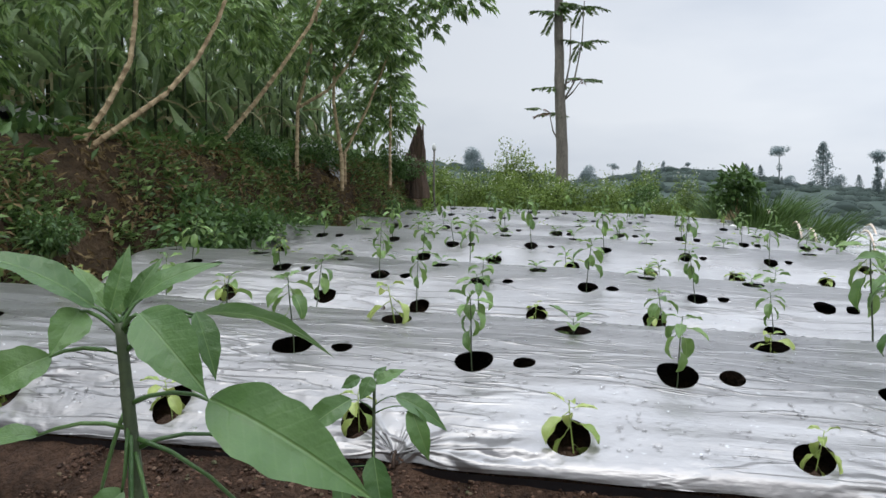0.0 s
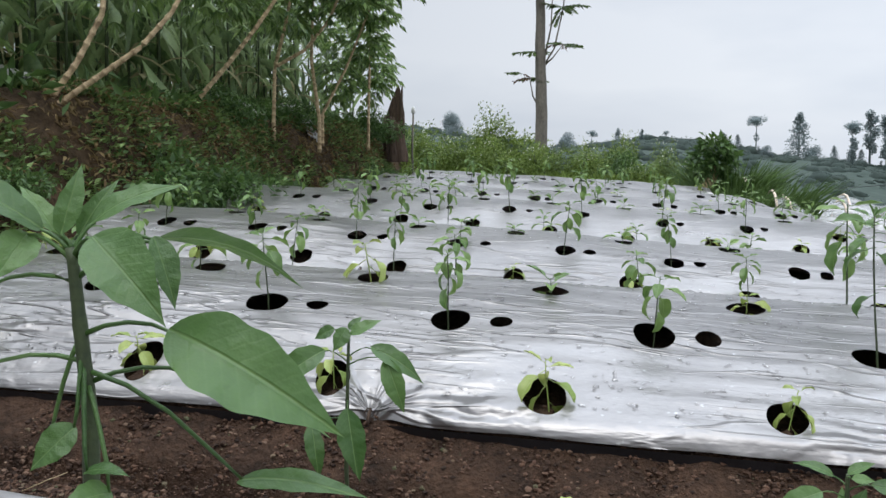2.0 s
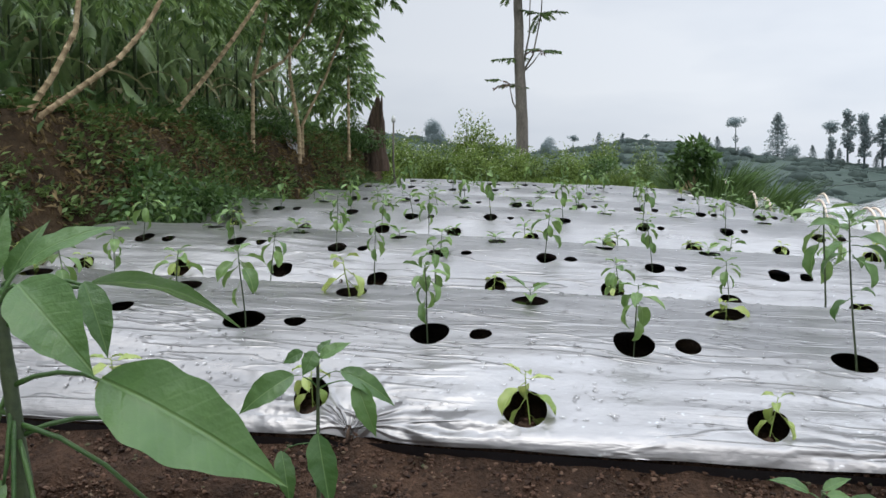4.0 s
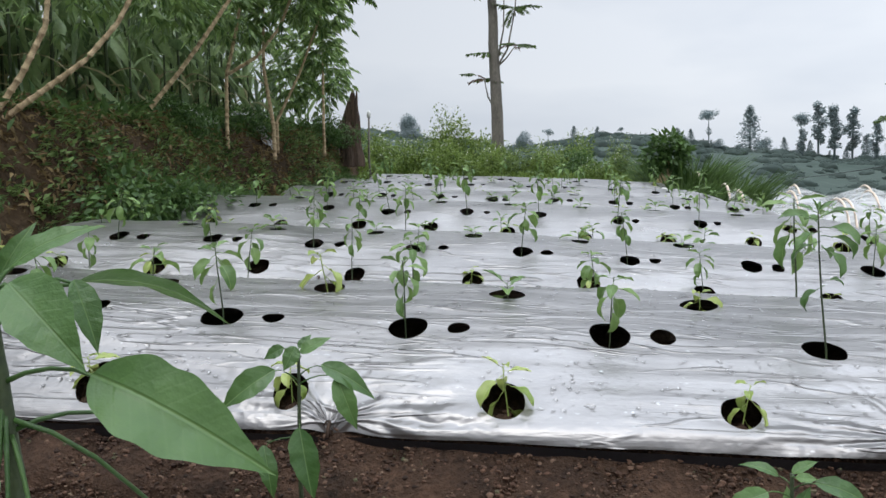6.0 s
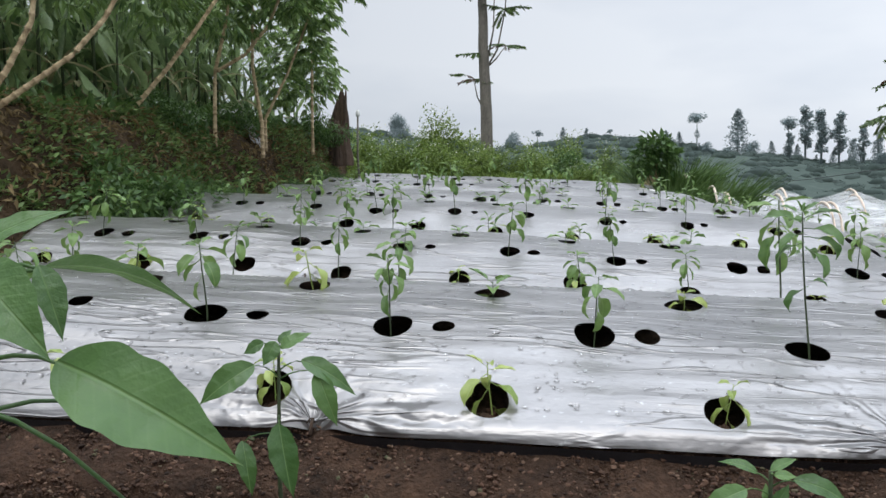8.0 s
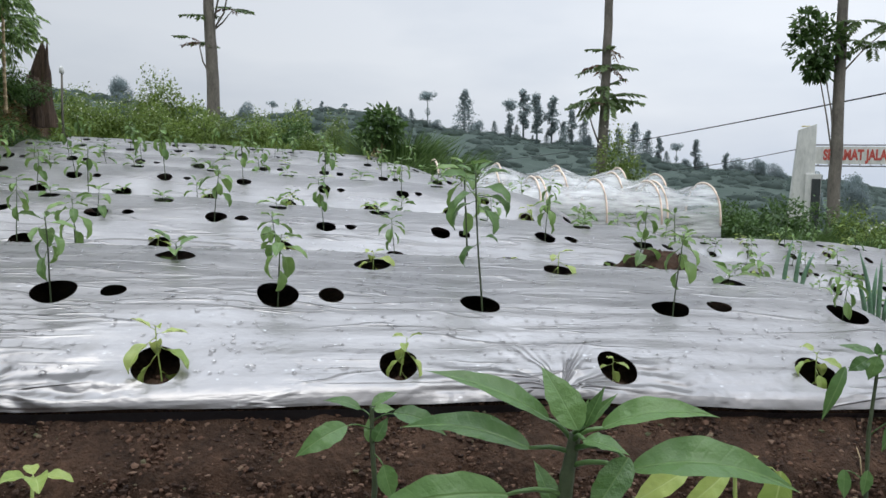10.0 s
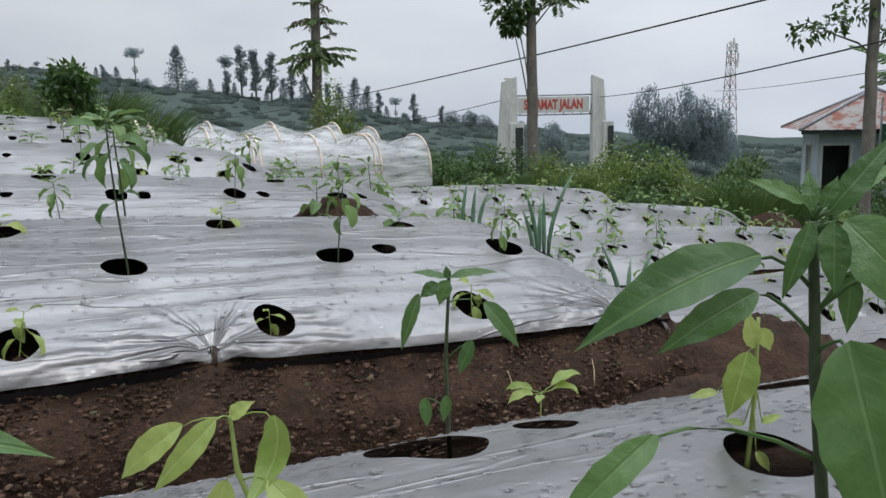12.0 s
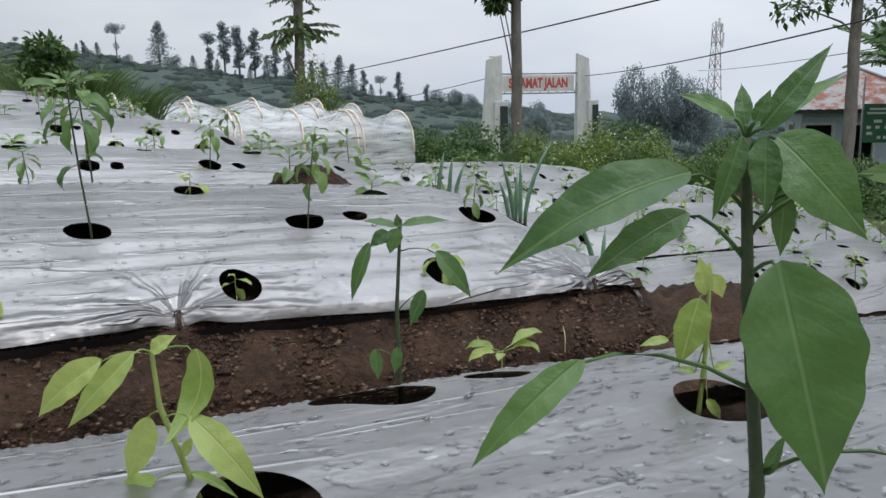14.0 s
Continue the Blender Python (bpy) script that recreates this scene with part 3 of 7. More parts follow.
def leaf_mesh(name, mat, width=0.36, droop=0.35, fold=0.25, curl=0.0, petiole=0.22, seed=0):
    """One leaf of unit length from its stalk at the origin along +x: thin stalk, pointed blade, folded at the midrib and hanging at the tip."""
    rr = random.Random(seed)
    n = LEAF_STEPS
    verts, faces = [], []
    ang = 0.0
    px, pz = petiole, 0.0
    spine = []
    for i in range(n + 1):
        t = i / n
        spine.append((px, pz, ang))
        ang = -droop * (t ** 1.2) * 1.6
        px += (1 - petiole) / n * math.cos(ang)
        pz += (1 - petiole) / n * math.sin(ang)
    for i, (sx, sz, a) in enumerate(spine):
        t = i / n
        w = width * 3.55 * t ** 0.85 * (1 - t) ** 0.98 if 0 < i < n else 0.004
        for s, h in ((-1, 1.0), (-0.5, 0.42), (0, 0.0), (0.5, 0.42), (1, 1.0)):
            wavy = 0.022 * math.sin(t * 14 + s * 2 + rr.random()) * abs(s)
            up = fold * w * h * 0.5 + wavy + curl * w * s * 0.3 + (0.012 if s and abs(s) < 0.7 else 0.0) * math.sin(t * 40)
            verts.append((sx - math.sin(a) * up, s * w * 0.5, sz + math.cos(a) * up))
    for i in range(n):
        for k in range(4):
            a = i * 5 + k
            faces.append((a, a + 5, a + 6, a + 1))
    st = tube([(0, 0, 0), (petiole * 0.5, 0, 0.015), (petiole + 0.03, 0, -0.004)], [0.013, 0.011, 0.009], 6)
    v, f = joined([(verts, faces), st])
    return mesh_of(name, v, f, mat)


LEAVES = [leaf_mesh("leaf", M_LEAF, 0.345, d, 0.5, c, p, i) for i, (d, c, p) in enumerate(((0.25, 0.2, 0.2), (0.5, -0.3, 0.22), (0.75, 0.3, 0.24), (0.12, 0.1, 0.16), (0.95, -0.2, 0.24), (0.7, 0.1, 0.45), (1.7, 0.1, 0.28), (0.95, 0.1, 0.42)))]
LEAVES_L = [leaf_mesh("leaf", M_LEAF_L, 0.345, d, 0.5, c, p, i + 30) for i, (d, c, p) in enumerate(((0.25, 0.2, 0.2), (0.5, -0.3, 0.22), (0.75, 0.3, 0.24), (0.12, 0.1, 0.16), (0.95, -0.2, 0.24)))]
LEAVES_Y = [leaf_mesh("leaf", M_LEAF_Y, 0.36, d, 0.5, c, p, i + 9) for i, (d, c, p) in enumerate(((0.35, 0.2, 0.22), (0.6, -0.3, 0.24), (0.85, 0.3, 0.26), (0.2, 0.1, 0.2), (1.0, -0.2, 0.26), (0.8, 0.1, 0.45), (1.75, 0.1, 0.28)))]


def leaf_pose(at, az, up, size, roll=0.0, wide=1.0):
    """Leaf from a point, az degrees round from +x, up degrees above level."""
    return Matrix.Translation(at) @ pose(0, 0, 0, 0, 0, az) @ pose(0, 0, 0, 0, -up, 0) @ pose(0, 0, 0, roll, 0, 0) @ Matrix.Diagonal((size, size * wide, size, 1))


def stem_mesh(name, pts, r0, r1, mat):
    n = len(pts)
    v, f = tube(pts, [r0 + (r1 - r0) * i / (n - 1) for i in range(n)], 8)
    return mesh_of(name, v, f, mat)


def pepper(leaves, height, r0=0.0028, lean=(0.0, 0.0), yellow=False, label="", name="pepper_plant"):
    """Pepper seedling from an explicit list of leaves: (height share, az, up, length, kind, roll)."""
    root = new(name)
    pts = []
    for i in range(6):
        t = i / 5
        pts.append((lean[0] * t ** 1.6 * height + 0.004 * math.sin(5 * t), lean[1] * t ** 1.6 * height, -0.06 + t * (height + 0.06)))
    part("stem", stem_mesh("stem", pts, r0, r0 * 0.55, M_STEM_Y if yellow else M_STEM), root)
    bank = LEAVES_Y if yellow else LEAVES_L
    for t, az, up, size, kind, roll in leaves:
        j = min(4, int(t * 5))
        u = t * 5 - j
        at = Vector(pts[j]).lerp(Vector(pts[j + 1]), u)
        part("leaf", bank[kind], root, "", leaf_pose(at, az, up, size, roll, 0.92 + 0.16 * ((az * 7) % 10) / 10))
    tagged(root, label, "pepper plant", "pepper plants")
    return root


def random_leaves(rr, count, low, size, tuft=0.45, droop=0.0):
    """A seedling's leaves: bare below, hanging older leaves, a small upright tuft."""
    out, az = [], rr.uniform(0, 360)
    for i in range(count):
        t = low + (1 - low) * (i / max(1, count - 1)) ** tuft
        young = i / max(1, count - 1)
        up = -35 + 75 * young + rr.uniform(-18, 18) - droop
        s = size * (1.0 - 0.45 * young ** 3) * rr.uniform(0.75, 1.15)
        kind = rr.choice((1, 2, 4)) if young < 0.6 else rr.choice((0, 1, 3))
        out.append((min(t, 0.995), az, up, s, kind, rr.uniform(-25, 25)))
        az += 137.5 + rr.uniform(-20, 20)
    return out


prng = random.Random(21)
PROTO = {}
TALL = "slender green pepper plant with drooping leaves in a mulch hole"
SMALL = "low bushy green pepper seedling in a mulch hole"
YELL = "small yellow-green pepper seedling drooping in a mulch hole"
for tag, n, spec in (("tall", 7, (8, 0.72, 0.10, 0.275, False, TALL)), ("mid", 6, (9, 0.4, 0.10, 0.17, False, SMALL)), ("low", 5, (9, 0.25, 0.10, 0.085, False, SMALL)), ("yellow", 7, (7, 0.5, 0.08, 0.10, True, YELL))):
    PROTO[tag] = []
    for i in range(n):
        cnt, low, size, h, yel, lab = spec
        hh = h * prng.uniform(0.85, 1.15)
        PROTO[tag].append(pepper(random_leaves(prng, cnt + prng.randint(-1, 2), low, size, 0.45, {"yellow": 16, "tall": 20}.get(tag, 0)), hh, 0.0028 if h > 0.1 else 0.002, (prng.uniform(-0.15, 0.15), prng.uniform(-0.15, 0.15)), yel, lab))
USED = set()


def plant_at(k, x, v, tag, i, turn=0.0, scale=1.0, dz=0.0):
    """Set a seedling of a kind in a hole of bed k. The first use takes the model itself."""
    src = PROTO[tag][i % len(PROTO[tag])]
    z = float(crest(x, BED_Y[k]) + profile(v, k) + swell(k, np.float64(x), np.float64(v))) - 0.05 + dz
    m = Matrix.Translation((x, BED_Y[k] + v, z)) @ pose(0, 0, 0, 0, 0, turn)
    if src in USED:
        ob = copy_thing(src, m)
    else:
        USED.add(src)
        ob = src
        ob.matrix_basis = m
    ob.scale = (scale,) * 3
    return ob


# bed one: each plant as it stands
for x, tag, i, turn, s in ((-0.79, "yellow", 0, 20, 0.9), (-0.288, "yellow", 1, 100, 0.8), (0.217, "yellow", 2, 40, 0.95), (0.722, "yellow", 3, 200, 0.7), (1.21, "yellow", 4, 300, 0.5), (1.715, "yellow", 5, 10, 0.8), (-1.30, "yellow", 2, 120, 0.9), (-1.84, "yellow", 0, 220, 0.9)):
    plant_at(1, x, -0.552, tag, i, turn, s * 1.25, 0.012)
for x, tag, i, turn, s in ((-0.57, "tall", 0, 20, 0.95), (-0.062, "tall", 1, 160, 0.9), (0.446, "tall", 2, 60, 0.85), (1.465, "tall", 4, 90, 0.85), (1.95, "tall", 5, 30, 0.62), (-1.1, "tall", 2, 300, 0.9), (-1.62, "tall", 5, 200, 0.9), (-2.12, "tall", 0, 100, 0.8)):
    plant_at(1, x, -0.304, tag, i, turn, s)
for x, tag, i, turn, s in ((-0.36, "yellow", 3, 70, 1.4), (0.172, "low", 0, 10, 1.15), (0.704, "yellow", 5, 150, 0.9), (1.236, "yellow", 4, 80, 1.1), (1.768, "low", 1, 190, 1.0), (-0.94, "mid", 1, 30, 0.9), (-1.48, "yellow", 1, 10, 1.3), (-2.03, "low", 2, 60, 1.0)):
    plant_at(1, x, -0.02, tag, i, turn, s)
for x, tag, i, turn, s in ((-0.77, "tall", 4, 120, 0.85), (-0.17, "tall", 5, 220, 0.9), (0.43, "tall", 1, 80, 0.8), (1.03, "tall", 3, 20, 1.3), (1.63, "mid", 2, 310, 1.1), (-1.37, "tall", 1, 0, 0.9)):
    plant_at(1, x, 0.315, tag, i, turn, s)


TIPS = {}
for some in (LEAVES, LEAVES_Y):
    for me in some:
        tip = me.vertices[LEAF_STEPS * 5 + 2].co
        TIPS[me.name] = (math.degrees(math.atan2(tip.z, tip.x)), math.hypot(tip.x, tip.z))


def hole_pepper(label, yellow, r0, place, height, lean, leaves):
    """A pepper seedling near the path: (height share, az, rise to the tip, length to the tip, kind, width, tilt towards the path)."""
    root = new("pepper_plant")
    root.location = place
    pts = [(lean[0] * t + 0.003 * math.sin(6 * t + height), lean[1] * t, -0.2 + t * (height + 0.2)) for t in (0, 0.2, 0.4, 0.6, 0.8, 0.92, 1.0)]
    part("stem", stem_mesh("stem", pts, r0 * 0.78, r0 * 0.42, M_STEM_Y if yellow else M_STEM), root)
    for t, az, up, size, kind, wide, tilt in leaves:
        me = (LEAVES_Y if yellow else LEAVES)[kind]
        a, reach = TIPS[me.name]
        roll = abs(tilt) * math.cos(radians(az)) * 0.75
        m = Matrix.Translation((lean[0] * t, lean[1] * t, height * t)) @ pose(0, 0, 0, 0, 0, az) @ pose(0, 0, 0, 0, -up, 0) @ pose(0, 0, 0, roll, 0, 0) @ pose(0, 0, 0, 0, a, 0)
        part("leaf", me, root, "", m @ Matrix.Diagonal((size / reach, size / reach * wide, size / reach, 1)))
    if height > 0.1 and not yellow:
        for az, up, size in ((60, 62, 0.024), (190, 70, 0.028), (310, 55, 0.022)):
            me = (LEAVES_Y if yellow else LEAVES)[3]
            part("leaf", me, root, "", leaf_pose((lean[0], lean[1], height * 0.985), az, up, size * (1 + height), 0, 0.8))
    return tagged(root, label, "pepper plant", "pepper plants")


def blade_mesh(wide, bulge, seed):
    """Pepper leaf of unit length along +x: pointed oval blade, arched, folded at the midrib, quilted between its veins."""
    rr = random.Random(seed)
    n, cross = 38, (-1.0, -0.72, -0.4, -0.12, 0.0, 0.12, 0.4, 0.72, 1.0)
    ph, twist, fold = rr.uniform(0, 6), rr.uniform(-0.25, 0.25), rr.uniform(0.18, 0.34)
    verts, faces = [], []
    for i in range(n + 1):
        t = i / n
        w = wide * 0.5 * (t / 0.34) ** 0.66 * ((1 - t) / 0.66) ** 1.28 if 0 < i < n else 0.0015
        if t > 0.34:
            w *= 1 + 0.06 * math.sin((t - 0.34) / 0.66 * math.pi)
        z0 = bulge * 4 * t * (1 - t) * (1.15 - 0.3 * t)
        y0 = 0.02 * math.sin(3.1 * t + ph)
        for c in cross:
            u = c
            up = fold * w * abs(u) ** 1.3 - 0.12 * w * max(0.0, abs(u) - 0.7) + 0.07 * w * abs(u) * math.sin(17 * t + ph + 1.7 * u)
            up += 0.0016 * math.sin(46 * (t - 0.3 * abs(u) * w)) * (1 if 0.1 < abs(u) < 0.9 else 0) * min(1.0, w * 9)
            up += twist * (t - 0.3) * u * w
            verts.append((t, y0 + u * w * (1 + 0.035 * math.sin(29 * t + ph * 2 + u)), z0 + up))
    m = len(cross)
    for i in range(n):
        for k in range(m - 1):
            a = i * m + k
            faces.append((a, a + m, a + m + 1, a + 1))
    return verts, faces


def near_pepper(label, yellow, r0, place, spine):
    """A pepper plant close to the path: its stem along a spine, with a slight swelling at each joint."""
    root = new("pepper_plant")
    root.location = place
    pts = [Vector(p) for p in spine]
    fine = [pts[i].lerp(pts[i + 1], k / 6) for i in range(len(pts) - 1) for k in range(6)] + [pts[-1]]
    n = len(fine)
    radii = [r0 * (1.0 - 0.38 * i / (n - 1)) * (1.12 if i % 6 == 0 else 1.0) for i in range(n)]
    part("stem", mesh_of("stem", *tube(fine, radii, 10), M_STEM_Y if yellow else M_STEM), root)
    SPINES[root.name] = (pts, yellow, r0)
    return tagged(root, label, "pepper plant", "pepper plants")


SPINES = {}


def near_leaf(plant, height, base, tip, wide, bulge, face):
    """A leaf of a near plant: its stalk leaves the stem at a height, the blade runs from base to tip and faces a given way."""
    pts, yellow, r0 = SPINES[plant.name]
    for p, q in zip(pts, pts[1:]):
        if q.z >= height or q is pts[-1]:
            at = p.lerp(q, max(0.0, min(1.0, (height - p.z) / (q.z - p.z))))
            break
    base, tip = Vector(base), Vector(tip)
    size = (tip - base).length
    x = (tip - base) / size
    z = Vector(face)
    z = (z - x * z.dot(x)).normalized()
    y = z.cross(x)
    m = Matrix(((x.x, y.x, z.x), (x.y, y.y, z.y), (x.z, y.z, z.z))).to_4x4()
    m = Matrix.Translation(base) @ m @ Matrix.Diagonal((size, size, size, 1))
    back = m.inverted()
    seed = 60 + len(plant.children) + int(abs(base.x) * 3000)
    chunks = [blade_mesh(min(wide, 0.62), bulge, seed)]
    gap = (base - at).length
    if gap > 0.004:
        mid = at.lerp(base, 0.55) + Vector((0, 0, 0.10 * gap))
        ends = [at, at.lerp(mid, 0.5) + Vector((0, 0, 0.03 * gap)), mid, mid.lerp(base, 0.6) + Vector((0, 0, 0.02 * gap)), base + (tip - base) * 0.05]
        rs = [r0 * 0.34, r0 * 0.28, r0 * 0.26, r0 * 0.24, r0 * 0.16]
        chunks.append(tube([back @ p for p in ends], [r / size for r in rs], 7))
    part("leaf", mesh_of("leaf", *joined(chunks), M_LEAF_Y if yellow else M_LEAF), plant, "", m)


plant = near_pepper('tall green pepper plant with broad wet leaves', False, 0.0044, (0.125, 0.555, 0.317), ((0.000, 0.000, -0.020), (0.003, 0.001, 0.252), (-0.001, -0.000, 0.300), (-0.004, -0.001, 0.338)))
near_leaf(plant, 0.335, (-0.017, -0.004, 0.346), (-0.076, -0.030, 0.375), 0.27, 0.10, (0.4, -0.5, 0.8))
near_leaf(plant, 0.338, (-0.009, -0.002, 0.344), (-0.005, 0.009, 0.379), 0.32, 0.05, (0.6, -0.8, 0.3))
near_leaf(plant, 0.338, (-0.018, 0.006, 0.344), (-0.041, 0.010, 0.368), 0.33, 0.06, (0.4, -0.5, 0.7))
near_leaf(plant, 0.338, (-0.007, 0.009, 0.343), (0.007, 0.022, 0.372), 0.29, 0.06, (0.4, -0.5, 0.7))
near_leaf(plant, 0.335, (0.002, 0.006, 0.349), (0.044, 0.022, 0.369), 0.33, 0.10, (0.3, -0.5, 0.8))
near_leaf(plant, 0.331, (-0.024, -0.006, 0.345), (-0.026, -0.027, 0.323), 0.63, 0.08, (0.6, -0.8, 0.3))
near_leaf(plant, 0.321, (-0.039, -0.010, 0.321), (-0.072, -0.029, 0.298), 0.53, 0.14, (0.5, -0.6, 0.6))
near_leaf(plant, 0.333, (0.013, -0.009, 0.344), (0.057, -0.017, 0.305), 0.49, 0.10, (0.5, -0.8, 0.3))
near_leaf(plant, 0.332, (0.037, 0.004, 0.344), (0.050, 0.002, 0.309), 0.36, 0.06, (0.3, -0.5, 0.8))
near_leaf(plant, 0.322, (0.036, 0.009, 0.342), (0.101, 0.036, 0.317), 0.26, 0.12, (-0.3, 0.4, 0.9))
near_leaf(plant, 0.295, (0.046, 0.001, 0.300), (0.130, 0.013, 0.250), 0.41, 0.10, (0.4, -0.7, 0.5))
near_leaf(plant, 0.271, (0.044, 0.021, 0.275), (0.114, 0.039, 0.241), 0.25, 0.08, (0.2, -0.4, 0.9))
near_leaf(plant, 0.282, (-0.046, -0.012, 0.279), (-0.086, -0.022, 0.269), 0.35, 0.10, (0.3, -0.4, 0.9))
near_leaf(plant, 0.278, (0.073, 0.017, 0.223), (0.137, 0.031, 0.213), 0.21, 0.10, (0.2, -0.5, 0.9))
near_leaf(plant, 0.288, (0.003, -0.010, 0.253), (-0.013, -0.023, 0.234), 0.55, 0.08, (0.5, -0.7, 0.5))
near_leaf(plant, 0.283, (0.013, -0.018, 0.234), (0.039, -0.022, 0.235), 0.34, 0.10, (0.3, -0.4, 0.9))
near_leaf(plant, 0.273, (0.025, -0.015, 0.224), (0.013, -0.038, 0.223), 0.61, 0.10, (0.4, -0.6, 0.7))
near_leaf(plant, 0.295, (-0.016, -0.004, 0.245), (-0.021, -0.005, 0.237), 0.52, 0.05, (0.5, -0.7, 0.5))
plant = near_pepper('young green pepper plant with hanging lower leaves', False, 0.0030, (0.06, 1.13, 0.3), ((0.000, 0.000, -0.020), (-0.002, -0.000, 0.047), (-0.001, -0.000, 0.125), (0.001, 0.000, 0.213)))
near_leaf(plant, 0.176, (-0.024, -0.014, 0.193), (-0.084, -0.035, 0.148), 0.41, 0.12, (0.3, -0.8, 0.5))
near_leaf(plant, 0.204, (-0.016, -0.003, 0.217), (-0.040, -0.007, 0.204), 0.56, 0.08, (0.3, -0.8, 0.5))
near_leaf(plant, 0.209, (0.001, -0.010, 0.220), (-0.010, -0.022, 0.193), 0.67, 0.06, (0.3, -0.9, 0.3))
near_leaf(plant, 0.213, (0.003, 0.001, 0.209), (0.037, 0.017, 0.227), 0.43, 0.06, (0.2, -0.6, 0.8))
near_leaf(plant, 0.209, (-0.002, 0.010, 0.214), (0.010, 0.022, 0.229), 0.53, 0.05, (0.2, -0.6, 0.8))
near_leaf(plant, 0.183, (0.026, 0.005, 0.195), (0.090, 0.016, 0.152), 0.32, 0.14, (0.2, -0.7, 0.7))
near_leaf(plant, 0.173, (0.047, -0.002, 0.184), (0.070, 0.002, 0.118), 0.37, 0.12, (0.3, -0.9, 0.4))
near_leaf(plant, 0.130, (0.006, -0.019, 0.126), (0.022, -0.026, 0.040), 0.37, 0.05, (0.3, -0.9, 0.3))
near_leaf(plant, 0.107, (-0.040, -0.017, 0.103), (-0.028, -0.025, 0.039), 0.34, 0.10, (0.4, -0.8, 0.4))
plant = near_pepper('young green pepper plant with spreading leaves', False, 0.0030, (0.587, 1.025, 0.3), ((0.000, 0.000, -0.020), (0.006, -0.000, 0.041), (0.003, -0.000, 0.089), (0.003, -0.000, 0.121)))
near_leaf(plant, 0.097, (-0.021, -0.010, 0.106), (-0.069, -0.018, 0.080), 0.41, 0.14, (-0.1, -0.8, 0.6))
near_leaf(plant, 0.109, (-0.007, 0.010, 0.115), (-0.043, 0.021, 0.121), 0.31, 0.14, (-0.1, -0.5, 0.8))
near_leaf(plant, 0.121, (0.003, -0.000, 0.121), (0.029, 0.009, 0.131), 0.37, 0.06, (-0.1, -0.6, 0.8))
near_leaf(plant, 0.118, (0.004, -0.010, 0.120), (0.024, -0.011, 0.120), 0.54, 0.06, (-0.1, -0.6, 0.8))
near_leaf(plant, 0.105, (0.023, -0.001, 0.113), (0.075, -0.002, 0.089), 0.37, 0.16, (-0.1, -0.6, 0.8))
near_leaf(plant, 0.085, (0.005, -0.010, 0.089), (0.017, -0.010, 0.113), 0.48, 0.05, (-0.1, -0.9, 0.4))
near_leaf(plant, 0.085, (0.001, -0.000, 0.085), (0.001, 0.010, 0.106), 0.43, 0.05, (-0.1, -0.8, 0.6))
near_leaf(plant, 0.074, (0.013, -0.010, 0.066), (0.022, -0.011, 0.031), 0.54, 0.05, (-0.1, -0.9, 0.4))
plant = near_pepper('bushy green pepper plant with broad glossy leaves', False, 0.0044, (0.665, 0.605, 0.308), ((0.000, 0.000, -0.020), (-0.018, 0.005, 0.178), (-0.016, 0.005, 0.202), (-0.013, 0.004, 0.222)))
near_leaf(plant, 0.218, (-0.024, 0.007, 0.228), (-0.079, 0.023, 0.248), 0.21, 0.08, (-0.0, -0.5, 0.8))
near_leaf(plant, 0.222, (-0.015, -0.006, 0.227), (-0.028, 0.008, 0.253), 0.47, 0.06, (-0.1, -0.9, 0.4))
near_leaf(plant, 0.222, (-0.009, 0.003, 0.225), (-0.001, 0.000, 0.245), 0.27, 0.05, (-0.1, -0.7, 0.7))
near_leaf(plant, 0.222, (-0.006, 0.012, 0.222), (0.008, 0.008, 0.239), 0.24, 0.05, (-0.1, -0.7, 0.7))
near_leaf(plant, 0.222, (-0.010, 0.013, 0.221), (-0.004, 0.012, 0.236), 0.31, 0.05, (-0.1, -0.7, 0.7))
near_leaf(plant, 0.220, (-0.002, 0.001, 0.225), (0.047, -0.014, 0.233), 0.26, 0.14, (-0.1, -0.5, 0.8))
near_leaf(plant, 0.213, (-0.032, 0.009, 0.214), (-0.088, 0.047, 0.214), 0.21, 0.12, (-0.0, -0.6, 0.8))
near_leaf(plant, 0.207, (0.007, -0.012, 0.210), (0.075, -0.033, 0.205), 0.27, 0.18, (-0.1, -0.6, 0.8))
near_leaf(plant, 0.193, (-0.044, 0.002, 0.196), (-0.110, 0.012, 0.185), 0.32, 0.14, (-0.0, -0.7, 0.7))
near_leaf(plant, 0.215, (0.002, -0.022, 0.220), (-0.017, -0.026, 0.194), 0.41, 0.06, (-0.1, -0.8, 0.5))
near_leaf(plant, 0.200, (-0.021, 0.006, 0.185), (-0.028, 0.019, 0.205), 0.39, 0.05, (-0.0, -0.7, 0.8))
near_leaf(plant, 0.219, (-0.016, -0.016, 0.226), (-0.001, -0.031, 0.224), 0.44, 0.08, (-0.0, -0.5, 0.9))
near_leaf(plant, 0.187, (-0.003, 0.001, 0.178), (0.028, -0.008, 0.164), 0.47, 0.10, (-0.1, -0.6, 0.8))
plant = near_pepper('tall dark green pepper plant with large leaves', False, 0.0046, (1.125, 0.59, 0.281), ((0.000, 0.000, -0.020), (0.009, -0.006, 0.077), (-0.000, 0.000, 0.191), (-0.004, 0.003, 0.276)))
near_leaf(plant, 0.237, (-0.034, 0.011, 0.259), (-0.124, 0.058, 0.207), 0.27, 0.13, (-0.5, -0.6, 0.6))
near_leaf(plant, 0.209, (-0.028, 0.018, 0.237), (-0.073, 0.048, 0.199), 0.31, 0.12, (-0.6, -0.6, 0.5))
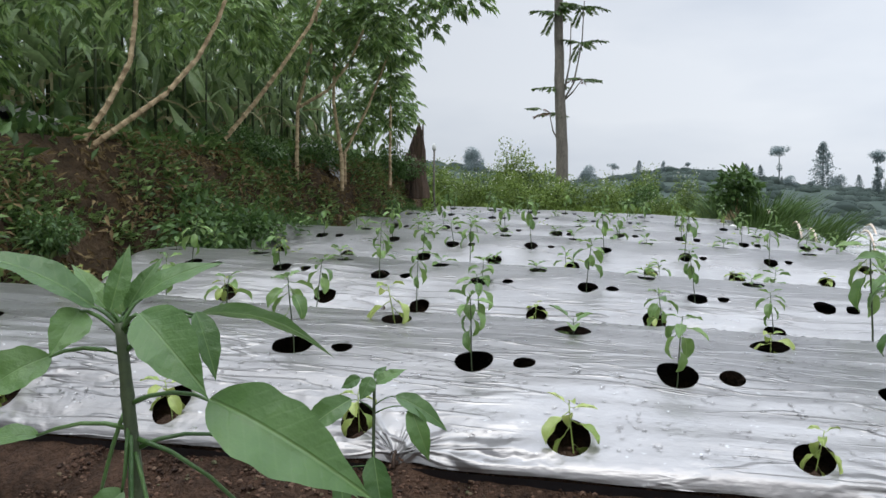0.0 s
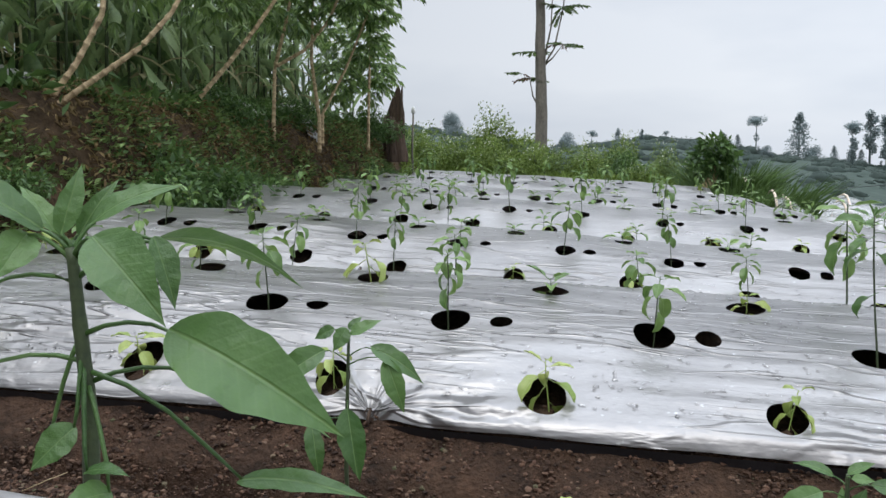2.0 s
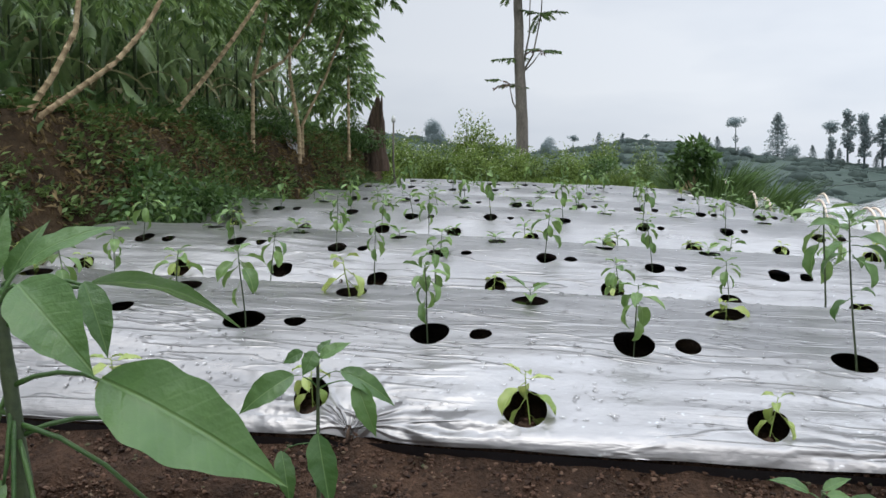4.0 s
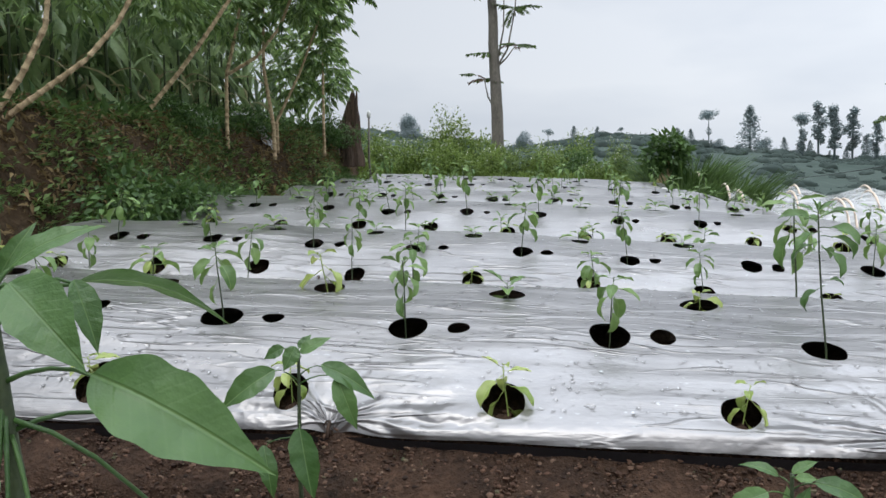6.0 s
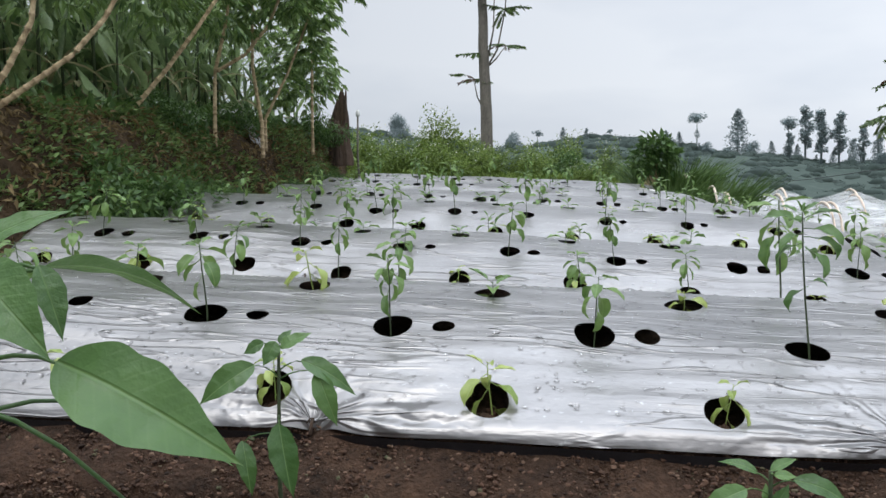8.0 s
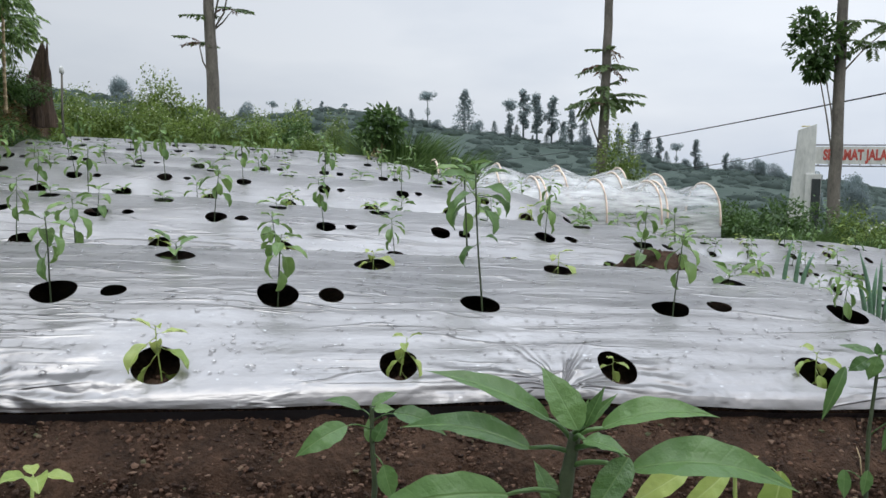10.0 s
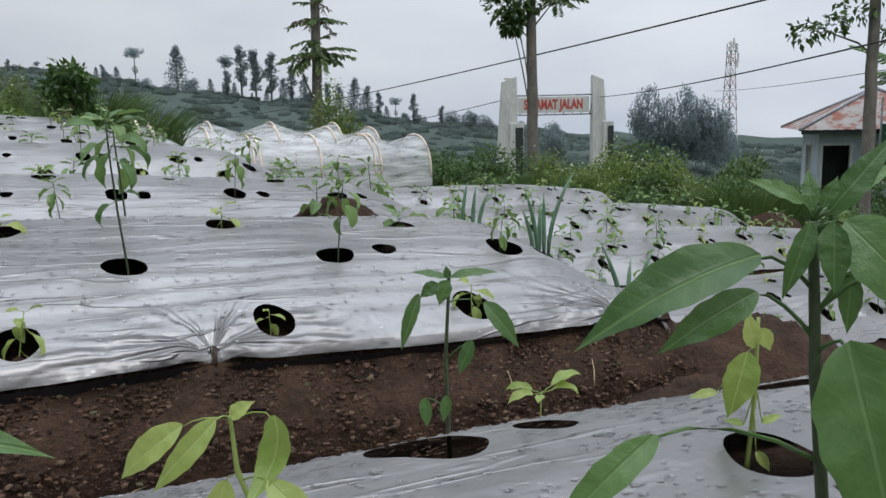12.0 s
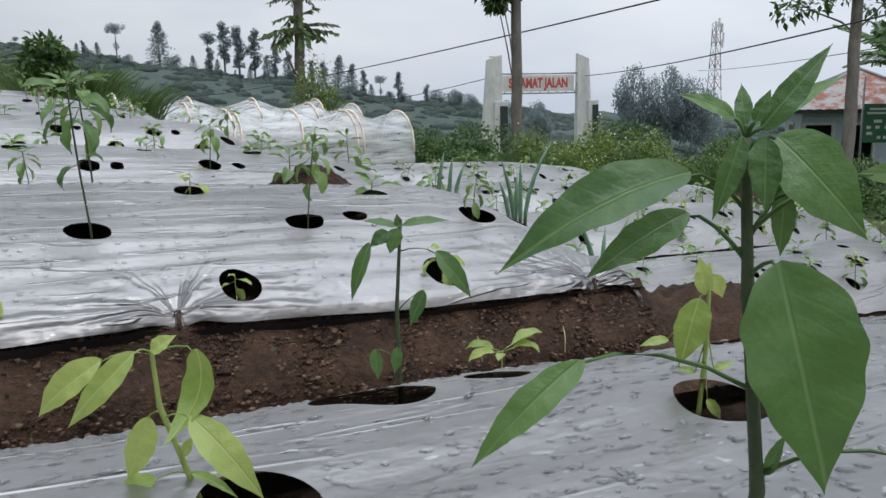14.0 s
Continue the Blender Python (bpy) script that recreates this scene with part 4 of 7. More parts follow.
near_leaf(plant, 0.276, (0.002, -0.001, 0.280), (0.031, -0.020, 0.323), 0.27, 0.05, (-0.6, -0.6, 0.5))
near_leaf(plant, 0.276, (0.013, 0.004, 0.282), (0.054, -0.012, 0.307), 0.20, 0.06, (-0.5, -0.5, 0.7))
near_leaf(plant, 0.276, (-0.009, 0.006, 0.286), (-0.035, 0.023, 0.299), 0.32, 0.08, (-0.5, -0.5, 0.7))
near_leaf(plant, 0.276, (-0.005, 0.003, 0.282), (0.000, 0.012, 0.304), 0.38, 0.05, (-0.7, -0.7, 0.3))
near_leaf(plant, 0.276, (-0.005, -0.003, 0.284), (0.001, -0.007, 0.301), 0.44, 0.05, (-0.7, -0.7, 0.3))
near_leaf(plant, 0.270, (0.001, -0.012, 0.277), (0.024, -0.052, 0.227), 0.50, 0.10, (-0.7, -0.7, 0.3))
near_leaf(plant, 0.225, (0.037, -0.037, 0.259), (0.119, -0.090, 0.216), 0.23, 0.12, (0.5, 0.4, 0.7))
near_leaf(plant, 0.201, (-0.004, -0.021, 0.214), (0.006, -0.052, 0.096), 0.47, 0.04, (-0.7, -0.7, 0.3))
near_leaf(plant, 0.266, (-0.008, -0.013, 0.277), (-0.011, -0.017, 0.238), 0.41, 0.05, (-0.7, -0.7, 0.2))
near_leaf(plant, 0.266, (-0.014, -0.003, 0.277), (-0.024, 0.004, 0.233), 0.27, 0.06, (-0.7, -0.7, 0.3))
near_leaf(plant, 0.221, (0.014, -0.009, 0.248), (0.013, -0.008, 0.212), 0.35, 0.06, (-0.7, -0.6, 0.3))
near_leaf(plant, 0.137, (-0.086, 0.033, 0.161), (-0.141, 0.057, 0.100), 0.23, 0.12, (-0.4, -0.6, 0.7))
near_leaf(plant, 0.085, (0.012, -0.008, 0.087), (0.021, -0.014, 0.112), 0.28, 0.05, (-0.5, -0.5, 0.7))
near_leaf(plant, 0.087, (0.061, -0.052, 0.105), (0.096, -0.075, 0.079), 0.32, 0.10, (-0.4, -0.3, 0.8))
plant = near_pepper('slender green pepper plant with drooping leaves', False, 0.0026, (1.135, 1.05, 0.255), ((0.000, 0.000, -0.020), (-0.002, 0.001, 0.108), (0.003, -0.002, 0.195)))
near_leaf(plant, 0.172, (-0.025, 0.014, 0.178), (-0.044, 0.024, 0.115), 0.22, 0.10, (-0.3, -0.8, 0.5))
near_leaf(plant, 0.191, (-0.012, -0.005, 0.191), (-0.029, 0.004, 0.175), 0.62, 0.06, (-0.4, -0.8, 0.5))
near_leaf(plant, 0.195, (-0.004, -0.009, 0.194), (-0.011, -0.005, 0.167), 0.60, 0.05, (-0.4, -0.9, 0.3))
near_leaf(plant, 0.195, (0.004, -0.002, 0.194), (0.049, -0.027, 0.200), 0.26, 0.08, (-0.2, -0.5, 0.9))
near_leaf(plant, 0.195, (0.005, 0.009, 0.193), (-0.028, 0.027, 0.199), 0.31, 0.06, (-0.2, -0.5, 0.9))
near_leaf(plant, 0.195, (0.002, -0.001, 0.194), (0.000, -0.000, 0.208), 0.61, 0.05, (-0.3, -0.7, 0.6))
near_leaf(plant, 0.168, (0.034, -0.019, 0.167), (0.068, -0.038, 0.117), 0.32, 0.12, (-0.4, -0.7, 0.5))
near_leaf(plant, 0.103, (0.024, -0.013, 0.126), (0.009, -0.005, 0.087), 0.36, 0.05, (-0.4, -0.8, 0.3))
near_leaf(plant, 0.049, (-0.027, 0.003, 0.066), (-0.026, 0.003, 0.032), 0.40, 0.05, (-0.4, -0.8, 0.4))
near_leaf(plant, 0.057, (-0.007, -0.008, 0.068), (-0.010, -0.006, 0.038), 0.41, 0.05, (-0.4, -0.8, 0.4))
plant = near_pepper('yellow-green pepper seedling with curled leaves in a mulch hole', True, 0.0022, (0.878, 0.81, 0.319), ((0.000, 0.000, -0.020), (-0.025, 0.014, 0.067), (-0.027, 0.015, 0.105)))
near_leaf(plant, 0.102, (-0.055, 0.030, 0.099), (-0.095, 0.052, 0.062), 0.33, 0.14, (-0.1, -0.8, 0.5))
near_leaf(plant, 0.103, (-0.039, -0.001, 0.110), (-0.081, 0.010, 0.066), 0.26, 0.10, (-0.1, -0.9, 0.5))
near_leaf(plant, 0.105, (-0.027, 0.015, 0.104), (-0.012, 0.007, 0.115), 0.57, 0.06, (-0.1, -0.7, 0.7))
near_leaf(plant, 0.102, (-0.004, -0.009, 0.109), (-0.030, -0.016, 0.050), 0.36, -0.30, (-0.75, -0.65, 0.1))
near_leaf(plant, 0.059, (-0.010, -0.006, 0.064), (0.029, -0.027, 0.005), 0.31, 0.13, (-0.1, -0.8, 0.6))
near_leaf(plant, 0.064, (-0.032, 0.018, 0.060), (-0.047, 0.025, 0.015), 0.39, 0.06, (-0.1, -0.9, 0.4))
near_leaf(plant, 0.021, (-0.032, 0.006, 0.021), (-0.060, 0.021, 0.003), 0.46, 0.08, (-0.1, -0.6, 0.8))
near_leaf(plant, 0.033, (-0.011, 0.006, 0.020), (0.017, -0.010, 0.002), 0.20, 0.10, (-0.1, -0.5, 0.8))
near_leaf(plant, 0.049, (-0.014, 0.007, 0.033), (-0.006, 0.003, 0.047), 0.44, 0.05, (-0.1, -0.7, 0.7))
plant = near_pepper('yellow-green pepper seedling with curled leaves in a mulch hole', True, 0.0026, (1.335, 0.82, 0.294), ((0.000, 0.000, -0.020), (0.004, -0.003, 0.057), (0.005, -0.003, 0.133)))
near_leaf(plant, 0.104, (-0.010, -0.005, 0.103), (-0.023, 0.003, 0.037), 0.45, 0.06, (-0.7, -0.7, 0.3))
near_leaf(plant, 0.120, (0.003, -0.002, 0.104), (-0.005, 0.003, 0.140), 0.45, 0.05, (-0.6, -0.6, 0.4))
near_leaf(plant, 0.093, (-0.025, 0.016, 0.061), (-0.047, 0.031, 0.053), 0.38, 0.06, (-0.4, -0.4, 0.8))
near_leaf(plant, 0.047, (-0.001, -0.011, 0.006), (0.010, -0.019, -0.014), 0.42, 0.05, (-0.6, -0.6, 0.5))
near_leaf(plant, 0.060, (-0.003, 0.002, 0.028), (-0.020, 0.013, 0.033), 0.41, 0.06, (-0.4, -0.4, 0.8))
near_leaf(plant, 0.127, (0.014, 0.003, 0.120), (0.023, -0.003, 0.098), 0.62, 0.06, (-0.6, -0.6, 0.4))
near_leaf(plant, 0.067, (0.010, -0.007, 0.030), (0.026, -0.017, 0.039), 0.41, 0.06, (-0.4, -0.4, 0.8))
plant = near_pepper('green pepper plant with drooping leaves in a mulch hole', False, 0.0030, (1.8, 1.1, 0.2), ((0.167, -0.110, -0.060), (0.166, -0.110, 0.028), (0.164, -0.108, 0.140), (0.163, -0.108, 0.261)))
near_leaf(plant, 0.261, (0.152, -0.101, 0.268), (0.104, -0.069, 0.271), 0.37, 0.08, (-0.5, -0.3, 0.8))
near_leaf(plant, 0.261, (0.161, -0.106, 0.268), (0.195, -0.129, 0.287), 0.47, 0.06, (-0.6, -0.4, 0.7))
near_leaf(plant, 0.256, (0.172, -0.114, 0.271), (0.244, -0.161, 0.247), 0.27, 0.14, (-0.6, -0.3, 0.7))
near_leaf(plant, 0.254, (0.145, -0.108, 0.264), (0.118, -0.090, 0.235), 0.72, 0.08, (-0.8, -0.5, 0.3))
near_leaf(plant, 0.238, (0.218, -0.144, 0.230), (0.230, -0.152, 0.162), 0.43, 0.10, (-0.8, -0.5, 0.3))
near_leaf(plant, 0.156, (0.158, -0.105, 0.145), (0.149, -0.099, 0.089), 0.43, 0.05, (-0.8, -0.5, 0.3))
near_leaf(plant, 0.144, (0.170, -0.112, 0.129), (0.195, -0.129, 0.130), 0.85, 0.08, (-0.7, -0.4, 0.5))
near_leaf(plant, 0.249, (0.165, -0.121, 0.253), (0.187, -0.135, 0.236), 0.58, 0.06, (-0.7, -0.4, 0.6))
plant = near_pepper('yellow-green pepper seedling with pale leaves in a mulch hole', True, 0.0028, (1.7, 0.775, 0.28), ((0.000, 0.000, -0.020), (0.005, -0.003, 0.013), (0.003, -0.002, 0.048), (0.005, -0.003, 0.087)))
near_leaf(plant, 0.086, (0.008, -0.005, 0.108), (0.014, -0.009, 0.053), 0.56, 0.06, (-0.8, -0.5, 0.3))
near_leaf(plant, 0.050, (-0.001, 0.000, 0.048), (-0.030, 0.020, 0.048), 0.42, 0.12, (-0.5, -0.3, 0.8))
near_leaf(plant, 0.046, (-0.017, -0.001, 0.046), (-0.033, 0.010, 0.024), 0.54, 0.08, (-0.8, -0.4, 0.5))
near_leaf(plant, 0.050, (0.006, -0.004, 0.049), (0.025, -0.016, 0.055), 0.49, 0.08, (-0.5, -0.3, 0.8))
near_leaf(plant, 0.054, (0.011, 0.005, 0.050), (-0.003, 0.014, 0.062), 0.62, 0.06, (-0.6, -0.4, 0.7))
hole_pepper('yellow-green pepper seedling with curled leaves in a mulch hole', True, 0.0024, (1.385, 1.235, 0.19), 0.035, (0.0, 0.0), (
    (0.9, 149, 5, 0.054, 1, 0.70, -20), (0.9, 173, -8, 0.055, 1, 0.70, -20), (0.95, -8, 18, 0.065, 1, 0.90, -30),
    (0.9, -31, -1, 0.052, 2, 0.90, 0), (0.9, -134, -5, 0.032, 3, 1.20, 0)))
hole_pepper('yellow-green pepper seedling with curled leaves in a mulch hole', True, 0.0028, (0.345, 0.84, 0.335), 0.100, (0.001, 0.003), (
    (0.98, -130, 11, 0.025, 1, 1.10, -30), (0.99, 0, -9, 0.026, 1, 1.10, -30), (0.99, 114, 5, 0.022, 3, 1.30, 0),
    (0.97, -67, 4, 0.033, 2, 1.10, 0)))

hole_pepper("tall green pepper plant with many hanging leaves in a mulch hole", False, 0.0040, (0.968, 2.285, 0.30), 0.33, (-0.03, 0.0), (
    (0.99, 20, 30, 0.05, 3, 0.9, -20), (0.98, 150, 20, 0.06, 0, 0.9, -30), (0.97, -80, 5, 0.05, 1, 1.0, 0), (0.95, -5, 8, 0.085, 1, 0.8, -30),
    (0.93, 185, 4, 0.095, 1, 0.8, -30), (0.9, 100, 5, 0.08, 1, 0.9, 0), (0.88, -40, -22, 0.10, 2, 0.85, -30), (0.85, 215, -30, 0.09, 2, 0.9, -20),
    (0.82, 15, -35, 0.10, 4, 0.9, -10), (0.78, 165, -48, 0.085, 4, 1.0, 0), (0.74, -60, -50, 0.09, 4, 1.0, 0), (0.72, 60, -20, 0.08, 2, 0.9, 0),
    (0.5, 10, -20, 0.05, 2, 1.1, -20), (0.46, 190, -55, 0.075, 4, 1.1, 0)))
for x, v, tag, i, turn, s in ((2.09, 0.19, "tall", 0, 200, 1.0), (2.14, 0.005, "yellow", 1, 90, 1.0), (2.555, 0.005, "yellow", 3, 10, 1.3), (2.65, 0.32, "yellow", 5, 60, 1.2), (2.82, 0.0, "mid", 2, 130, 1.0), (3.2, 0.32, "mid", 4, 20, 1.0), (3.4, 0.0, "low", 1, 200, 1.0)):
    plant_at(0, x, v, tag, i, turn, s)
# beds further back: every hole has its seedling
for k in range(2, 7):
    for x, v, hr, row, small in HOLES[k]:
        if small or prng.random() < 0.06 or (row == 3 and k > 3) or (x > 2.4 and prng.random() < (0.05 if k < 4 else 0.15)) or k == 6 and row > 1:
            continue
        u = prng.random()
        tag = ("yellow", "tall", "low", "mid")[min(row, 3)]
        if u < 0.3:
            tag = prng.choice(("yellow", "mid", "tall", "low"))
        if x > 3.2:
            tag = prng.choice(("yellow", "low", "mid", "mid"))
        plant_at(k, x, v, tag, prng.randint(0, 5), prng.uniform(0, 360), prng.uniform(0.9, 1.2) * (1.0 if k < 3 else 1.15) * (1.25 if x > 2.4 else 1.0))
# the last models stand at the far end of the nearest bed
spare = [(tag, i) for tag, some in PROTO.items() for i, src in enumerate(some) if src not in USED]
for j, (tag, i) in enumerate(spare):
    plant_at(0, 0.30 - 0.505 * (3 + j), 0.0, tag, i, 40 * j)

# ---- more materials ----
M_BARK = mottled("grey_bark", (0.075, 0.066, 0.055), (0.21, 0.19, 0.16), 6, 0.9, 0.8, 30, 0.01, stretch=(1, 1, 0.3))
M_CASSAVA = mottled("pale_brown_knobbly_stem", (0.25, 0.165, 0.09), (0.66, 0.52, 0.32), 14, 0.85, 0.8, 26, 0.012)
M_CASSAVA_D = mottled("dull_brown_stalk", (0.07, 0.06, 0.03), (0.17, 0.15, 0.08), 8, 0.85, 0.5, 20, 0.01)
M_DEADWOOD = mottled("rotten_brown_wood", (0.018, 0.013, 0.010), (0.125, 0.082, 0.056), 7, 0.95, 1.0, 18, 0.03, stretch=(1, 1, 0.15))
M_WALL = mottled("pale_blue_plaster", (0.36, 0.44, 0.52), (0.58, 0.65, 0.71), 1.6, 0.85, 0.2, 20, 0.004)
M_WHITE = mottled("weathered_white_paint", (0.46, 0.47, 0.45), (0.78, 0.78, 0.74), 1.2, 0.7, 0.15, 10, 0.004, stretch=(1, 1, 0.3))
M_OCHRE = mottled("ochre_stain", (0.5, 0.42, 0.2), (0.75, 0.68, 0.45), 2, 0.8, 0.1)
M_DARK = mottled("dark_panel", (0.012, 0.016, 0.018), (0.05, 0.06, 0.06), 2.0, 0.5, 0.1)
M_RUST, rn, rl, rb = nodes_of("rusty_roof_sheet")
r_tx = noise_node(rn, rl, 1.1, 6.0, 0.65, (1.6, 1.6, 0.5))
r_rm = ramp_node(rn, rl, r_tx.outputs["Fac"], [(0.3, (0.40, 0.38, 0.36)), (0.5, (0.30, 0.27, 0.25)), (0.56, (0.25, 0.085, 0.05)), (0.8, (0.17, 0.05, 0.03))])
rl.new(r_rm.outputs[0], rb.inputs["Base Color"])
rb.inputs["Roughness"].default_value, rb.inputs["Metallic"].default_value = 0.6, 0.2
M_RED = mottled("faded_red_paint", (0.42, 0.05, 0.04), (0.6, 0.13, 0.10), 3, 0.6, 0.1)
# mast red, paled and greyed in its colour for distance haze
M_RED_PALE = mottled("haze_paled_red_paint", (0.44, 0.33, 0.32), (0.52, 0.42, 0.41), 0.3, 0.8, 0)
M_STEEL = mottled("grey_steel", (0.2, 0.2, 0.21), (0.4, 0.4, 0.42), 4, 0.5, 0.1, metal=0.6)
M_WIRE = mottled("black_cable", (0.012, 0.012, 0.012), (0.03, 0.03, 0.03), 5, 0.6, 0)
M_BAMBOO = mottled("split_bamboo", (0.62, 0.48, 0.38), (0.86, 0.74, 0.62), 12, 0.6, 0.2)
M_BOARD = mottled("green_notice_board", (0.02, 0.10, 0.055), (0.05, 0.17, 0.09), 2, 0.5, 0.1)
M_STONE = mottled("pale_rag", (0.45, 0.44, 0.4), (0.8, 0.79, 0.75), 4, 0.9, 0.4)
M_STRAW = mottled("dry_straw", (0.32, 0.24, 0.13), (0.6, 0.5, 0.32), 20, 0.9, 0.2)
M_BUSH = leafy("shrub_leaf", (0.065, 0.115, 0.024), (0.23, 0.32, 0.075), 0.5, 0.35, 0.3)
M_BUSH_D = leafy("dark_shrub_leaf", (0.030, 0.070, 0.021), (0.115, 0.205, 0.056), 0.45, 0.4, 0.28)
M_CORN = leafy("maize_blade", (0.045, 0.09, 0.035), (0.36, 0.48, 0.22), 0.32, 0.6, 0.38)
M_CORN_DRY = leafy("dry_maize_blade", (0.13, 0.13, 0.055), (0.33, 0.30, 0.16), 0.6, 0.3, 0.3)
M_CASLEAF = leafy("cassava_leaf", (0.035, 0.085, 0.028), (0.27, 0.40, 0.13), 0.28, 0.55, 0.38)
M_FERN = leafy("bank_weed_leaf", (0.030, 0.062, 0.02), (0.25, 0.37, 0.12), 0.5, 0.35, 0.25)
M_FERN_B = leafy("brown_fern_leaf", (0.085, 0.055, 0.025), (0.27, 0.20, 0.09), 0.7, 0.25, 0.2)
M_GRASS = leafy("grass_blade", (0.036, 0.074, 0.020), (0.105, 0.18, 0.05), 0.5, 0.35, 0.3)
M_TOON = leafy("tree_frond_leaf", (0.045, 0.085, 0.03), (0.14, 0.21, 0.07), 0.5, 0.35, 0.25)
M_TOON_R = leafy("reddish_frond_leaf", (0.08, 0.05, 0.035), (0.2, 0.12, 0.08), 0.5, 0.35, 0.25)
M_FLOWER = leafy("white_flower_head", (0.6, 0.6, 0.52), (0.85, 0.85, 0.78), 0.7, 0.2, 0.2)
M_BANANA = leafy("banana_leaf", (0.05, 0.12, 0.03), (0.14, 0.26, 0.07), 0.4, 0.5, 0.3)
# ridge trees: the blue-grey of distance haze is mixed into their colour
M_FARLEAF = leafy("far_foliage_haze_tint", (0.185, 0.228, 0.230), (0.255, 0.298, 0.303), 1.0, 0.0, 0.5)
# hill woods: greyed in the base colour to stand for haze
M_FARWOOD = leafy("hill_foliage_haze_tint", (0.090, 0.120, 0.108), (0.138, 0.174, 0.157), 1.0, 0.0, 0.5)
M_ONION = mottled("onion_blade", (0.06, 0.14, 0.075), (0.16, 0.28, 0.17), 20, 0.4, 0.1)

# plastic sheet of the low tunnels: thin, milky, partly clear
M_SHEET, sn, sl, sb = nodes_of("clear_tunnel_sheet")
sb.inputs["Base Color"].default_value = (0.90, 0.91, 0.91, 1)
sb.inputs["Roughness"].default_value = 0.18
s_clear = sn.new("ShaderNodeBsdfTransparent")
s_mix = sn.new("ShaderNodeMixShader")
s_noise = noise_node(sn, sl, 3.2, 5.0, 0.65, (0.5, 1.2, 3.4))
s_rng = sn.new("ShaderNodeMapRange")
s_rng.inputs["From Min"].default_value, s_rng.inputs["From Max"].default_value = 0.3, 0.7
s_rng.inputs["To Min"].default_value, s_rng.inputs["To Max"].default_value = 0.12, 0.62
sl.new(s_noise.outputs["Fac"], s_rng.inputs["Value"])
sl.new(s_rng.outputs[0], s_mix.inputs[0])
sl.new(s_clear.outputs[0], s_mix.inputs[1])
sl.new(sb.outputs[0], s_mix.inputs[2])
sl.new(s_mix.outputs[0], sn["Material Output"].inputs["Surface"])
s_wr = noise_node(sn, sl, 6.0, 4.0, 0.6, (0.22, 1.0, 1.7))
add_bump(sn, sl, sb, s_wr.outputs["Fac"], 0.9, 0.07)

# ---- foliage helpers ----
nrng = np.random.default_rng(11)


def unit(a):
    return a / (np.linalg.norm(a, axis=-1, keepdims=True) + 1e-9)


def kites(at, ahead, size, wide=0.45, fold=0.25):
    """Small folded pointed leaves: arrays of places, directions and lengths."""
    n = len(at)
    ahead = unit(ahead)
    side = unit(np.cross(ahead, unit(nrng.normal(size=(n, 3)) * 0.45 + np.array([0, 0, 1.0]))))
    up = np.cross(side, ahead)
    s = np.asarray(size, float).reshape(-1, 1) * np.ones((n, 1))
    mid = at + ahead * s * 0.45
    v = np.stack([at, mid + side * s * wide * 0.5 + up * s * fold * 0.3, at + ahead * s - up * s * 0.12, mid - side * s * wide * 0.5 + up * s * fold * 0.3], 1).reshape(-1, 3)
    i = 4 * np.arange(n)[:, None]
    f = np.concatenate([i + np.array([[0, 1, 2]]), i + np.array([[0, 2, 3]])], 0)
    return v, f


def kite_mesh(name, mat, at, ahead, size, wide=0.45, fold=0.25):
    v, f = kites(np.asarray(at, float), np.asarray(ahead, float), size, wide, fold)
    return mesh_of(name, v.tolist(), f.tolist(), mat)


def cloud(n, centre, radii, hollow=0.35):
    """Points in an uneven clump, denser to its outside."""
    d = unit(nrng.normal(size=(n, 3)))
    r = (hollow + (1 - hollow) * nrng.random(n)) ** 0.6
    r = r * (1 + 0.22 * np.sin(5 * d[:, 0] + 3 * d[:, 2]) + 0.15 * np.sin(9 * d[:, 1]))
    return np.asarray(centre) + d * r[:, None] * np.asarray(radii), d


def crown_mesh(name, mat, clumps, per, size, wide=0.5, droop=-0.3):
    at, go = [], []
    for c, r in clumps:
        p, d = cloud(per, c, r)
        at.append(p)
        go.append(d * 0.8 + nrng.normal(size=d.shape) * 0.5 + np.array([0, 0, droop]))
    at, go = np.concatenate(at), np.concatenate(go)
    return kite_mesh(name, mat, at, go, size * (0.6 + 0.8 * nrng.random(len(at))), wide)


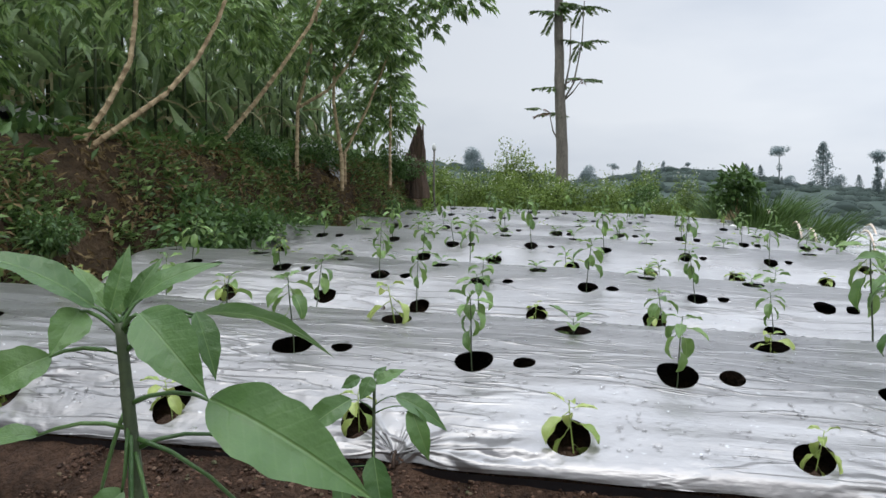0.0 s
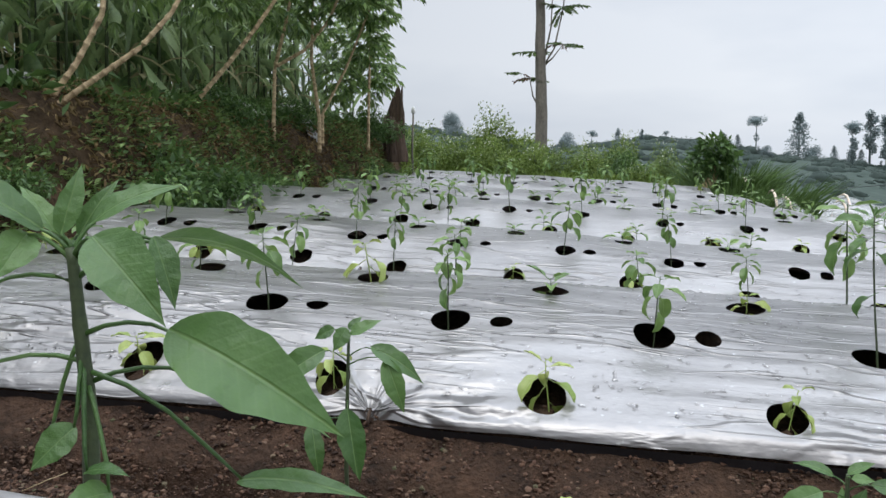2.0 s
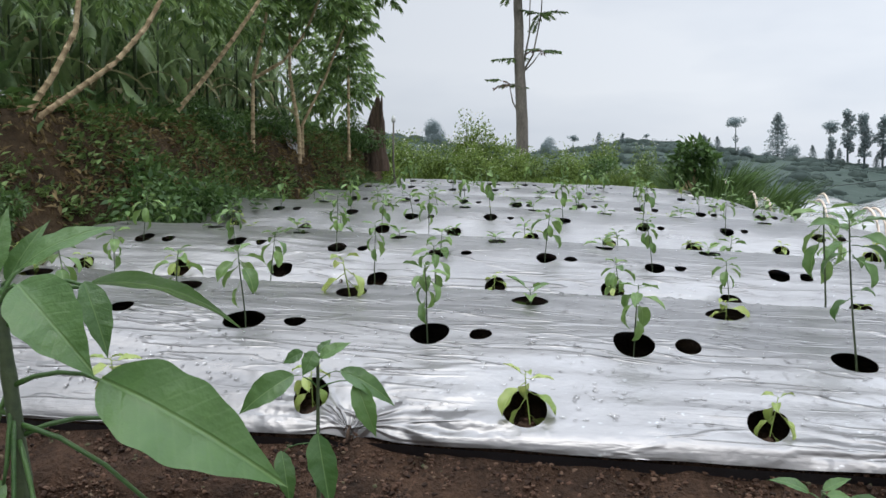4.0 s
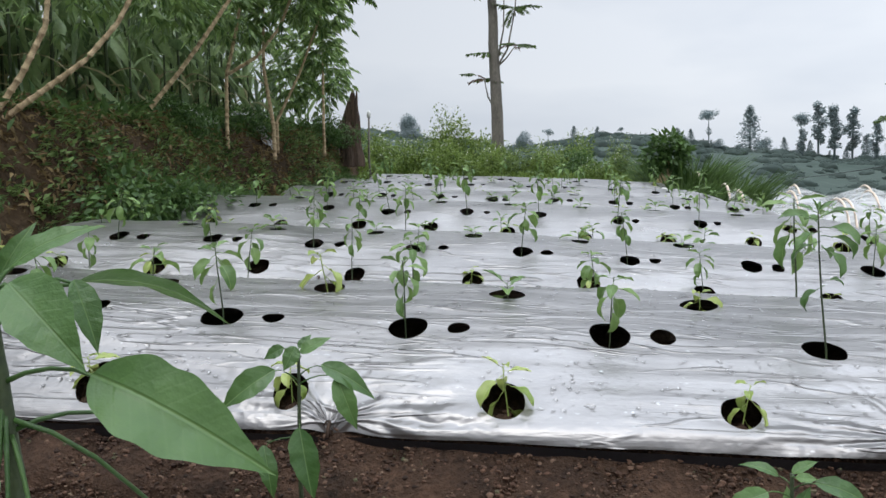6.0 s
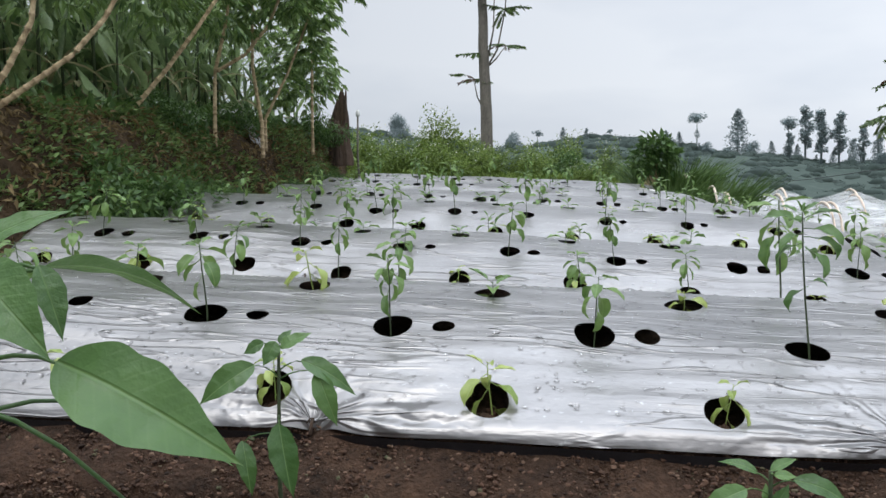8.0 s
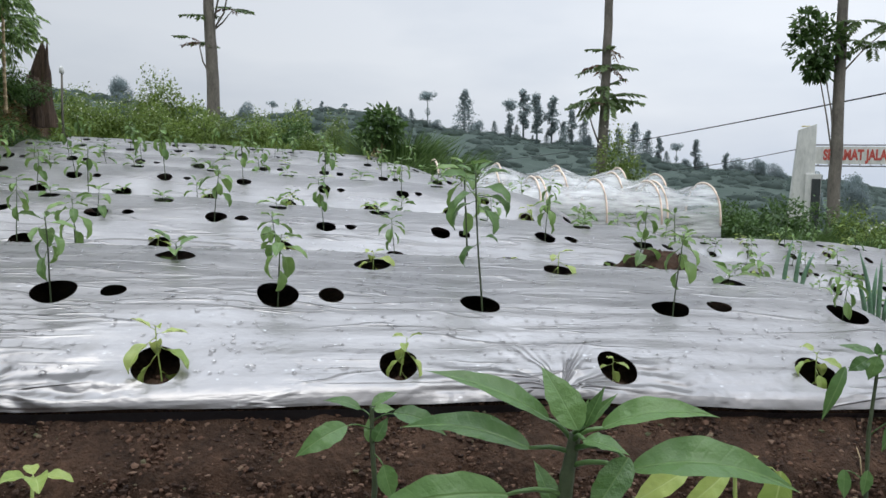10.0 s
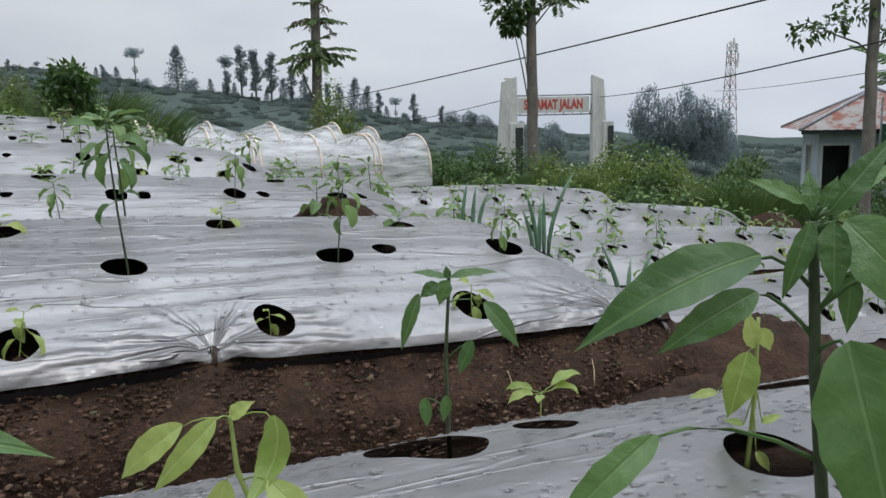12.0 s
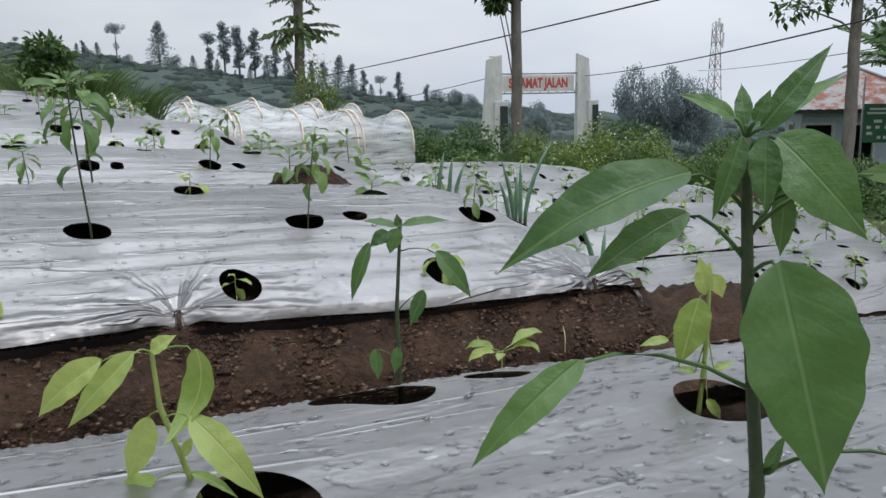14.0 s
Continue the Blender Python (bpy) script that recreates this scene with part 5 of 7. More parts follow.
def shrub(label, h, w, leaf_n, leaf_size, mat, flowers=0, category="shrub"):
    root = new("shrub")
    rr = random.Random(int(h * 1000 + w * 77 + leaf_n))
    ch = []
    clumps = []
    for i in range(9):
        a, rad = rr.uniform(0, 6.28), rr.uniform(0.1, 0.8) * w
        top = h * rr.uniform(0.45, 1.0) * (1 - 0.35 * rad / w)
        ch.append(tube([(0.1 * math.cos(a), 0.1 * math.sin(a), -0.1), (rad * 0.5 * math.cos(a), rad * 0.5 * math.sin(a), top * 0.5), (rad * math.cos(a), rad * math.sin(a), top * 0.97)], [0.014, 0.009, 0.003], 5))
        clumps.append(((rad * math.cos(a), rad * math.sin(a), top * 0.72), (w * 0.36, w * 0.36, top * 0.42)))
        clumps.append(((rad * 0.7 * math.cos(a), rad * 0.7 * math.sin(a), top * 0.3), (w * 0.36, w * 0.36, top * 0.3)))
    v, f = joined(ch)
    part("stem", mesh_of("stem", v, f, M_STEM), root)
    part("crown", crown_mesh("crown", mat, clumps, leaf_n // 18, leaf_size), root)
    if flowers:
        at, go = [], []
        for c, r in clumps[::2]:
            p, d = cloud(flowers // 9, (c[0], c[1], c[2] + r[2] * 0.8), (r[0] * 0.9, r[1] * 0.9, r[2] * 0.3))
            at.append(p)
            go.append(d + np.array([0, 0, 0.8]))
        part("blossom", kite_mesh("blossom", M_FLOWER, np.concatenate(at), np.concatenate(go), 0.035, 0.9, 0.1), root, "small white flower heads")["kind"] = "stuff"
    return tagged(root, label, category, "wild shrubs")


def placed(src, x, y, turn=0.0, s=1.0, dz=0.0, first=False):
    m = Matrix.Translation((x, y, float(land(x, y)) + dz)) @ pose(0, 0, 0, 0, 0, turn)
    if first:
        ob = src
        ob.matrix_basis = m
    else:
        ob = copy_thing(src, m)
    ob.scale = (s,) * 3
    return ob


# ---- left bank: weeds, ferns, maize, cassava ----
def bank_points(n, x0, x1, y0, y1, lift=0.0):
    x, y = nrng.uniform(x0, x1, n), nrng.uniform(y0, y1, n)
    return np.stack([x, y, land(x, y) + lift], -1)


tufts = bank_points(6200, -4.1, -2.84, 2.4, 13.4)
patch = wave2(tufts[:, 0] * 2, tufts[:, 1], 1.6)
bare = np.exp(-((tufts[:, 1] - 5.0) / 1.0) ** 2) + 0.7 * np.exp(-((tufts[:, 1] - 9.0) / 0.9) ** 2)
at, go = np.repeat(tufts[patch > -0.38 + 0.45 * bare], 9, 0), None
go = np.stack([nrng.uniform(0.0, 1.3, len(at)), nrng.normal(size=len(at)) * 0.8, nrng.uniform(-0.1, 1.0, len(at))], -1)
weeds = new("bank_weeds", kite_mesh("bank_weeds", M_FERN, at + nrng.normal(size=at.shape) * 0.035, go, nrng.uniform(0.025, 0.085, len(at)), 0.45))
tagged(weeds, "dense green weeds and ferns hanging on the earth bank", "weeds", kind="stuff")
tufts = bank_points(1300, -3.65, -2.88, 2.4, 13.2, 0.02)
at = np.repeat(tufts, 8, 0)
go = np.stack([nrng.uniform(0.1, 1.0, len(at)), nrng.normal(size=len(at)) * 0.7, nrng.uniform(-1.0, 0.4, len(at))], -1)
fern = new("dry_ferns", kite_mesh("dry_ferns", M_FERN_B, at + nrng.normal(size=at.shape) * 0.05, go, nrng.uniform(0.03, 0.10, len(at)), 0.3))
tagged(fern, "brown dead ferns and roots on the earth bank", "ferns", kind="stuff")
tufts = bank_points(2600, -8.5, -3.55, 2.0, 15.0)
at = np.repeat(tufts, 8, 0)
go = np.stack([nrng.normal(size=len(at)) * 0.8, nrng.normal(size=len(at)) * 0.8, nrng.uniform(0.1, 1.2, len(at))], -1)
under = new("undergrowth", kite_mesh("undergrowth", M_BUSH_D, at + nrng.normal(size=at.shape) * 0.08, go, nrng.uniform(0.07, 0.19, len(at)), 0.35))
tagged(under, "dark green undergrowth on top of the bank", "undergrowth", kind="stuff")


def blade(length, width, rise, bend, seed):
    """Maize blade: a long arching strip with a keel."""
    rr = random.Random(seed)
    verts, faces = [], []
    a, x, z, n = radians(rise), 0.0, 0.0, 8
    for i in range(n + 1):
        t = i / n
        w = width * min(1, 0.35 + 2.2 * t) * (1 - t ** 2.2) * 0.5 + 0.001
        yy = 0.02 * math.sin(7 * t + rr.uniform(0, 1))
        for s, up in ((-1, 0.3), (0, 0), (1, 0.3)):
            verts.append((x, s * w + yy, z + up * w))
        x += length / n * math.cos(a)
        z += length / n * math.sin(a)
        a -= radians(bend) / n * (0.6 + 0.9 * t)
    for i in range(n):
        for k in range(2):
            faces.append((3 * i + k, 3 * i + 3 + k, 3 * i + 4 + k, 3 * i + 1 + k))
    return verts, faces


BLADES = [mesh_of("blade", *blade(1.0, 0.085, r, b, i), M_CORN) for i, (r, b) in enumerate(((65, 150), (55, 120), (70, 175), (50, 95)))]
BLADES_D = [mesh_of("dry_blade", *blade(0.8, 0.07, r, b, i), M_CORN_DRY) for i, (r, b) in enumerate(((30, 150), (10, 100)))]


def maize(seed, h):
    rr = random.Random(seed)
    root = new("maize_plant")
    v, f = tube([(0, 0, -0.1), (0.02, 0, h * 0.5), (rr.uniform(-0.08, 0.08), 0.03, h)], [0.016, 0.013, 0.006], 6)
    part("stalk", mesh_of("stalk", v, f, M_STEM), root)
    az = rr.uniform(0, 360)
    for i in range(11):
        t = 0.18 + 0.8 * i / 10
        az += 180 + rr.uniform(-25, 25)
        dry = i < 2
        me = rr.choice(BLADES_D) if dry else rr.choice(BLADES)
        part("dry_leaf" if dry else "leaf", me, root, "", Matrix.Translation((0.02 * t, 0, h * t)) @ pose(0, 0, 0, 0, 0, az) @ Matrix.Diagonal((*(rr.uniform(0.75, 1.1),) * 3, 1)))
    v, f = joined([tube([(0, 0, 0), (0.1 * math.cos(a), 0.1 * math.sin(a), 0.28)], [0.004, 0.002], 4) for a in (0, 1.2, 2.5, 3.7, 5.0)])
    part("tassel", mesh_of("tassel", v, f, M_STRAW), root, "", Matrix.Translation((0, 0.03, h - 0.03)))
    return tagged(root, "tall green maize plant with long arching leaves on the bank", "maize plant", "maize stand")


crng = random.Random(8)
MAIZE = [maize(i, 2.0 + 0.18 * i) for i in range(5)]
mspots = []
for row in range(7):
    y = 2.6 + 0.25 * (row % 2)
    while y < (12.4 if row < 1 else 16.5):
        mspots.append((-4.55 - 0.62 * row + crng.uniform(-0.15, 0.15), y + crng.uniform(-0.12, 0.12)))
        y += 0.62
for i, (x, y) in enumerate(mspots):
    placed(MAIZE[i % 5], x, y, crng.uniform(0, 360), crng.uniform(0.9, 1.2), 0.0, i < 5)
n = 4200
tx_, ty_ = nrng.uniform(-10.0, -4.6, n), nrng.uniform(1.5, 14.2, n)
tz_ = land(tx_, ty_) + nrng.uniform(0.2, 2.7, n)
thicket = new("maize_thicket", kite_mesh("maize_thicket", M_CORN, np.stack([tx_, ty_, tz_], -1), np.stack([nrng.normal(size=n), nrng.normal(size=n), nrng.uniform(-3.2, -0.4, n)], -1), nrng.uniform(0.35, 0.85, n), 0.10, 0.4))
tagged(thicket, "dense dark green maize leaves behind the first stalks", "maize leaves", kind="stuff")


def palmate(n_leaf, clumps, size):
    """Cassava crown: hand-shaped leaves of narrow leaflets, in clumps."""
    at, go, sz = [], [], []
    for c, r in clumps:
        p, d = cloud(n_leaf, c, r, 0.2)
        for q, e in zip(p, d):
            ax = unit(np.array([e[0], e[1], e[2] * 0.3 - 0.35]))
            side = unit(np.cross(ax, [0, 0, 1.0]))
            for k in range(6):
                a = (k - 2.5) * 0.48
                at.append(q)
                go.append(ax * math.cos(a) + side * math.sin(a) + np.array([0, 0, -0.22]))
                sz.append(size * (1.0 - 0.18 * abs(k - 2.5)) * (0.8 + 0.4 * crng.random()))
    return kite_mesh("crown", M_CASLEAF, np.array(at), np.array(go), np.array(sz), 0.26, 0.2)


def cassava(label, stems, clumps, n_leaf, size=0.17):
    root = new("cassava_tree")
    base = Vector(stems[0][0][0])
    root.location = base
    for pts, r0, r1 in stems:
        p = [Vector(q) - base for q in pts]
        fine, radii, gone = [], [], 0.0
        whole = sum((p[i + 1] - p[i]).length for i in range(len(p) - 1))
        for i in range(len(p) - 1):
            long = (p[i + 1] - p[i]).length
            nodes = max(2, int(long / 0.075))
            for k in range(nodes):
                for off, bulge in ((0.0, 0.94), (0.42, 1.0), (0.5, 1.32), (0.58, 1.0)):
                    q = (k + off + 0.06 * math.sin(5 * k + i)) / nodes
                    q = min(max(q, 0.0), 0.99)
                    fine.append(p[i].lerp(p[i + 1], q))
                    radii.append((r0 + (r1 - r0) * (gone + q * long) / whole) * bulge)
            gone += long
        fine.append(p[-1])
        radii.append(r1)
        v, f = tube(fine, radii, 8)
        part("trunk", mesh_of("trunk", v, f, M_CASSAVA), root)
    b = np.array(base)
    part("crown", palmate(n_leaf, [(np.array(c) - b, r) for c, r in clumps], size), root)
    return tagged(root, label, "cassava tree", "cassava trees")


cassava("leaning cassava with pale knobbly forked stems on the bank edge",
        [(((-3.62, 5.3, 1.0), (-3.6, 5.3, 1.29), (-3.42, 5.35, 1.55), (-3.26, 5.41, 1.88), (-3.22, 5.42, 2.17), (-3.2, 5.44, 2.6)), 0.025, 0.015),
         (((-3.6, 5.3, 1.22), (-3.28, 5.39, 1.45), (-3.0, 5.46, 1.65), (-2.79, 5.53, 1.9), (-2.65, 5.57, 2.16), (-2.53, 5.61, 2.5)), 0.023, 0.013)],
        [((-3.3, 5.4, 2.75), (0.75, 0.7, 0.45)), ((-2.7, 5.7, 2.75), (0.45, 0.5, 0.3)), ((-3.9, 5.2, 2.4), (0.6, 0.6, 0.5)), ((-4.2, 5.0, 1.9), (0.4, 0.5, 0.35)), ((-3.5, 6.2, 2.5), (0.6, 0.6, 0.45))], 105, 0.165)
cassava("leaning cassava with one long pale brown stem on the bank edge",
        [(((-3.72, 7.35, 1.15), (-3.6, 7.37, 1.53), (-3.34, 7.45, 1.85), (-3.08, 7.53, 2.21), (-2.81, 7.61, 2.62), (-2.62, 7.68, 3.1)), 0.025, 0.015)],
        [((-2.7, 7.7, 3.3), (0.8, 0.8, 0.4)), ((-3.4, 7.4, 3.1), (0.6, 0.6, 0.4)), ((-2.2, 7.9, 3.35), (0.5, 0.5, 0.35)), ((-3.3, 7.0, 2.6), (0.5, 0.6, 0.4)), ((-3.6, 7.9, 2.6), (0.5, 0.5, 0.4))], 105, 0.165)
cassava("forked cassava with reddish brown stems and overhanging leaves",
        [(((-3.56, 8.93, 1.1), (-3.56, 8.93, 1.45), (-3.55, 8.95, 2.03), (-3.22, 9.04, 2.23), (-2.97, 9.11, 2.55), (-2.79, 9.17, 3.0)), 0.025, 0.015),
         (((-3.55, 8.95, 2.03), (-3.44, 8.99, 2.49), (-3.35, 9.03, 3.0), (-3.32, 9.05, 3.45)), 0.022, 0.013)],
        [((-2.47, 9.26, 3.2), (0.62, 0.7, 0.4)), ((-1.85, 9.45, 3.4), (0.55, 0.5, 0.36)), ((-2.75, 9.15, 2.9), (0.5, 0.5, 0.36)), ((-3.2, 9.1, 3.3), (0.6, 0.6, 0.5)), ((-2.3, 9.3, 3.7), (0.8, 0.7, 0.3)), ((-3.4, 8.7, 2.7), (0.5, 0.5, 0.4))], 120, 0.17)
cassava("slender cassava with thin brown stems beside maize",
        [(((-3.24, 9.52, 1.1), (-3.24, 9.52, 1.49), (-3.34, 9.52, 2.17), (-3.33, 9.55, 2.85), (-3.38, 9.56, 3.5)), 0.026, 0.014),
         (((-3.39, 10.01, 1.2), (-3.39, 10.01, 1.6), (-3.11, 10.1, 2.17), (-2.84, 10.19, 2.89)), 0.023, 0.012),
         (((-3.14, 11.1, 1.2), (-3.14, 11.1, 1.68), (-3.13, 11.14, 2.78), (-3.34, 11.11, 3.5)), 0.022, 0.012)],
        [((-3.6, 9.8, 2.9), (0.5, 0.6, 0.5)), ((-3.5, 11.3, 2.8), (0.45, 0.6, 0.5)), ((-3.45, 12.1, 2.6), (0.4, 0.4, 0.6)), ((-3.35, 9.6, 3.4), (0.6, 0.6, 0.4)), ((-2.8, 10.2, 2.95), (0.4, 0.4, 0.28)), ((-3.3, 11.1, 3.4), (0.6, 0.6, 0.4)), ((-3.0, 10.6, 2.6), (0.35, 0.4, 0.35)), ((-3.3, 10.4, 2.1), (0.35, 0.5, 0.35)), ((-3.2, 11.6, 2.3), (0.4, 0.4, 0.4)), ((-2.95, 9.9, 3.3), (0.5, 0.5, 0.4))], 95, 0.16)

# ---- far edge of the field ----
# rotten stump
def stump_mesh():
    """Hollow broken shell: a tall jagged blade at the back and one side, torn low in front, open down to a dark core."""
    verts, faces, n, rings = [], [], 36, 14
    jag = random.Random(8)
    rim = []
    for k in range(n):
        a = 2 * math.pi * k / n
        blade = min(1.0, 1.7 * max(0.0, math.cos(a - 1.15)))
        rim.append(0.52 + 0.56 * blade + 0.07 * math.sin(4 * a + 1) + jag.uniform(-0.07, 0.05))
    for wall in (0, 1):
        for j in range(rings):
            t = j / (rings - 1)
            for k in range(n):
                a = 2 * math.pi * k / n
                z = -0.15 + t * (rim[k] + 0.15) if wall == 0 else rim[k] - t * (rim[k] - 0.12)
                q = max(0.0, z)
                r = float(np.interp(q, (0, 0.45, 0.62, 0.8, 1.1), (0.165, 0.175, 0.165, 0.12, 0.075))) * (1 + 0.14 * math.sin(3 * a + 1) + 0.08 * math.sin(8 * a + 2 * q) + 0.05 * math.sin(15 * a + 7 * q)) * (1 + 0.2 * max(0.0, 1 - q / 0.3) ** 2)
                if wall:
                    r *= 0.78 - 0.2 * t
                verts.append((r * math.cos(a) + float(np.interp(q, (0, 0.5, 0.8, 1.1), (0.0, -0.03, 0.0, 0.06))), r * 0.8 * math.sin(a) + 0.03 * q, z))
    for j in range(2 * rings - 1):
        for k in range(n):
            k2 = (k + 1) % n
            faces.append((j * n + k, j * n + k2, (j + 1) * n + k2, (j + 1) * n + k))
    faces.append(tuple((2 * rings - 1) * n + k for k in range(n)))
    return mesh_of("dead_stump", verts, faces, M_DEADWOOD)


stump = new("dead_stump", stump_mesh())
stump.location = (-3.27, 12.8, 1.24)
stump.scale = (0.95, 0.85, 0.95)
tagged(stump, "broken hollow rotten brown tree stump at the field edge", "tree stump")

marker = new("marker_stick")
marker.location = (-2.92, 12.67, float(land(-2.92, 12.67)))
mz = 1.95 - marker.location.z
part("stick", mesh_of("stick", *tube([(0.02, 0, -0.1), (-0.015, 0, mz * 0.5), (0.0, 0, mz - 0.1)], [0.02, 0.017, 0.014], 8), M_BARK), marker)
part("white_cap", mesh_of("white_cap", *tube([(0, 0, mz - 0.11), (0, 0, mz - 0.09), (0, 0, mz - 0.03), (0, 0, mz)], [0.02, 0.035, 0.03, 0.008], 10), M_WHITE), marker, "small white cap")
tagged(marker, "thin upright stick with a white cap beside the stump", "stick")

# wild shrubs with white flowers in a loose belt
SHRUBS = [shrub("light green wild shrub with small white flowers at the field edge", 1.0, 0.75, 6200, 0.050, M_BUSH, 63),
          shrub("leafy green wild shrub at the field edge", 1.15, 0.7, 6200, 0.053, M_BUSH, 27),
          shrub("tall bushy green shrub with pale flowers", 1.3, 0.6, 6200, 0.048, M_BUSH, 81),
          shrub("low dark green shrub", 0.8, 0.8, 5200, 0.062, M_BUSH_D, 0)]
srng = random.Random(3)
for i, (x, y, s, kind) in enumerate(((-2.6, 14.6, 0.8, 0), (-1.9, 15.6, 1.1, 1), (-0.5, 14.9, 0.75, 0), (0.2, 15.2, 0.8, 3), (-1.2, 14.6, 0.75, 0), (0.9, 14.9, 0.6, 2), (1.5, 15.6, 0.6, 0), (-2.4, 16.2, 1.0, 2), (-0.1, 16.6, 0.9, 1), (2.2, 16.2, 0.5, 2), (-3.2, 15.0, 0.9, 0), (-3.9, 16.0, 0.9, 1), (-1.7, 14.4, 0.7, 1), (0.5, 14.3, 0.45, 0))):
    placed(SHRUBS[kind], x, y, srng.uniform(0, 360), s * 1.12, -0.05, SHRUBS[kind].location.length == 0)
# right-hand belt past the lower beds
for x, y, s, kind in ((7.9, 12.5, 0.55, 3), (9.1, 12.0, 0.5, 3), (9.9, 11.7, 0.75, 3), (10.6, 11.4, 0.8, 3), (11.3, 11.0, 0.85, 3), (12.3, 10.2, 0.6, 3), (13.3, 9.2, 0.5, 3), (8.1, 14.2, 0.8, 3), (8.7, 13.9, 1.0, 3), (9.9, 12.6, 1.0, 3), (10.5, 12.5, 1.15, 3), (11.1, 12.2, 1.0, 3), (11.7, 11.9, 1.0, 3), (12.4, 11.2, 0.8, 3), (13.2, 10.6, 0.75, 3), (14.2, 10.2, 0.7, 3), (15.5, 9.2, 0.7, 3), (9.3, 16.0, 0.6, 3), (7.9, 19.0, 1.2, 2), (13.0, 14.5, 1.2, 3), (11.6, 16.0, 0.6, 3), (16.0, 14.0, 1.4, 3), (20.5, 13.8, 1.5, 3), (22.0, 12.6, 1.5, 3), (20.0, 18.5, 1.3, 1), (24.5, 12.5, 1.6, 3), (18.0, 21.0, 1.4, 3)):
    if 9.5 < x < 14:
        kind, s = (1, s * 1.12) if int(x * 10) % 2 else (3, s * 1.55)
    else:
        s *= 1.4
    placed(SHRUBS[kind], x, y, srng.uniform(0, 360), s, -0.05)
# bushes hanging on the bank
for x, y, s, dz in ((-3.12, 6.1, 1.05, -0.32), (-3.1, 6.7, 1.0, -0.35), (-3.15, 7.3, 0.85, -0.3), (-3.3, 10.4, 0.6, -0.25), (-3.25, 11.6, 0.6, -0.25), (-3.4, 4.4, 0.55, -0.3), (-3.35, 8.4, 0.55, -0.25), (-3.7, 7.9, 0.6, -0.1), (-3.2, 5.2, 0.45, -0.3), (-3.6, 12.4, 0.7, -0.1), (-3.75, 9.6, 0.6, -0.1)):
    placed(SHRUBS[3], x, y, srng.uniform(0, 360), s, dz)


def grass_clump(label, n, h, r, seed):
    g = np.random.default_rng(seed)
    a, rad = g.uniform(0, 6.28, n), r * np.sqrt(g.random(n))
    base = np.stack([rad * np.cos(a), rad * np.sin(a), np.zeros(n) - 0.05], -1)
    lean = np.stack([np.cos(a) * g.uniform(0.1, 0.7, n), np.sin(a) * g.uniform(0.1, 0.7, n), np.ones(n)], -1) * (h * g.uniform(0.5, 1.0, n))[:, None]
    side = unit(np.cross(lean, [0.3, 0.4, 1.0])) * 0.011
    mid, tip = base + lean * 0.6, base + lean * np.array([1.5, 1.5, 0.92])
    v = np.stack([base - side, base + side, mid + side * 0.9, mid - side * 0.9, tip], 1).reshape(-1, 3)
    i = 5 * np.arange(n)
    faces = [(k, k + 1, k + 2, k + 3) for k in i.tolist()] + [(k + 3, k + 2, k + 4) for k in i.tolist()]
    ob = new("grass_clump", mesh_of("grass_clump", v.tolist(), faces, M_GRASS))
    return tagged(ob, label, "tall grass", "grass clumps", "stuff")


GRASS = [grass_clump("tall coarse green grass at the field edge", 420, 0.85, 0.45, i) for i in range(2)]
for i, (x, y, s) in enumerate(((1.75, 12.7, 0.85), (2.0, 12.6, 0.75), (1.95, 13.3, 0.95), (2.1, 14.2, 1.05), (3.4, 14.4, 0.8), (10.9, 9.4, 0.8), (11.6, 9.8, 1.15), (10.5, 10.6, 0.7), (11.2, 10.1, 1.1), (11.5, 9.2, 0.7), (10.4, 11.2, 0.6), (1.9, 13.9, 1.15), (2.3, 13.7, 1.1), (2.6, 14.1, 1.2), (8.6, 12.9, 0.7), (9.2, 12.0, 0.8))):
    ob = GRASS[i] if i < 2 else copy_thing(GRASS[i % 2], Matrix())
    ob.matrix_basis = Matrix.Translation((x, y, float(land(x, y)))) @ pose(0, 0, 0, 0, 0, srng.uniform(0, 360))
    ob.scale = (s,) * 3
n = 2600
gp = np.stack([nrng.uniform(-3.4, 3.2, n), nrng.uniform(13.55, 15.2, n)], -1)
gpz = np.stack([gp[:, 0], gp[:, 1], land(gp[:, 0], gp[:, 1])], -1)
at = np.repeat(gpz, 4, 0)
verge = new("verge_weeds", kite_mesh("verge_weeds", M_BUSH, at + nrng.normal(size=at.shape) * 0.03, np.stack([nrng.normal(size=len(at)) * 0.6, nrng.normal(size=len(at)) * 0.6, np.ones(len(at))], -1), nrng.uniform(0.06, 0.17, len(at)), 0.35))
tagged(verge, "low green weeds along the far edge of the field", "weeds", kind="stuff")

# small dark coffee-like bush on a leaning trunk
bush = new("small_tree")
bush.location = (1.5, 13.4, 0.62)
bush.scale = (0.95, 0.95, 1.05)
v, f = tube([(-0.04, 0, -0.25), (0.02, 0, 0.1), (0.15, 0.03, 0.32), (0.17, 0.04, 0.5)], [0.12, 0.085, 0.075, 0.04], 10)
part("trunk", mesh_of("trunk", v, f, M_CASSAVA), bush)
part("crown", crown_mesh("crown", M_BUSH_D, [((0.15, 0.03, 0.56), (0.34, 0.3, 0.26)), ((-0.06, 0, 0.5), (0.2, 0.2, 0.2)), ((0.36, 0.05, 0.5), (0.2, 0.2, 0.22)), ((0.16, 0, 0.72), (0.24, 0.2, 0.12)), ((0.15, 0, 0.42), (0.26, 0.2, 0.14))], 190, 0.11, 0.55, -0.15), bush)
tagged(bush, "small dark-leaved bush on a leaning trunk by the beds", "small tree")
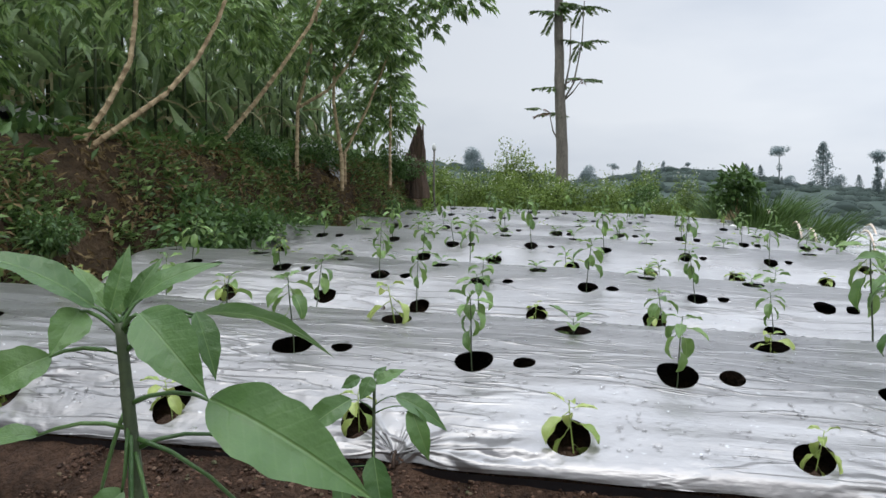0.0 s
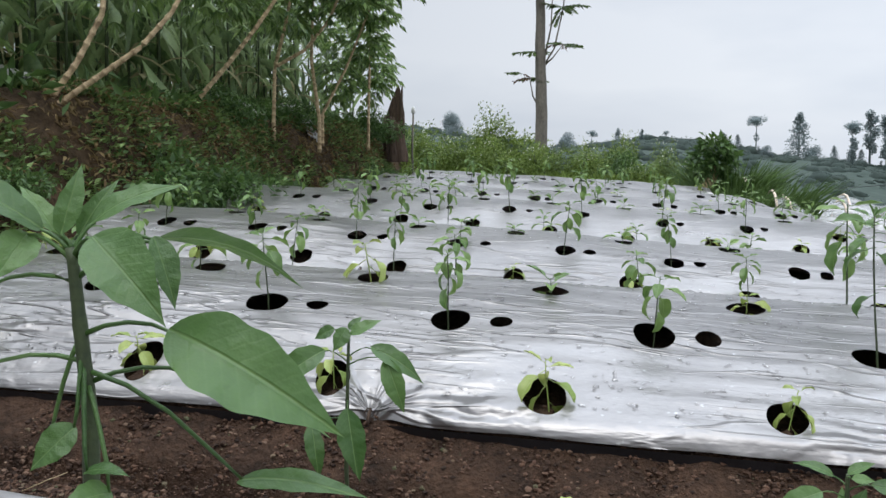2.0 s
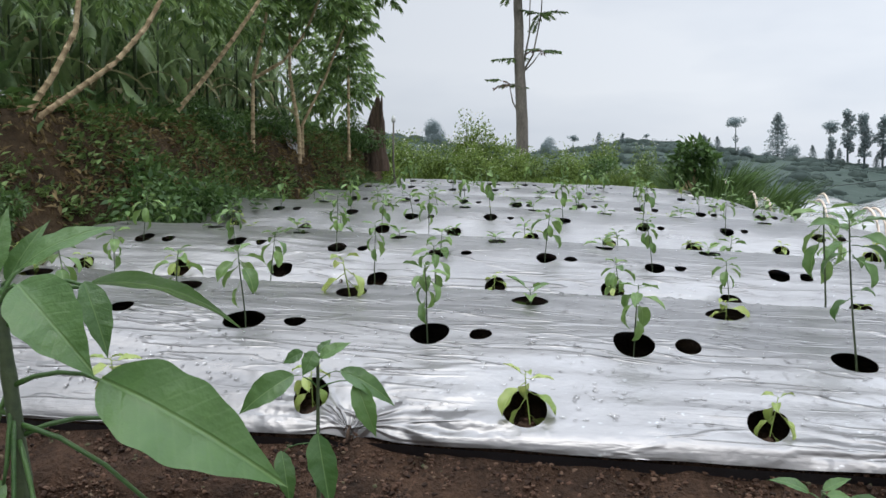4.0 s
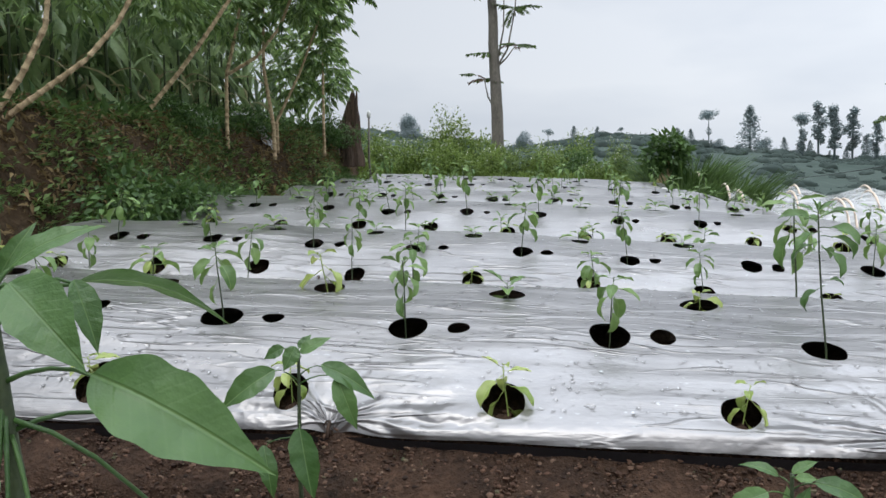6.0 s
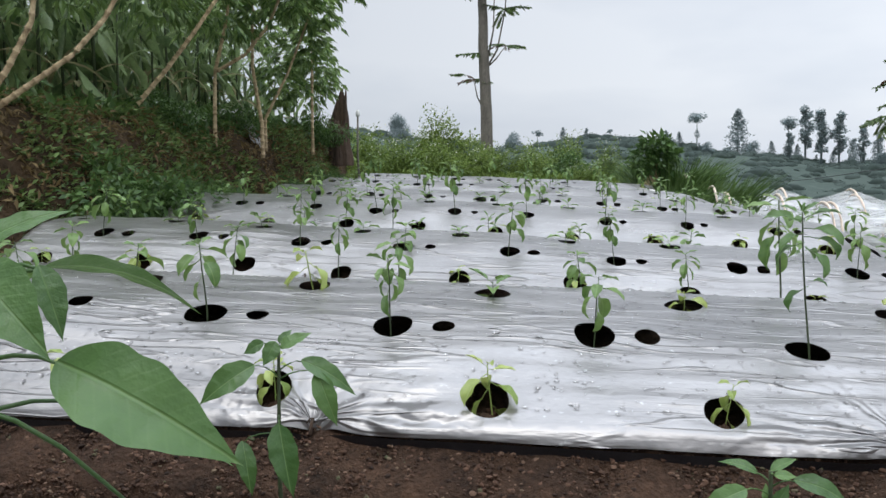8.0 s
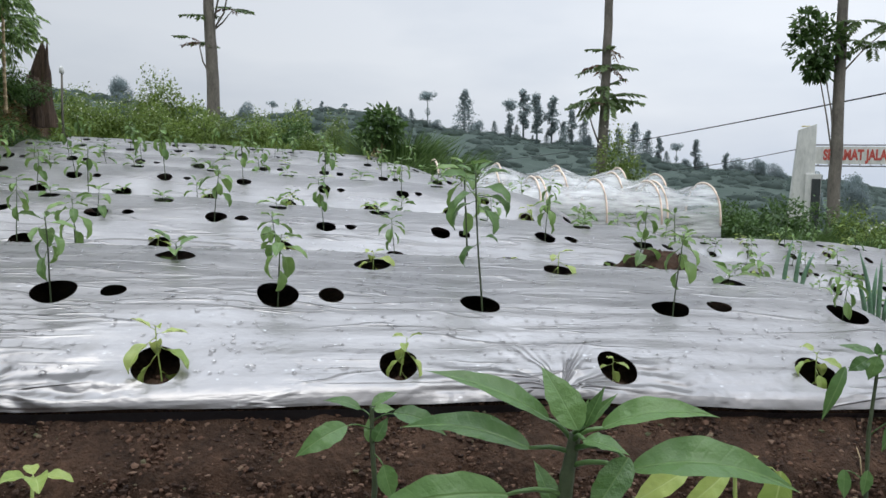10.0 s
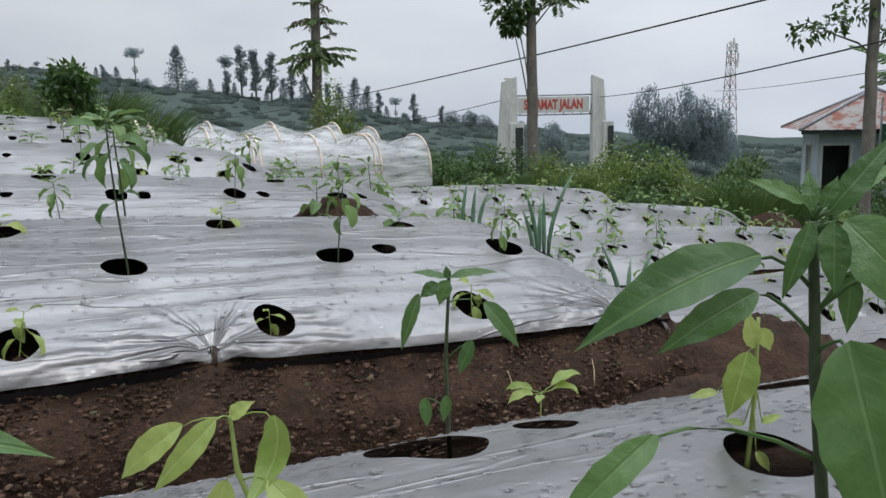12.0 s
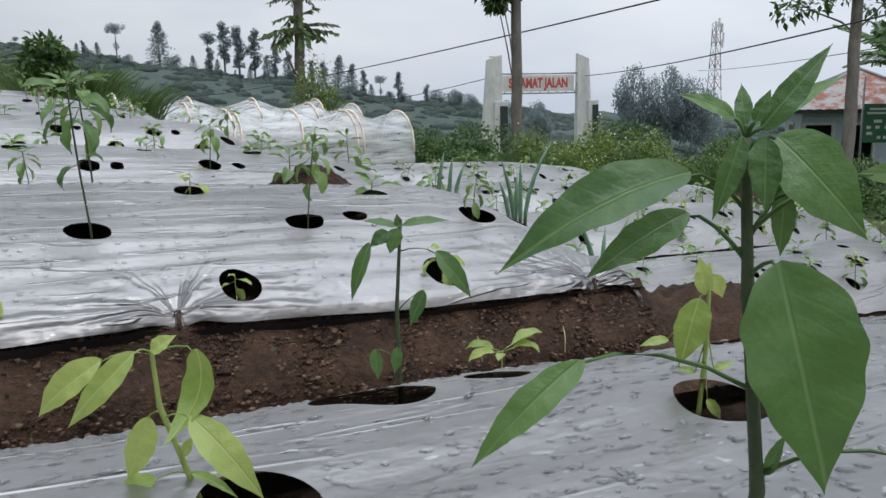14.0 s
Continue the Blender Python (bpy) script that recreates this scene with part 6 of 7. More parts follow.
for i in range(9):
    bm = bmesh.new()
    bmesh.ops.create_icosphere(bm, subdivisions=2, radius=0.07)
    for vv in bm.verts:
        vv.co *= 1 + 0.3 * noise.noise(vv.co * 20 + Vector((i, 0, 0)))
        vv.co.z *= 0.6
    rag = new("crumpled_plastic", bm_mesh("crumpled_plastic", bm, M_STONE, True))
    x, y = 1.42 + 0.07 * i + srng.uniform(-0.05, 0.05), 12.2 + srng.uniform(-0.25, 0.2)
    rag.location = (x, y, float(crest(x, 10.8)) - 0.03)
    rag.scale = (srng.uniform(0.6, 1.3),) * 3
    tagged(rag, "pale crumpled plastic scrap lying by the bush", "scrap", "scraps")

# ---- tall thin trees with feathery sprigs ----


def frond(length, pairs, leaf, mat, seed, droop=0.35):
    """A pinnate leaf along +x: rachis with drooping leaflets in pairs."""
    rr = random.Random(seed)
    pts, at, go = [], [], []
    for i in range(pairs + 1):
        t = i / pairs
        p = (length * t, 0.0, -droop * length * t * t)
        pts.append(p)
        if t > 0.12:
            for s in (-1, 1):
                at.append(p)
                go.append((0.45 + rr.uniform(-0.15, 0.25), s * 0.9, -0.5 + rr.uniform(-0.3, 0.3)))
    v1, f1 = tube(pts, [0.006 * (1 - 0.7 * i / pairs) for i in range(pairs + 1)], 4)
    v2, f2 = kites(np.array(at), np.array(go), np.full(len(at), leaf) * nrng.uniform(0.75, 1.15, len(at)), 0.42)
    vv, ff = joined([(v1, f1), ([tuple(q) for q in v2], [tuple(q) for q in f2.tolist()])])
    return mesh_of("frond", vv, ff, mat)


FRONDS = [frond(0.75, 15, 0.21, M_TOON, i, d) for i, d in enumerate((0.25, 0.45, 0.1))]
FRONDS_R = [frond(0.55, 9, 0.18, M_TOON_R, 5, 0.4)]


def tall_tree(label, base, trunk_pts, r0, r1, twigs, sprigs, crown=()):
    """Straight trunk, thin side shoots (polylines) and sprigs: (place, fronds, spread, reddish)."""
    root = new("tall_tree")
    root.location = base
    b = Vector(base)
    pts = [Vector(p) - b for p in trunk_pts]
    fine = [pts[i].lerp(pts[i + 1], k / 4) for i in range(len(pts) - 1) for k in range(4)] + [pts[-1]]
    fine = [q + Vector((srng.uniform(-1, 1), srng.uniform(-1, 1), 0)) * r0 * 0.08 for q in fine]
    v, f = tube(fine, [r0 + (r1 - r0) * i / (len(fine) - 1) for i in range(len(fine))], 12)
    part("trunk", mesh_of("trunk", v, f, M_BARK), root)
    for tw in twigs:
        p = [Vector(q) - b for q in tw]
        v, f = tube(p, [0.028 - 0.018 * i / (len(p) - 1) for i in range(len(p))], 6)
        part("branch", mesh_of("branch", v, f, M_BARK), root)
    for c, count, size, red in sprigs:
        a = srng.uniform(0, 360)
        for i in range(count):
            a += 137
            me = FRONDS_R[0] if red and i % 2 else FRONDS[i % 3]
            part("frond", me, root, "", Matrix.Translation(Vector(c) - b) @ pose(0, 0, 0, 0, 0, a) @ pose(0, 0, 0, 0, srng.uniform(-25, 15), 0) @ Matrix.Diagonal((size, size, size, 1)))
    for mat, clumps, per, leaf in crown:
        part("crown", crown_mesh("crown", mat, [(Vector(c) - b, r) for c, r in clumps], per, leaf), root)
    return tagged(root, label, "tree", "tall trees")


# topmost crown clumps are unseen, added to dim the film's sky reflections
tall_tree("tall grey-barked tree with sparse feathery side shoots", (-1.81, 21.0, float(land(-1.81, 21.0))),
          ((-1.80, 20.87, 0.57), (-1.82, 21.04, 2.56), (-1.88, 21.13, 3.98), (-1.91, 21.23, 5.39), (-1.94, 21.26, 8.89)), 0.165, 0.095,
          (((-1.85, 21.07, 2.65), (-2.07, 21.26, 3.04), (-2.17, 21.39, 3.50)), ((-1.81, 21.13, 3.75), (-1.55, 21.26, 4.21), (-1.35, 21.39, 5.25), (-1.29, 21.39, 6.29)), ((-1.81, 21.13, 3.75), (-1.59, 21.39, 4.01), (-1.35, 21.46, 4.34)), ((-1.81, 21.13, 3.82), (-1.64, 21.26, 4.73), (-1.61, 21.26, 5.77))),
          (((-2.17, 21.39, 3.50), 5, 0.66, 1), ((-2.40, 21.39, 3.62), 3, 0.53, 1), ((-2.07, 21.26, 4.15), 3, 0.66, 0), ((-1.33, 21.46, 4.34), 5, 0.66, 1), ((-1.35, 21.39, 5.25), 5, 0.79, 0), ((-1.29, 21.39, 6.16), 5, 0.79, 0), ((-1.94, 21.26, 6.03), 6, 0.92, 0)),
          ((M_TOON, [((-1.9, 21.2, 9.3), (2.2, 2.2, 1.5)), ((-0.9, 21.5, 8.4), (1.3, 1.3, 0.9))], 420, 0.26),))
tall_tree("tall dark-barked tree with tiers of feathery fronds", (7.7, 20.15, float(land(7.7, 20.15))),
          ((7.66, 20.1, -0.8), (7.7, 20.15, 0.49), (7.82, 20.33, 2.53), (7.91, 20.53, 4.56), (8.0, 20.6, 8.5)), 0.15, 0.09,
          (((7.72, 20.2, 0.95), (7.45, 20.2, 1.6), (7.3, 20.2, 2.1)),),
          (((7.85, 20.3, 2.3), 8, 1.15, 0), ((7.87, 20.4, 3.1), 7, 0.95, 1), ((7.88, 20.4, 3.5), 4, 0.7, 1), ((7.3, 20.2, 2.15), 5, 0.7, 1), ((7.82, 20.3, 2.6), 4, 0.8, 0)),
          ((M_BUSH_D, [((8.0, 20.6, 8.6), (2.2, 2.2, 1.5)), ((9.3, 20.2, 8.0), (1.5, 1.5, 1.0)), ((6.8, 20.8, 7.8), (1.5, 1.5, 1.0))], 500, 0.3),))
tall_tree("tall brown-barked tree with a dense leafy clump and fronds", (14.6, 20.8, float(land(14.6, 20.8))),
          ((14.55, 20.75, -1.9), (14.6, 20.8, -1.26), (14.78, 21.11, 1.67), (14.97, 21.46, 4.92), (15.1, 21.6, 9.0)), 0.19, 0.12,
          (((14.66, 20.9, 0.3), (14.5, 21.2, 2.0), (14.3, 21.4, 3.3), (14.2, 21.5, 4.0)), ((14.66, 20.9, 0.5), (14.62, 21.2, 2.2), (14.5, 21.4, 3.2), (14.5, 21.5, 4.2)), ((14.9, 21.2, 3.2), (15.5, 21.1, 3.9), (16.1, 21.0, 4.4))),
          (((15.6, 21.0, 4.0), 5, 1.1, 0), ((16.2, 20.9, 4.5), 6, 1.1, 0), ((15.3, 21.2, 4.6), 4, 1.0, 0)),
          ((M_BUSH_D, [((14.2, 21.5, 3.95), (0.62, 0.6, 0.62)), ((14.6, 21.4, 4.1), (0.5, 0.5, 0.6)), ((14.0, 21.5, 4.5), (0.4, 0.4, 0.45)), ((14.3, 21.4, 3.3), (0.3, 0.3, 0.3))], 240, 0.22),
           (M_BUSH_D, [((15.1, 21.6, 9.4), (2.6, 2.6, 1.7)), ((16.6, 21.0, 8.2), (1.7, 1.7, 1.1)), ((13.6, 22.0, 8.0), (1.7, 1.7, 1.1))], 500, 0.32)))
tall_tree("straight grey tree beside a hut, with broad dark leaves overhead", (16.54, 11.39, float(land(16.54, 11.39))),
          ((16.5, 11.37, -1.7), (16.54, 11.39, -1.33), (16.88, 11.59, 0.47), (17.16, 11.82, 2.28), (17.3, 11.9, 5.0)), 0.15, 0.10,
          (((17.05, 11.7, 1.7), (16.87, 11.95, 1.98), (16.48, 12.25, 2.18), (16.0, 12.6, 2.5)), ((17.1, 11.75, 1.8), (17.4, 11.6, 2.1), (17.9, 11.5, 2.6))),
          (),
          ((M_BUSH_D, [((16.0, 12.55, 2.25), (0.35, 0.3, 0.22)), ((16.4, 12.2, 2.35), (0.35, 0.3, 0.2)), ((16.8, 12.0, 2.6), (0.4, 0.4, 0.25)), ((17.6, 11.6, 2.35), (0.4, 0.4, 0.25)), ((17.1, 11.8, 3.0), (0.7, 0.7, 0.4))], 60, 0.17),
           (M_BUSH_D, [((17.3, 11.9, 5.4), (2.0, 2.0, 1.4)), ((18.3, 11.2, 4.6), (1.3, 1.3, 0.8)), ((16.4, 12.8, 4.7), (1.3, 1.3, 0.8))], 420, 0.22)))
tall_tree("dark tree trunk behind a banana plant", (23.9, 13.9, float(land(23.9, 13.9))),
          ((23.8, 13.85, -2.6), (23.86, 13.89, -1.23), (24.35, 14.32, 1.98), (24.6, 14.55, 4.5)), 0.2, 0.15, (), (),
          ((M_BUSH_D, [((23.6, 14.9, 2.1), (0.7, 0.7, 0.4)), ((24.4, 14.2, 2.5), (0.9, 0.9, 0.5)), ((25.2, 13.6, 2.0), (0.8, 0.8, 0.5)), ((24.2, 14.4, 3.2), (1.2, 1.2, 0.7)), ((24.6, 14.5, 5.0), (2.4, 2.4, 1.6))], 200, 0.28),))

# ---- low plastic tunnels ----
M_HOOP = M_BAMBOO


def tunnel(y, x0, x1, r, h, hoops, seed):
    """A low tunnel along x: hoops under a sagging sheet, open at the end."""
    root = new("plastic_tunnel")
    xs = np.linspace(x0, x1, int((x1 - x0) * 9))
    ts = np.linspace(0, math.pi, 19)
    X, T = np.meshgrid(xs, ts)
    gap = np.min(np.abs(xs[None, :] - np.array(hoops)[:, None]), 0)
    sag = 1 - 0.24 * np.clip(gap / 0.5, 0, 1.0) ** 1.1
    lump = 1 + 0.02 * wave2(X * 3, T * 4, 1.5, seed)
    zb = np.array([float(crest(x, y)) for x in xs]) - 0.05 - 0.20 * (1 - smoothstep(2.2, 4.0, xs))
    Y = y - np.cos(T) * r * (1.02 - 0.0 * X)
    Z = zb[None, :] + (np.clip(np.sin(T), 0, 1) ** 0.75) * h * sag[None, :] * lump
    X, Y, Z = np.vstack([X[:1], X, X[-1:]]), np.vstack([Y[:1] - 0.03, Y, Y[-1:] + 0.03]), np.vstack([Z[:1] - 0.42, Z, Z[-1:] - 0.42])
    part("sheet", grid_mesh("sheet", X, Y, Z, M_SHEET), root)
    for hx in hoops:
        z = float(crest(hx, y)) - 0.05 - 0.20 * (1 - float(smoothstep(2.2, 4.0, hx)))
        pts = [(hx, y - math.cos(t) * (r + 0.012), z - 0.05 + (max(0, math.sin(t)) ** 0.75) * (h + 0.012) + 0.05) for t in np.linspace(0, math.pi, 17)]
        v, f = tube(pts, [0.019] * 17, 7)
        part("hoop", mesh_of("hoop", v, f, M_HOOP), root)
    return tagged(root, "low seedling tunnel of clear plastic on bamboo hoops", "plastic tunnel", "plastic tunnels")


tunnel(13.1, 2.4, 6.95, 0.62, 0.66, (2.42, 2.62, 4.0, 4.1, 5.05, 5.95, 6.05, 6.94), 1.0)
tunnel(14.6, 2.2, 6.75, 0.62, 0.70, (2.22, 3.7, 4.9, 5.9, 6.74), 2.0)
tunnel(16.1, 3.0, 6.6, 0.62, 0.72, (3.05, 4.1, 5.3, 6.58), 3.0)

# seedlings raised under the tunnels
n = 2600
sx_, sy_ = nrng.uniform(2.3, 6.9, n), np.repeat((13.1, 14.6), n // 2) + nrng.uniform(-0.45, 0.45, n)
at = np.stack([sx_, sy_, crest(sx_, sy_) - 0.06], -1)
nursery = new("tunnel_seedlings", kite_mesh("tunnel_seedlings", M_GRASS, np.repeat(at, 2, 0), np.stack([nrng.normal(size=2 * n) * 0.6, nrng.normal(size=2 * n) * 0.6, np.ones(2 * n)], -1), nrng.uniform(0.06, 0.22, 2 * n), 0.4))
tagged(nursery, "young green seedlings growing under the plastic tunnels", "seedlings", kind="stuff")

# sheets of old plastic thrown on the bank
def old_sheet(x, y, w, d, h, seed, dz=0.0):
    U, V = np.meshgrid(np.linspace(-1, 1, 22), np.linspace(-1, 1, 18))
    rim = 1 + 0.15 * wave2(U * 2, V * 2, 1.7, seed)
    X, Y = x + U * rim * w / 2, y + V * rim * d / 2
    Z = land(X, Y) + dz + h * np.clip(1 - U ** 2, 0, 1) * (0.5 + 0.5 * wave2(U, V, 2.6, seed)) + 0.25 * h * wave2(U, V, 8.0, seed) + 0.03
    ob = new("old_plastic", grid_mesh("old_plastic", X, Y, Z, M_MULCH))
    tagged(ob, "crumpled old silver plastic film lying on the bank", "plastic film", "old plastic")


old_sheet(-4.1, 5.25, 0.5, 0.5, 0.14, 1.0, 0.05)
old_sheet(-4.0, 8.7, 0.6, 0.5, 0.14, 2.0, 0.05)
old_sheet(-3.75, 10.0, 0.5, 0.4, 0.12, 3.0, 0.05)

# ---- roadside: gate, hut, notice board, banana, mast, cables ----
gate = new("road_gate")
GATE = Matrix.Translation((27.5, 37.75, -2.9)) @ pose(0, 0, 0, 0, 0, -27)
gate.matrix_basis = GATE


def tapered(w0, d0, w1, d1, h, slant=0.0, x=0.0, skew=0.0):
    bm = bmesh.new()
    lo = [bm.verts.new((x + sx * w0 / 2, sy * d0 / 2, 0)) for sx, sy in ((-1, -1), (1, -1), (1, 1), (-1, 1))]
    hi = [bm.verts.new((x + skew + sx * w1 / 2, sy * d1 / 2, h + slant * sx)) for sx, sy in ((-1, -1), (1, -1), (1, 1), (-1, 1))]
    bm.faces.new(lo[::-1])
    bm.faces.new(hi)
    for i in range(4):
        bm.faces.new((lo[i], lo[(i + 1) % 4], hi[(i + 1) % 4], hi[i]))
    bmesh.ops.bevel(bm, geom=bm.edges[:], offset=0.03, segments=2, affect="EDGES", profile=0.6)
    return bm


for x, flip in ((-2.68, 1), (2.45, -1)):
    p = part("pillar", bm_mesh("pillar", tapered(1.25, 0.9, 0.8, 0.7, 5.5, 0.14 * flip, 0, 0.18 * flip), M_WHITE), gate, "weathered white concrete pillar", Matrix.Translation((x, 0, 0)) @ Matrix.Diagonal((1.0 if flip > 0 else 0.75, 1, 1, 1)))
    part("pillar_block", bm_mesh("pillar_block", box_bm(0.75, 0.95, 3.15, 0.03, (0, 0, 1.57)), M_WHITE), p, "", Matrix.Translation((0.52, -0.1, 0)))
    part("dark_panel", bm_mesh("dark_panel", box_bm(0.42, 0.1, 2.9, 0.01, (0, 0, 1.45)), M_DARK), p, "dark recessed panel", Matrix.Translation((0.66, -0.58, 0)))
    if flip > 0:
        part("stained_cap", bm_mesh("stained_cap", box_bm(0.36, 0.5, 0.06, 0.01), M_OCHRE), p, "ochre-stained pillar cap", Matrix.Translation((0.1, 0, 5.53)))
truss = []
for z in (3.55, 4.6):
    for y in (-0.15, 0.15):
        truss.append(tube([(-2.62, y, z), (2.4, y, z)], [0.035, 0.035], 6))
for i in range(10):
    x = -2.4 + i * 0.475
    truss.append(tube([(x, -0.15, 3.55), (x + 0.24, -0.15, 4.6), (x + 0.475, -0.15, 3.55)], [0.02] * 3, 5))
v, f = joined(truss)
part("truss", mesh_of("truss", v, f, M_STEEL), gate, "grey steel lattice beam")
banner = part("banner", bm_mesh("banner", box_bm(3.9, 0.04, 0.86, 0.005), M_WHITE), gate, "white banner with faded red letters", Matrix.Translation((-0.12, -0.22, 4.08)))
fnt = bpy.data.curves.new("banner_text", "FONT")
fnt.body, fnt.size, fnt.align_x, fnt.align_y, fnt.extrude = "SELAMAT JALAN", 0.5, "CENTER", "CENTER", 0.006
fnt.offset = 0.022
tmp = new("banner_text", fnt)
me = bpy.data.meshes.new_from_object(tmp.evaluated_get(bpy.context.evaluated_depsgraph_get()))
bpy.data.objects.remove(tmp)
me.materials.clear()
me.materials.append(M_RED)
part("letters", me, banner, "faded red letters", Matrix.Translation((0, -0.03, 0)) @ pose(0, 0, 0, 90, 0, 0) @ Matrix.Diagonal((0.88, 1.4, 1, 1)))
tagged(gate, "white road gate with two pillars and a red-lettered banner", "road gate")

hut = new("roadside_hut")
HUT = Matrix.Translation((26.35, 18.1, -2.45)) @ pose(0, 0, 0, 0, 0, -44)
hut.matrix_basis = HUT


def wall_with_openings(w, h, holes, t=0.16):
    """Upright wall along x, from its middle, with openings (x0, x1, z0, z1) right through."""
    cx = sorted({-w / 2, w / 2, *[q for o in holes for q in o[:2]]})
    cz = sorted({0.0, h, *[q for o in holes for q in o[2:]]})
    bm = bmesh.new()
    for i in range(len(cx) - 1):
        for j in range(len(cz) - 1):
            mx, mz = (cx[i] + cx[i + 1]) / 2, (cz[j] + cz[j + 1]) / 2
            if any(o[0] < mx < o[1] and o[2] < mz < o[3] for o in holes):
                continue
            bmesh.ops.create_cube(bm, size=1.0, matrix=Matrix.Translation((mx, 0, mz)) @ Matrix.Diagonal((cx[i + 1] - cx[i], t, cz[j + 1] - cz[j], 1)))
    bmesh.ops.remove_doubles(bm, verts=bm.verts[:], dist=0.001)
    return bm


W = 3.8
for turn, holes in ((0, ((-1.8, -0.95, 0.0, 1.95), (-0.35, 0.25, 0.75, 1.95))), (90, ()), (180, ()), (270, ((-0.6, 0.4, 0.8, 1.9),))):
    wl_ = part("wall", bm_mesh("wall", wall_with_openings(W if turn % 180 == 0 else W - 0.34, 2.45, holes), M_WALL), hut, "", pose(0, 0, 0, 0, 0, turn) @ Matrix.Translation((0, -W / 2 + 0.08, 0)))
    for o in holes:
        part("window_frame" if o[2] > 0 else "door_frame", bm_mesh("opening_frame", wall_with_openings(o[1] - o[0] + 0.1, o[3] - o[2] + 0.1, ((-(o[1] - o[0]) / 2 + 0.03, (o[1] - o[0]) / 2 - 0.03, 0.08, o[3] - o[2] + 0.02),), 0.2), M_WHITE), wl_, "white frame", Matrix.Translation(((o[0] + o[1]) / 2, -0.02, o[2] - 0.05)))
# unseen dark sheet, added so the door and window openings look shaded
part("back_room", bm_mesh("back_room", box_bm(W - 0.5, 0.08, 2.3, 0, (0, 0.4, 1.2)), M_DARK), hut, "dark sheet added behind the openings for their shade")


def hip_roof(w, h, ribs):
    bm = bmesh.new()
    apex = bm.verts.new((0, 0, h))
    for s in range(4):
        c, sn_ = math.cos(s * math.pi / 2), math.sin(s * math.pi / 2)
        row = []
        for i in range(ribs + 1):
            x, y = -w / 2 + w * i / ribs, -w / 2
            row.append(bm.verts.new((c * x - sn_ * y, sn_ * x + c * y, 0.02 * (i % 2))))
        for i in range(ribs):
            bm.faces.new((row[i], row[i + 1], apex))
    return bm


roof = part("roof", bm_mesh("roof", hip_roof(5.1, 1.28, 34), M_RUST), hut, "grey corrugated roof streaked with red rust", Matrix.Translation((0, 0, 2.42)))
part("fascia", bm_mesh("fascia", wall_with_openings(5.0, 0.14, (), 0.06), M_DARK), roof, "", Matrix.Translation((0, -2.47, -0.12)))
part("ridge_cap", mesh_of("ridge_cap", *joined([tube([(0, 0, 1.30), (sx * 2.55, sy * 2.55, 0.03)], [0.06, 0.06], 6) for sx in (-1, 1) for sy in (-1, 1)]), M_STEEL), roof)
tagged(hut, "small pale blue roadside hut with a rusty hipped roof", "hut")

board = new("notice_board")
board.matrix_basis = Matrix.Translation((24.1, 15.75, float(land(24.1, 15.75)))) @ pose(0, 0, 0, 0, 0, -40)
zb = 0.12 - float(land(24.1, 15.75))
for x in (-0.42, 0.42):
    part("post", mesh_of("post", *tube([(x, 0.05, -0.2), (x, 0.05, zb + (0.8 if x < 0 else 0.05))], [0.035, 0.03], 8), M_STEEL), board)
panel = part("panel", bm_mesh("panel", box_bm(0.8, 0.05, 1.15, 0.01), M_BOARD), board, "green painted board", Matrix.Translation((0, 0, zb - 0.55)))
for i, (w, z, x) in enumerate(((0.5, 0.42, 0.0), (0.62, 0.3, 0.0), (0.22, 0.06, 0.0), (0.12, -0.12, -0.25), (0.12, -0.12, 0.0), (0.12, -0.12, 0.25), (0.16, -0.3, -0.22), (0.1, -0.42, 0.05), (0.1, -0.42, 0.22))):
    part("bar", bm_mesh("bar", box_bm(w, 0.008, 0.06 if i < 2 else 0.09), M_WHITE), panel, "", Matrix.Translation((x, -0.032, z)))
tagged(board, "green notice board with white lettering on two posts", "notice board")

banana = new("banana_plant")
banana.location = (23.0, 14.3, float(land(23.0, 14.3)))
bz = -float(land(23.0, 14.3))
v, f = tube([(0, 0, -0.1), (0.1, 0.1, bz - 0.3), (0.25, 0.3, bz + 1.2)], [0.16, 0.13, 0.08], 10)
part("trunk", mesh_of("trunk", v, f, M_CASSAVA_D), banana)


def banana_leaf(seed):
    """Long torn blade along +x, its half-blades split into hanging strips."""
    rr = random.Random(seed)
    verts, faces = [], []
    n = 22
    for i in range(n):
        t0, t1 = i / n, (i + 0.97) / n
        for s in (-1, 1):
            w0 = 0.3 * math.sin(math.pi * min(1, t0 * 0.9 + 0.08)) * rr.uniform(0.8, 1.05)
            drop = rr.uniform(0.1, 0.5) * w0
            z0, z1 = -0.55 * t0 * t0, -0.55 * t1 * t1
            o = len(verts)
            verts += [(t0, 0, z0), (t1, 0, z1), (t1 + 0.02, s * w0 * 0.6, z1 + 0.02), (t0 + 0.02, s * w0 * 0.6, z0 + 0.02), (t1 + 0.03, s * w0, z1 - drop), (t0 + 0.04, s * w0, z0 - drop)]
            faces += [(o, o + 1, o + 2, o + 3), (o + 3, o + 2, o + 4, o + 5)]
    v2, f2 = tube([(-0.1, 0, 0.0), (0.5, 0, -0.14), (1, 0, -0.55)], [0.02, 0.014, 0.004], 5)
    vv, ff = joined([(verts, faces), (v2, f2)])
    return mesh_of("leaf", vv, ff, M_BANANA)


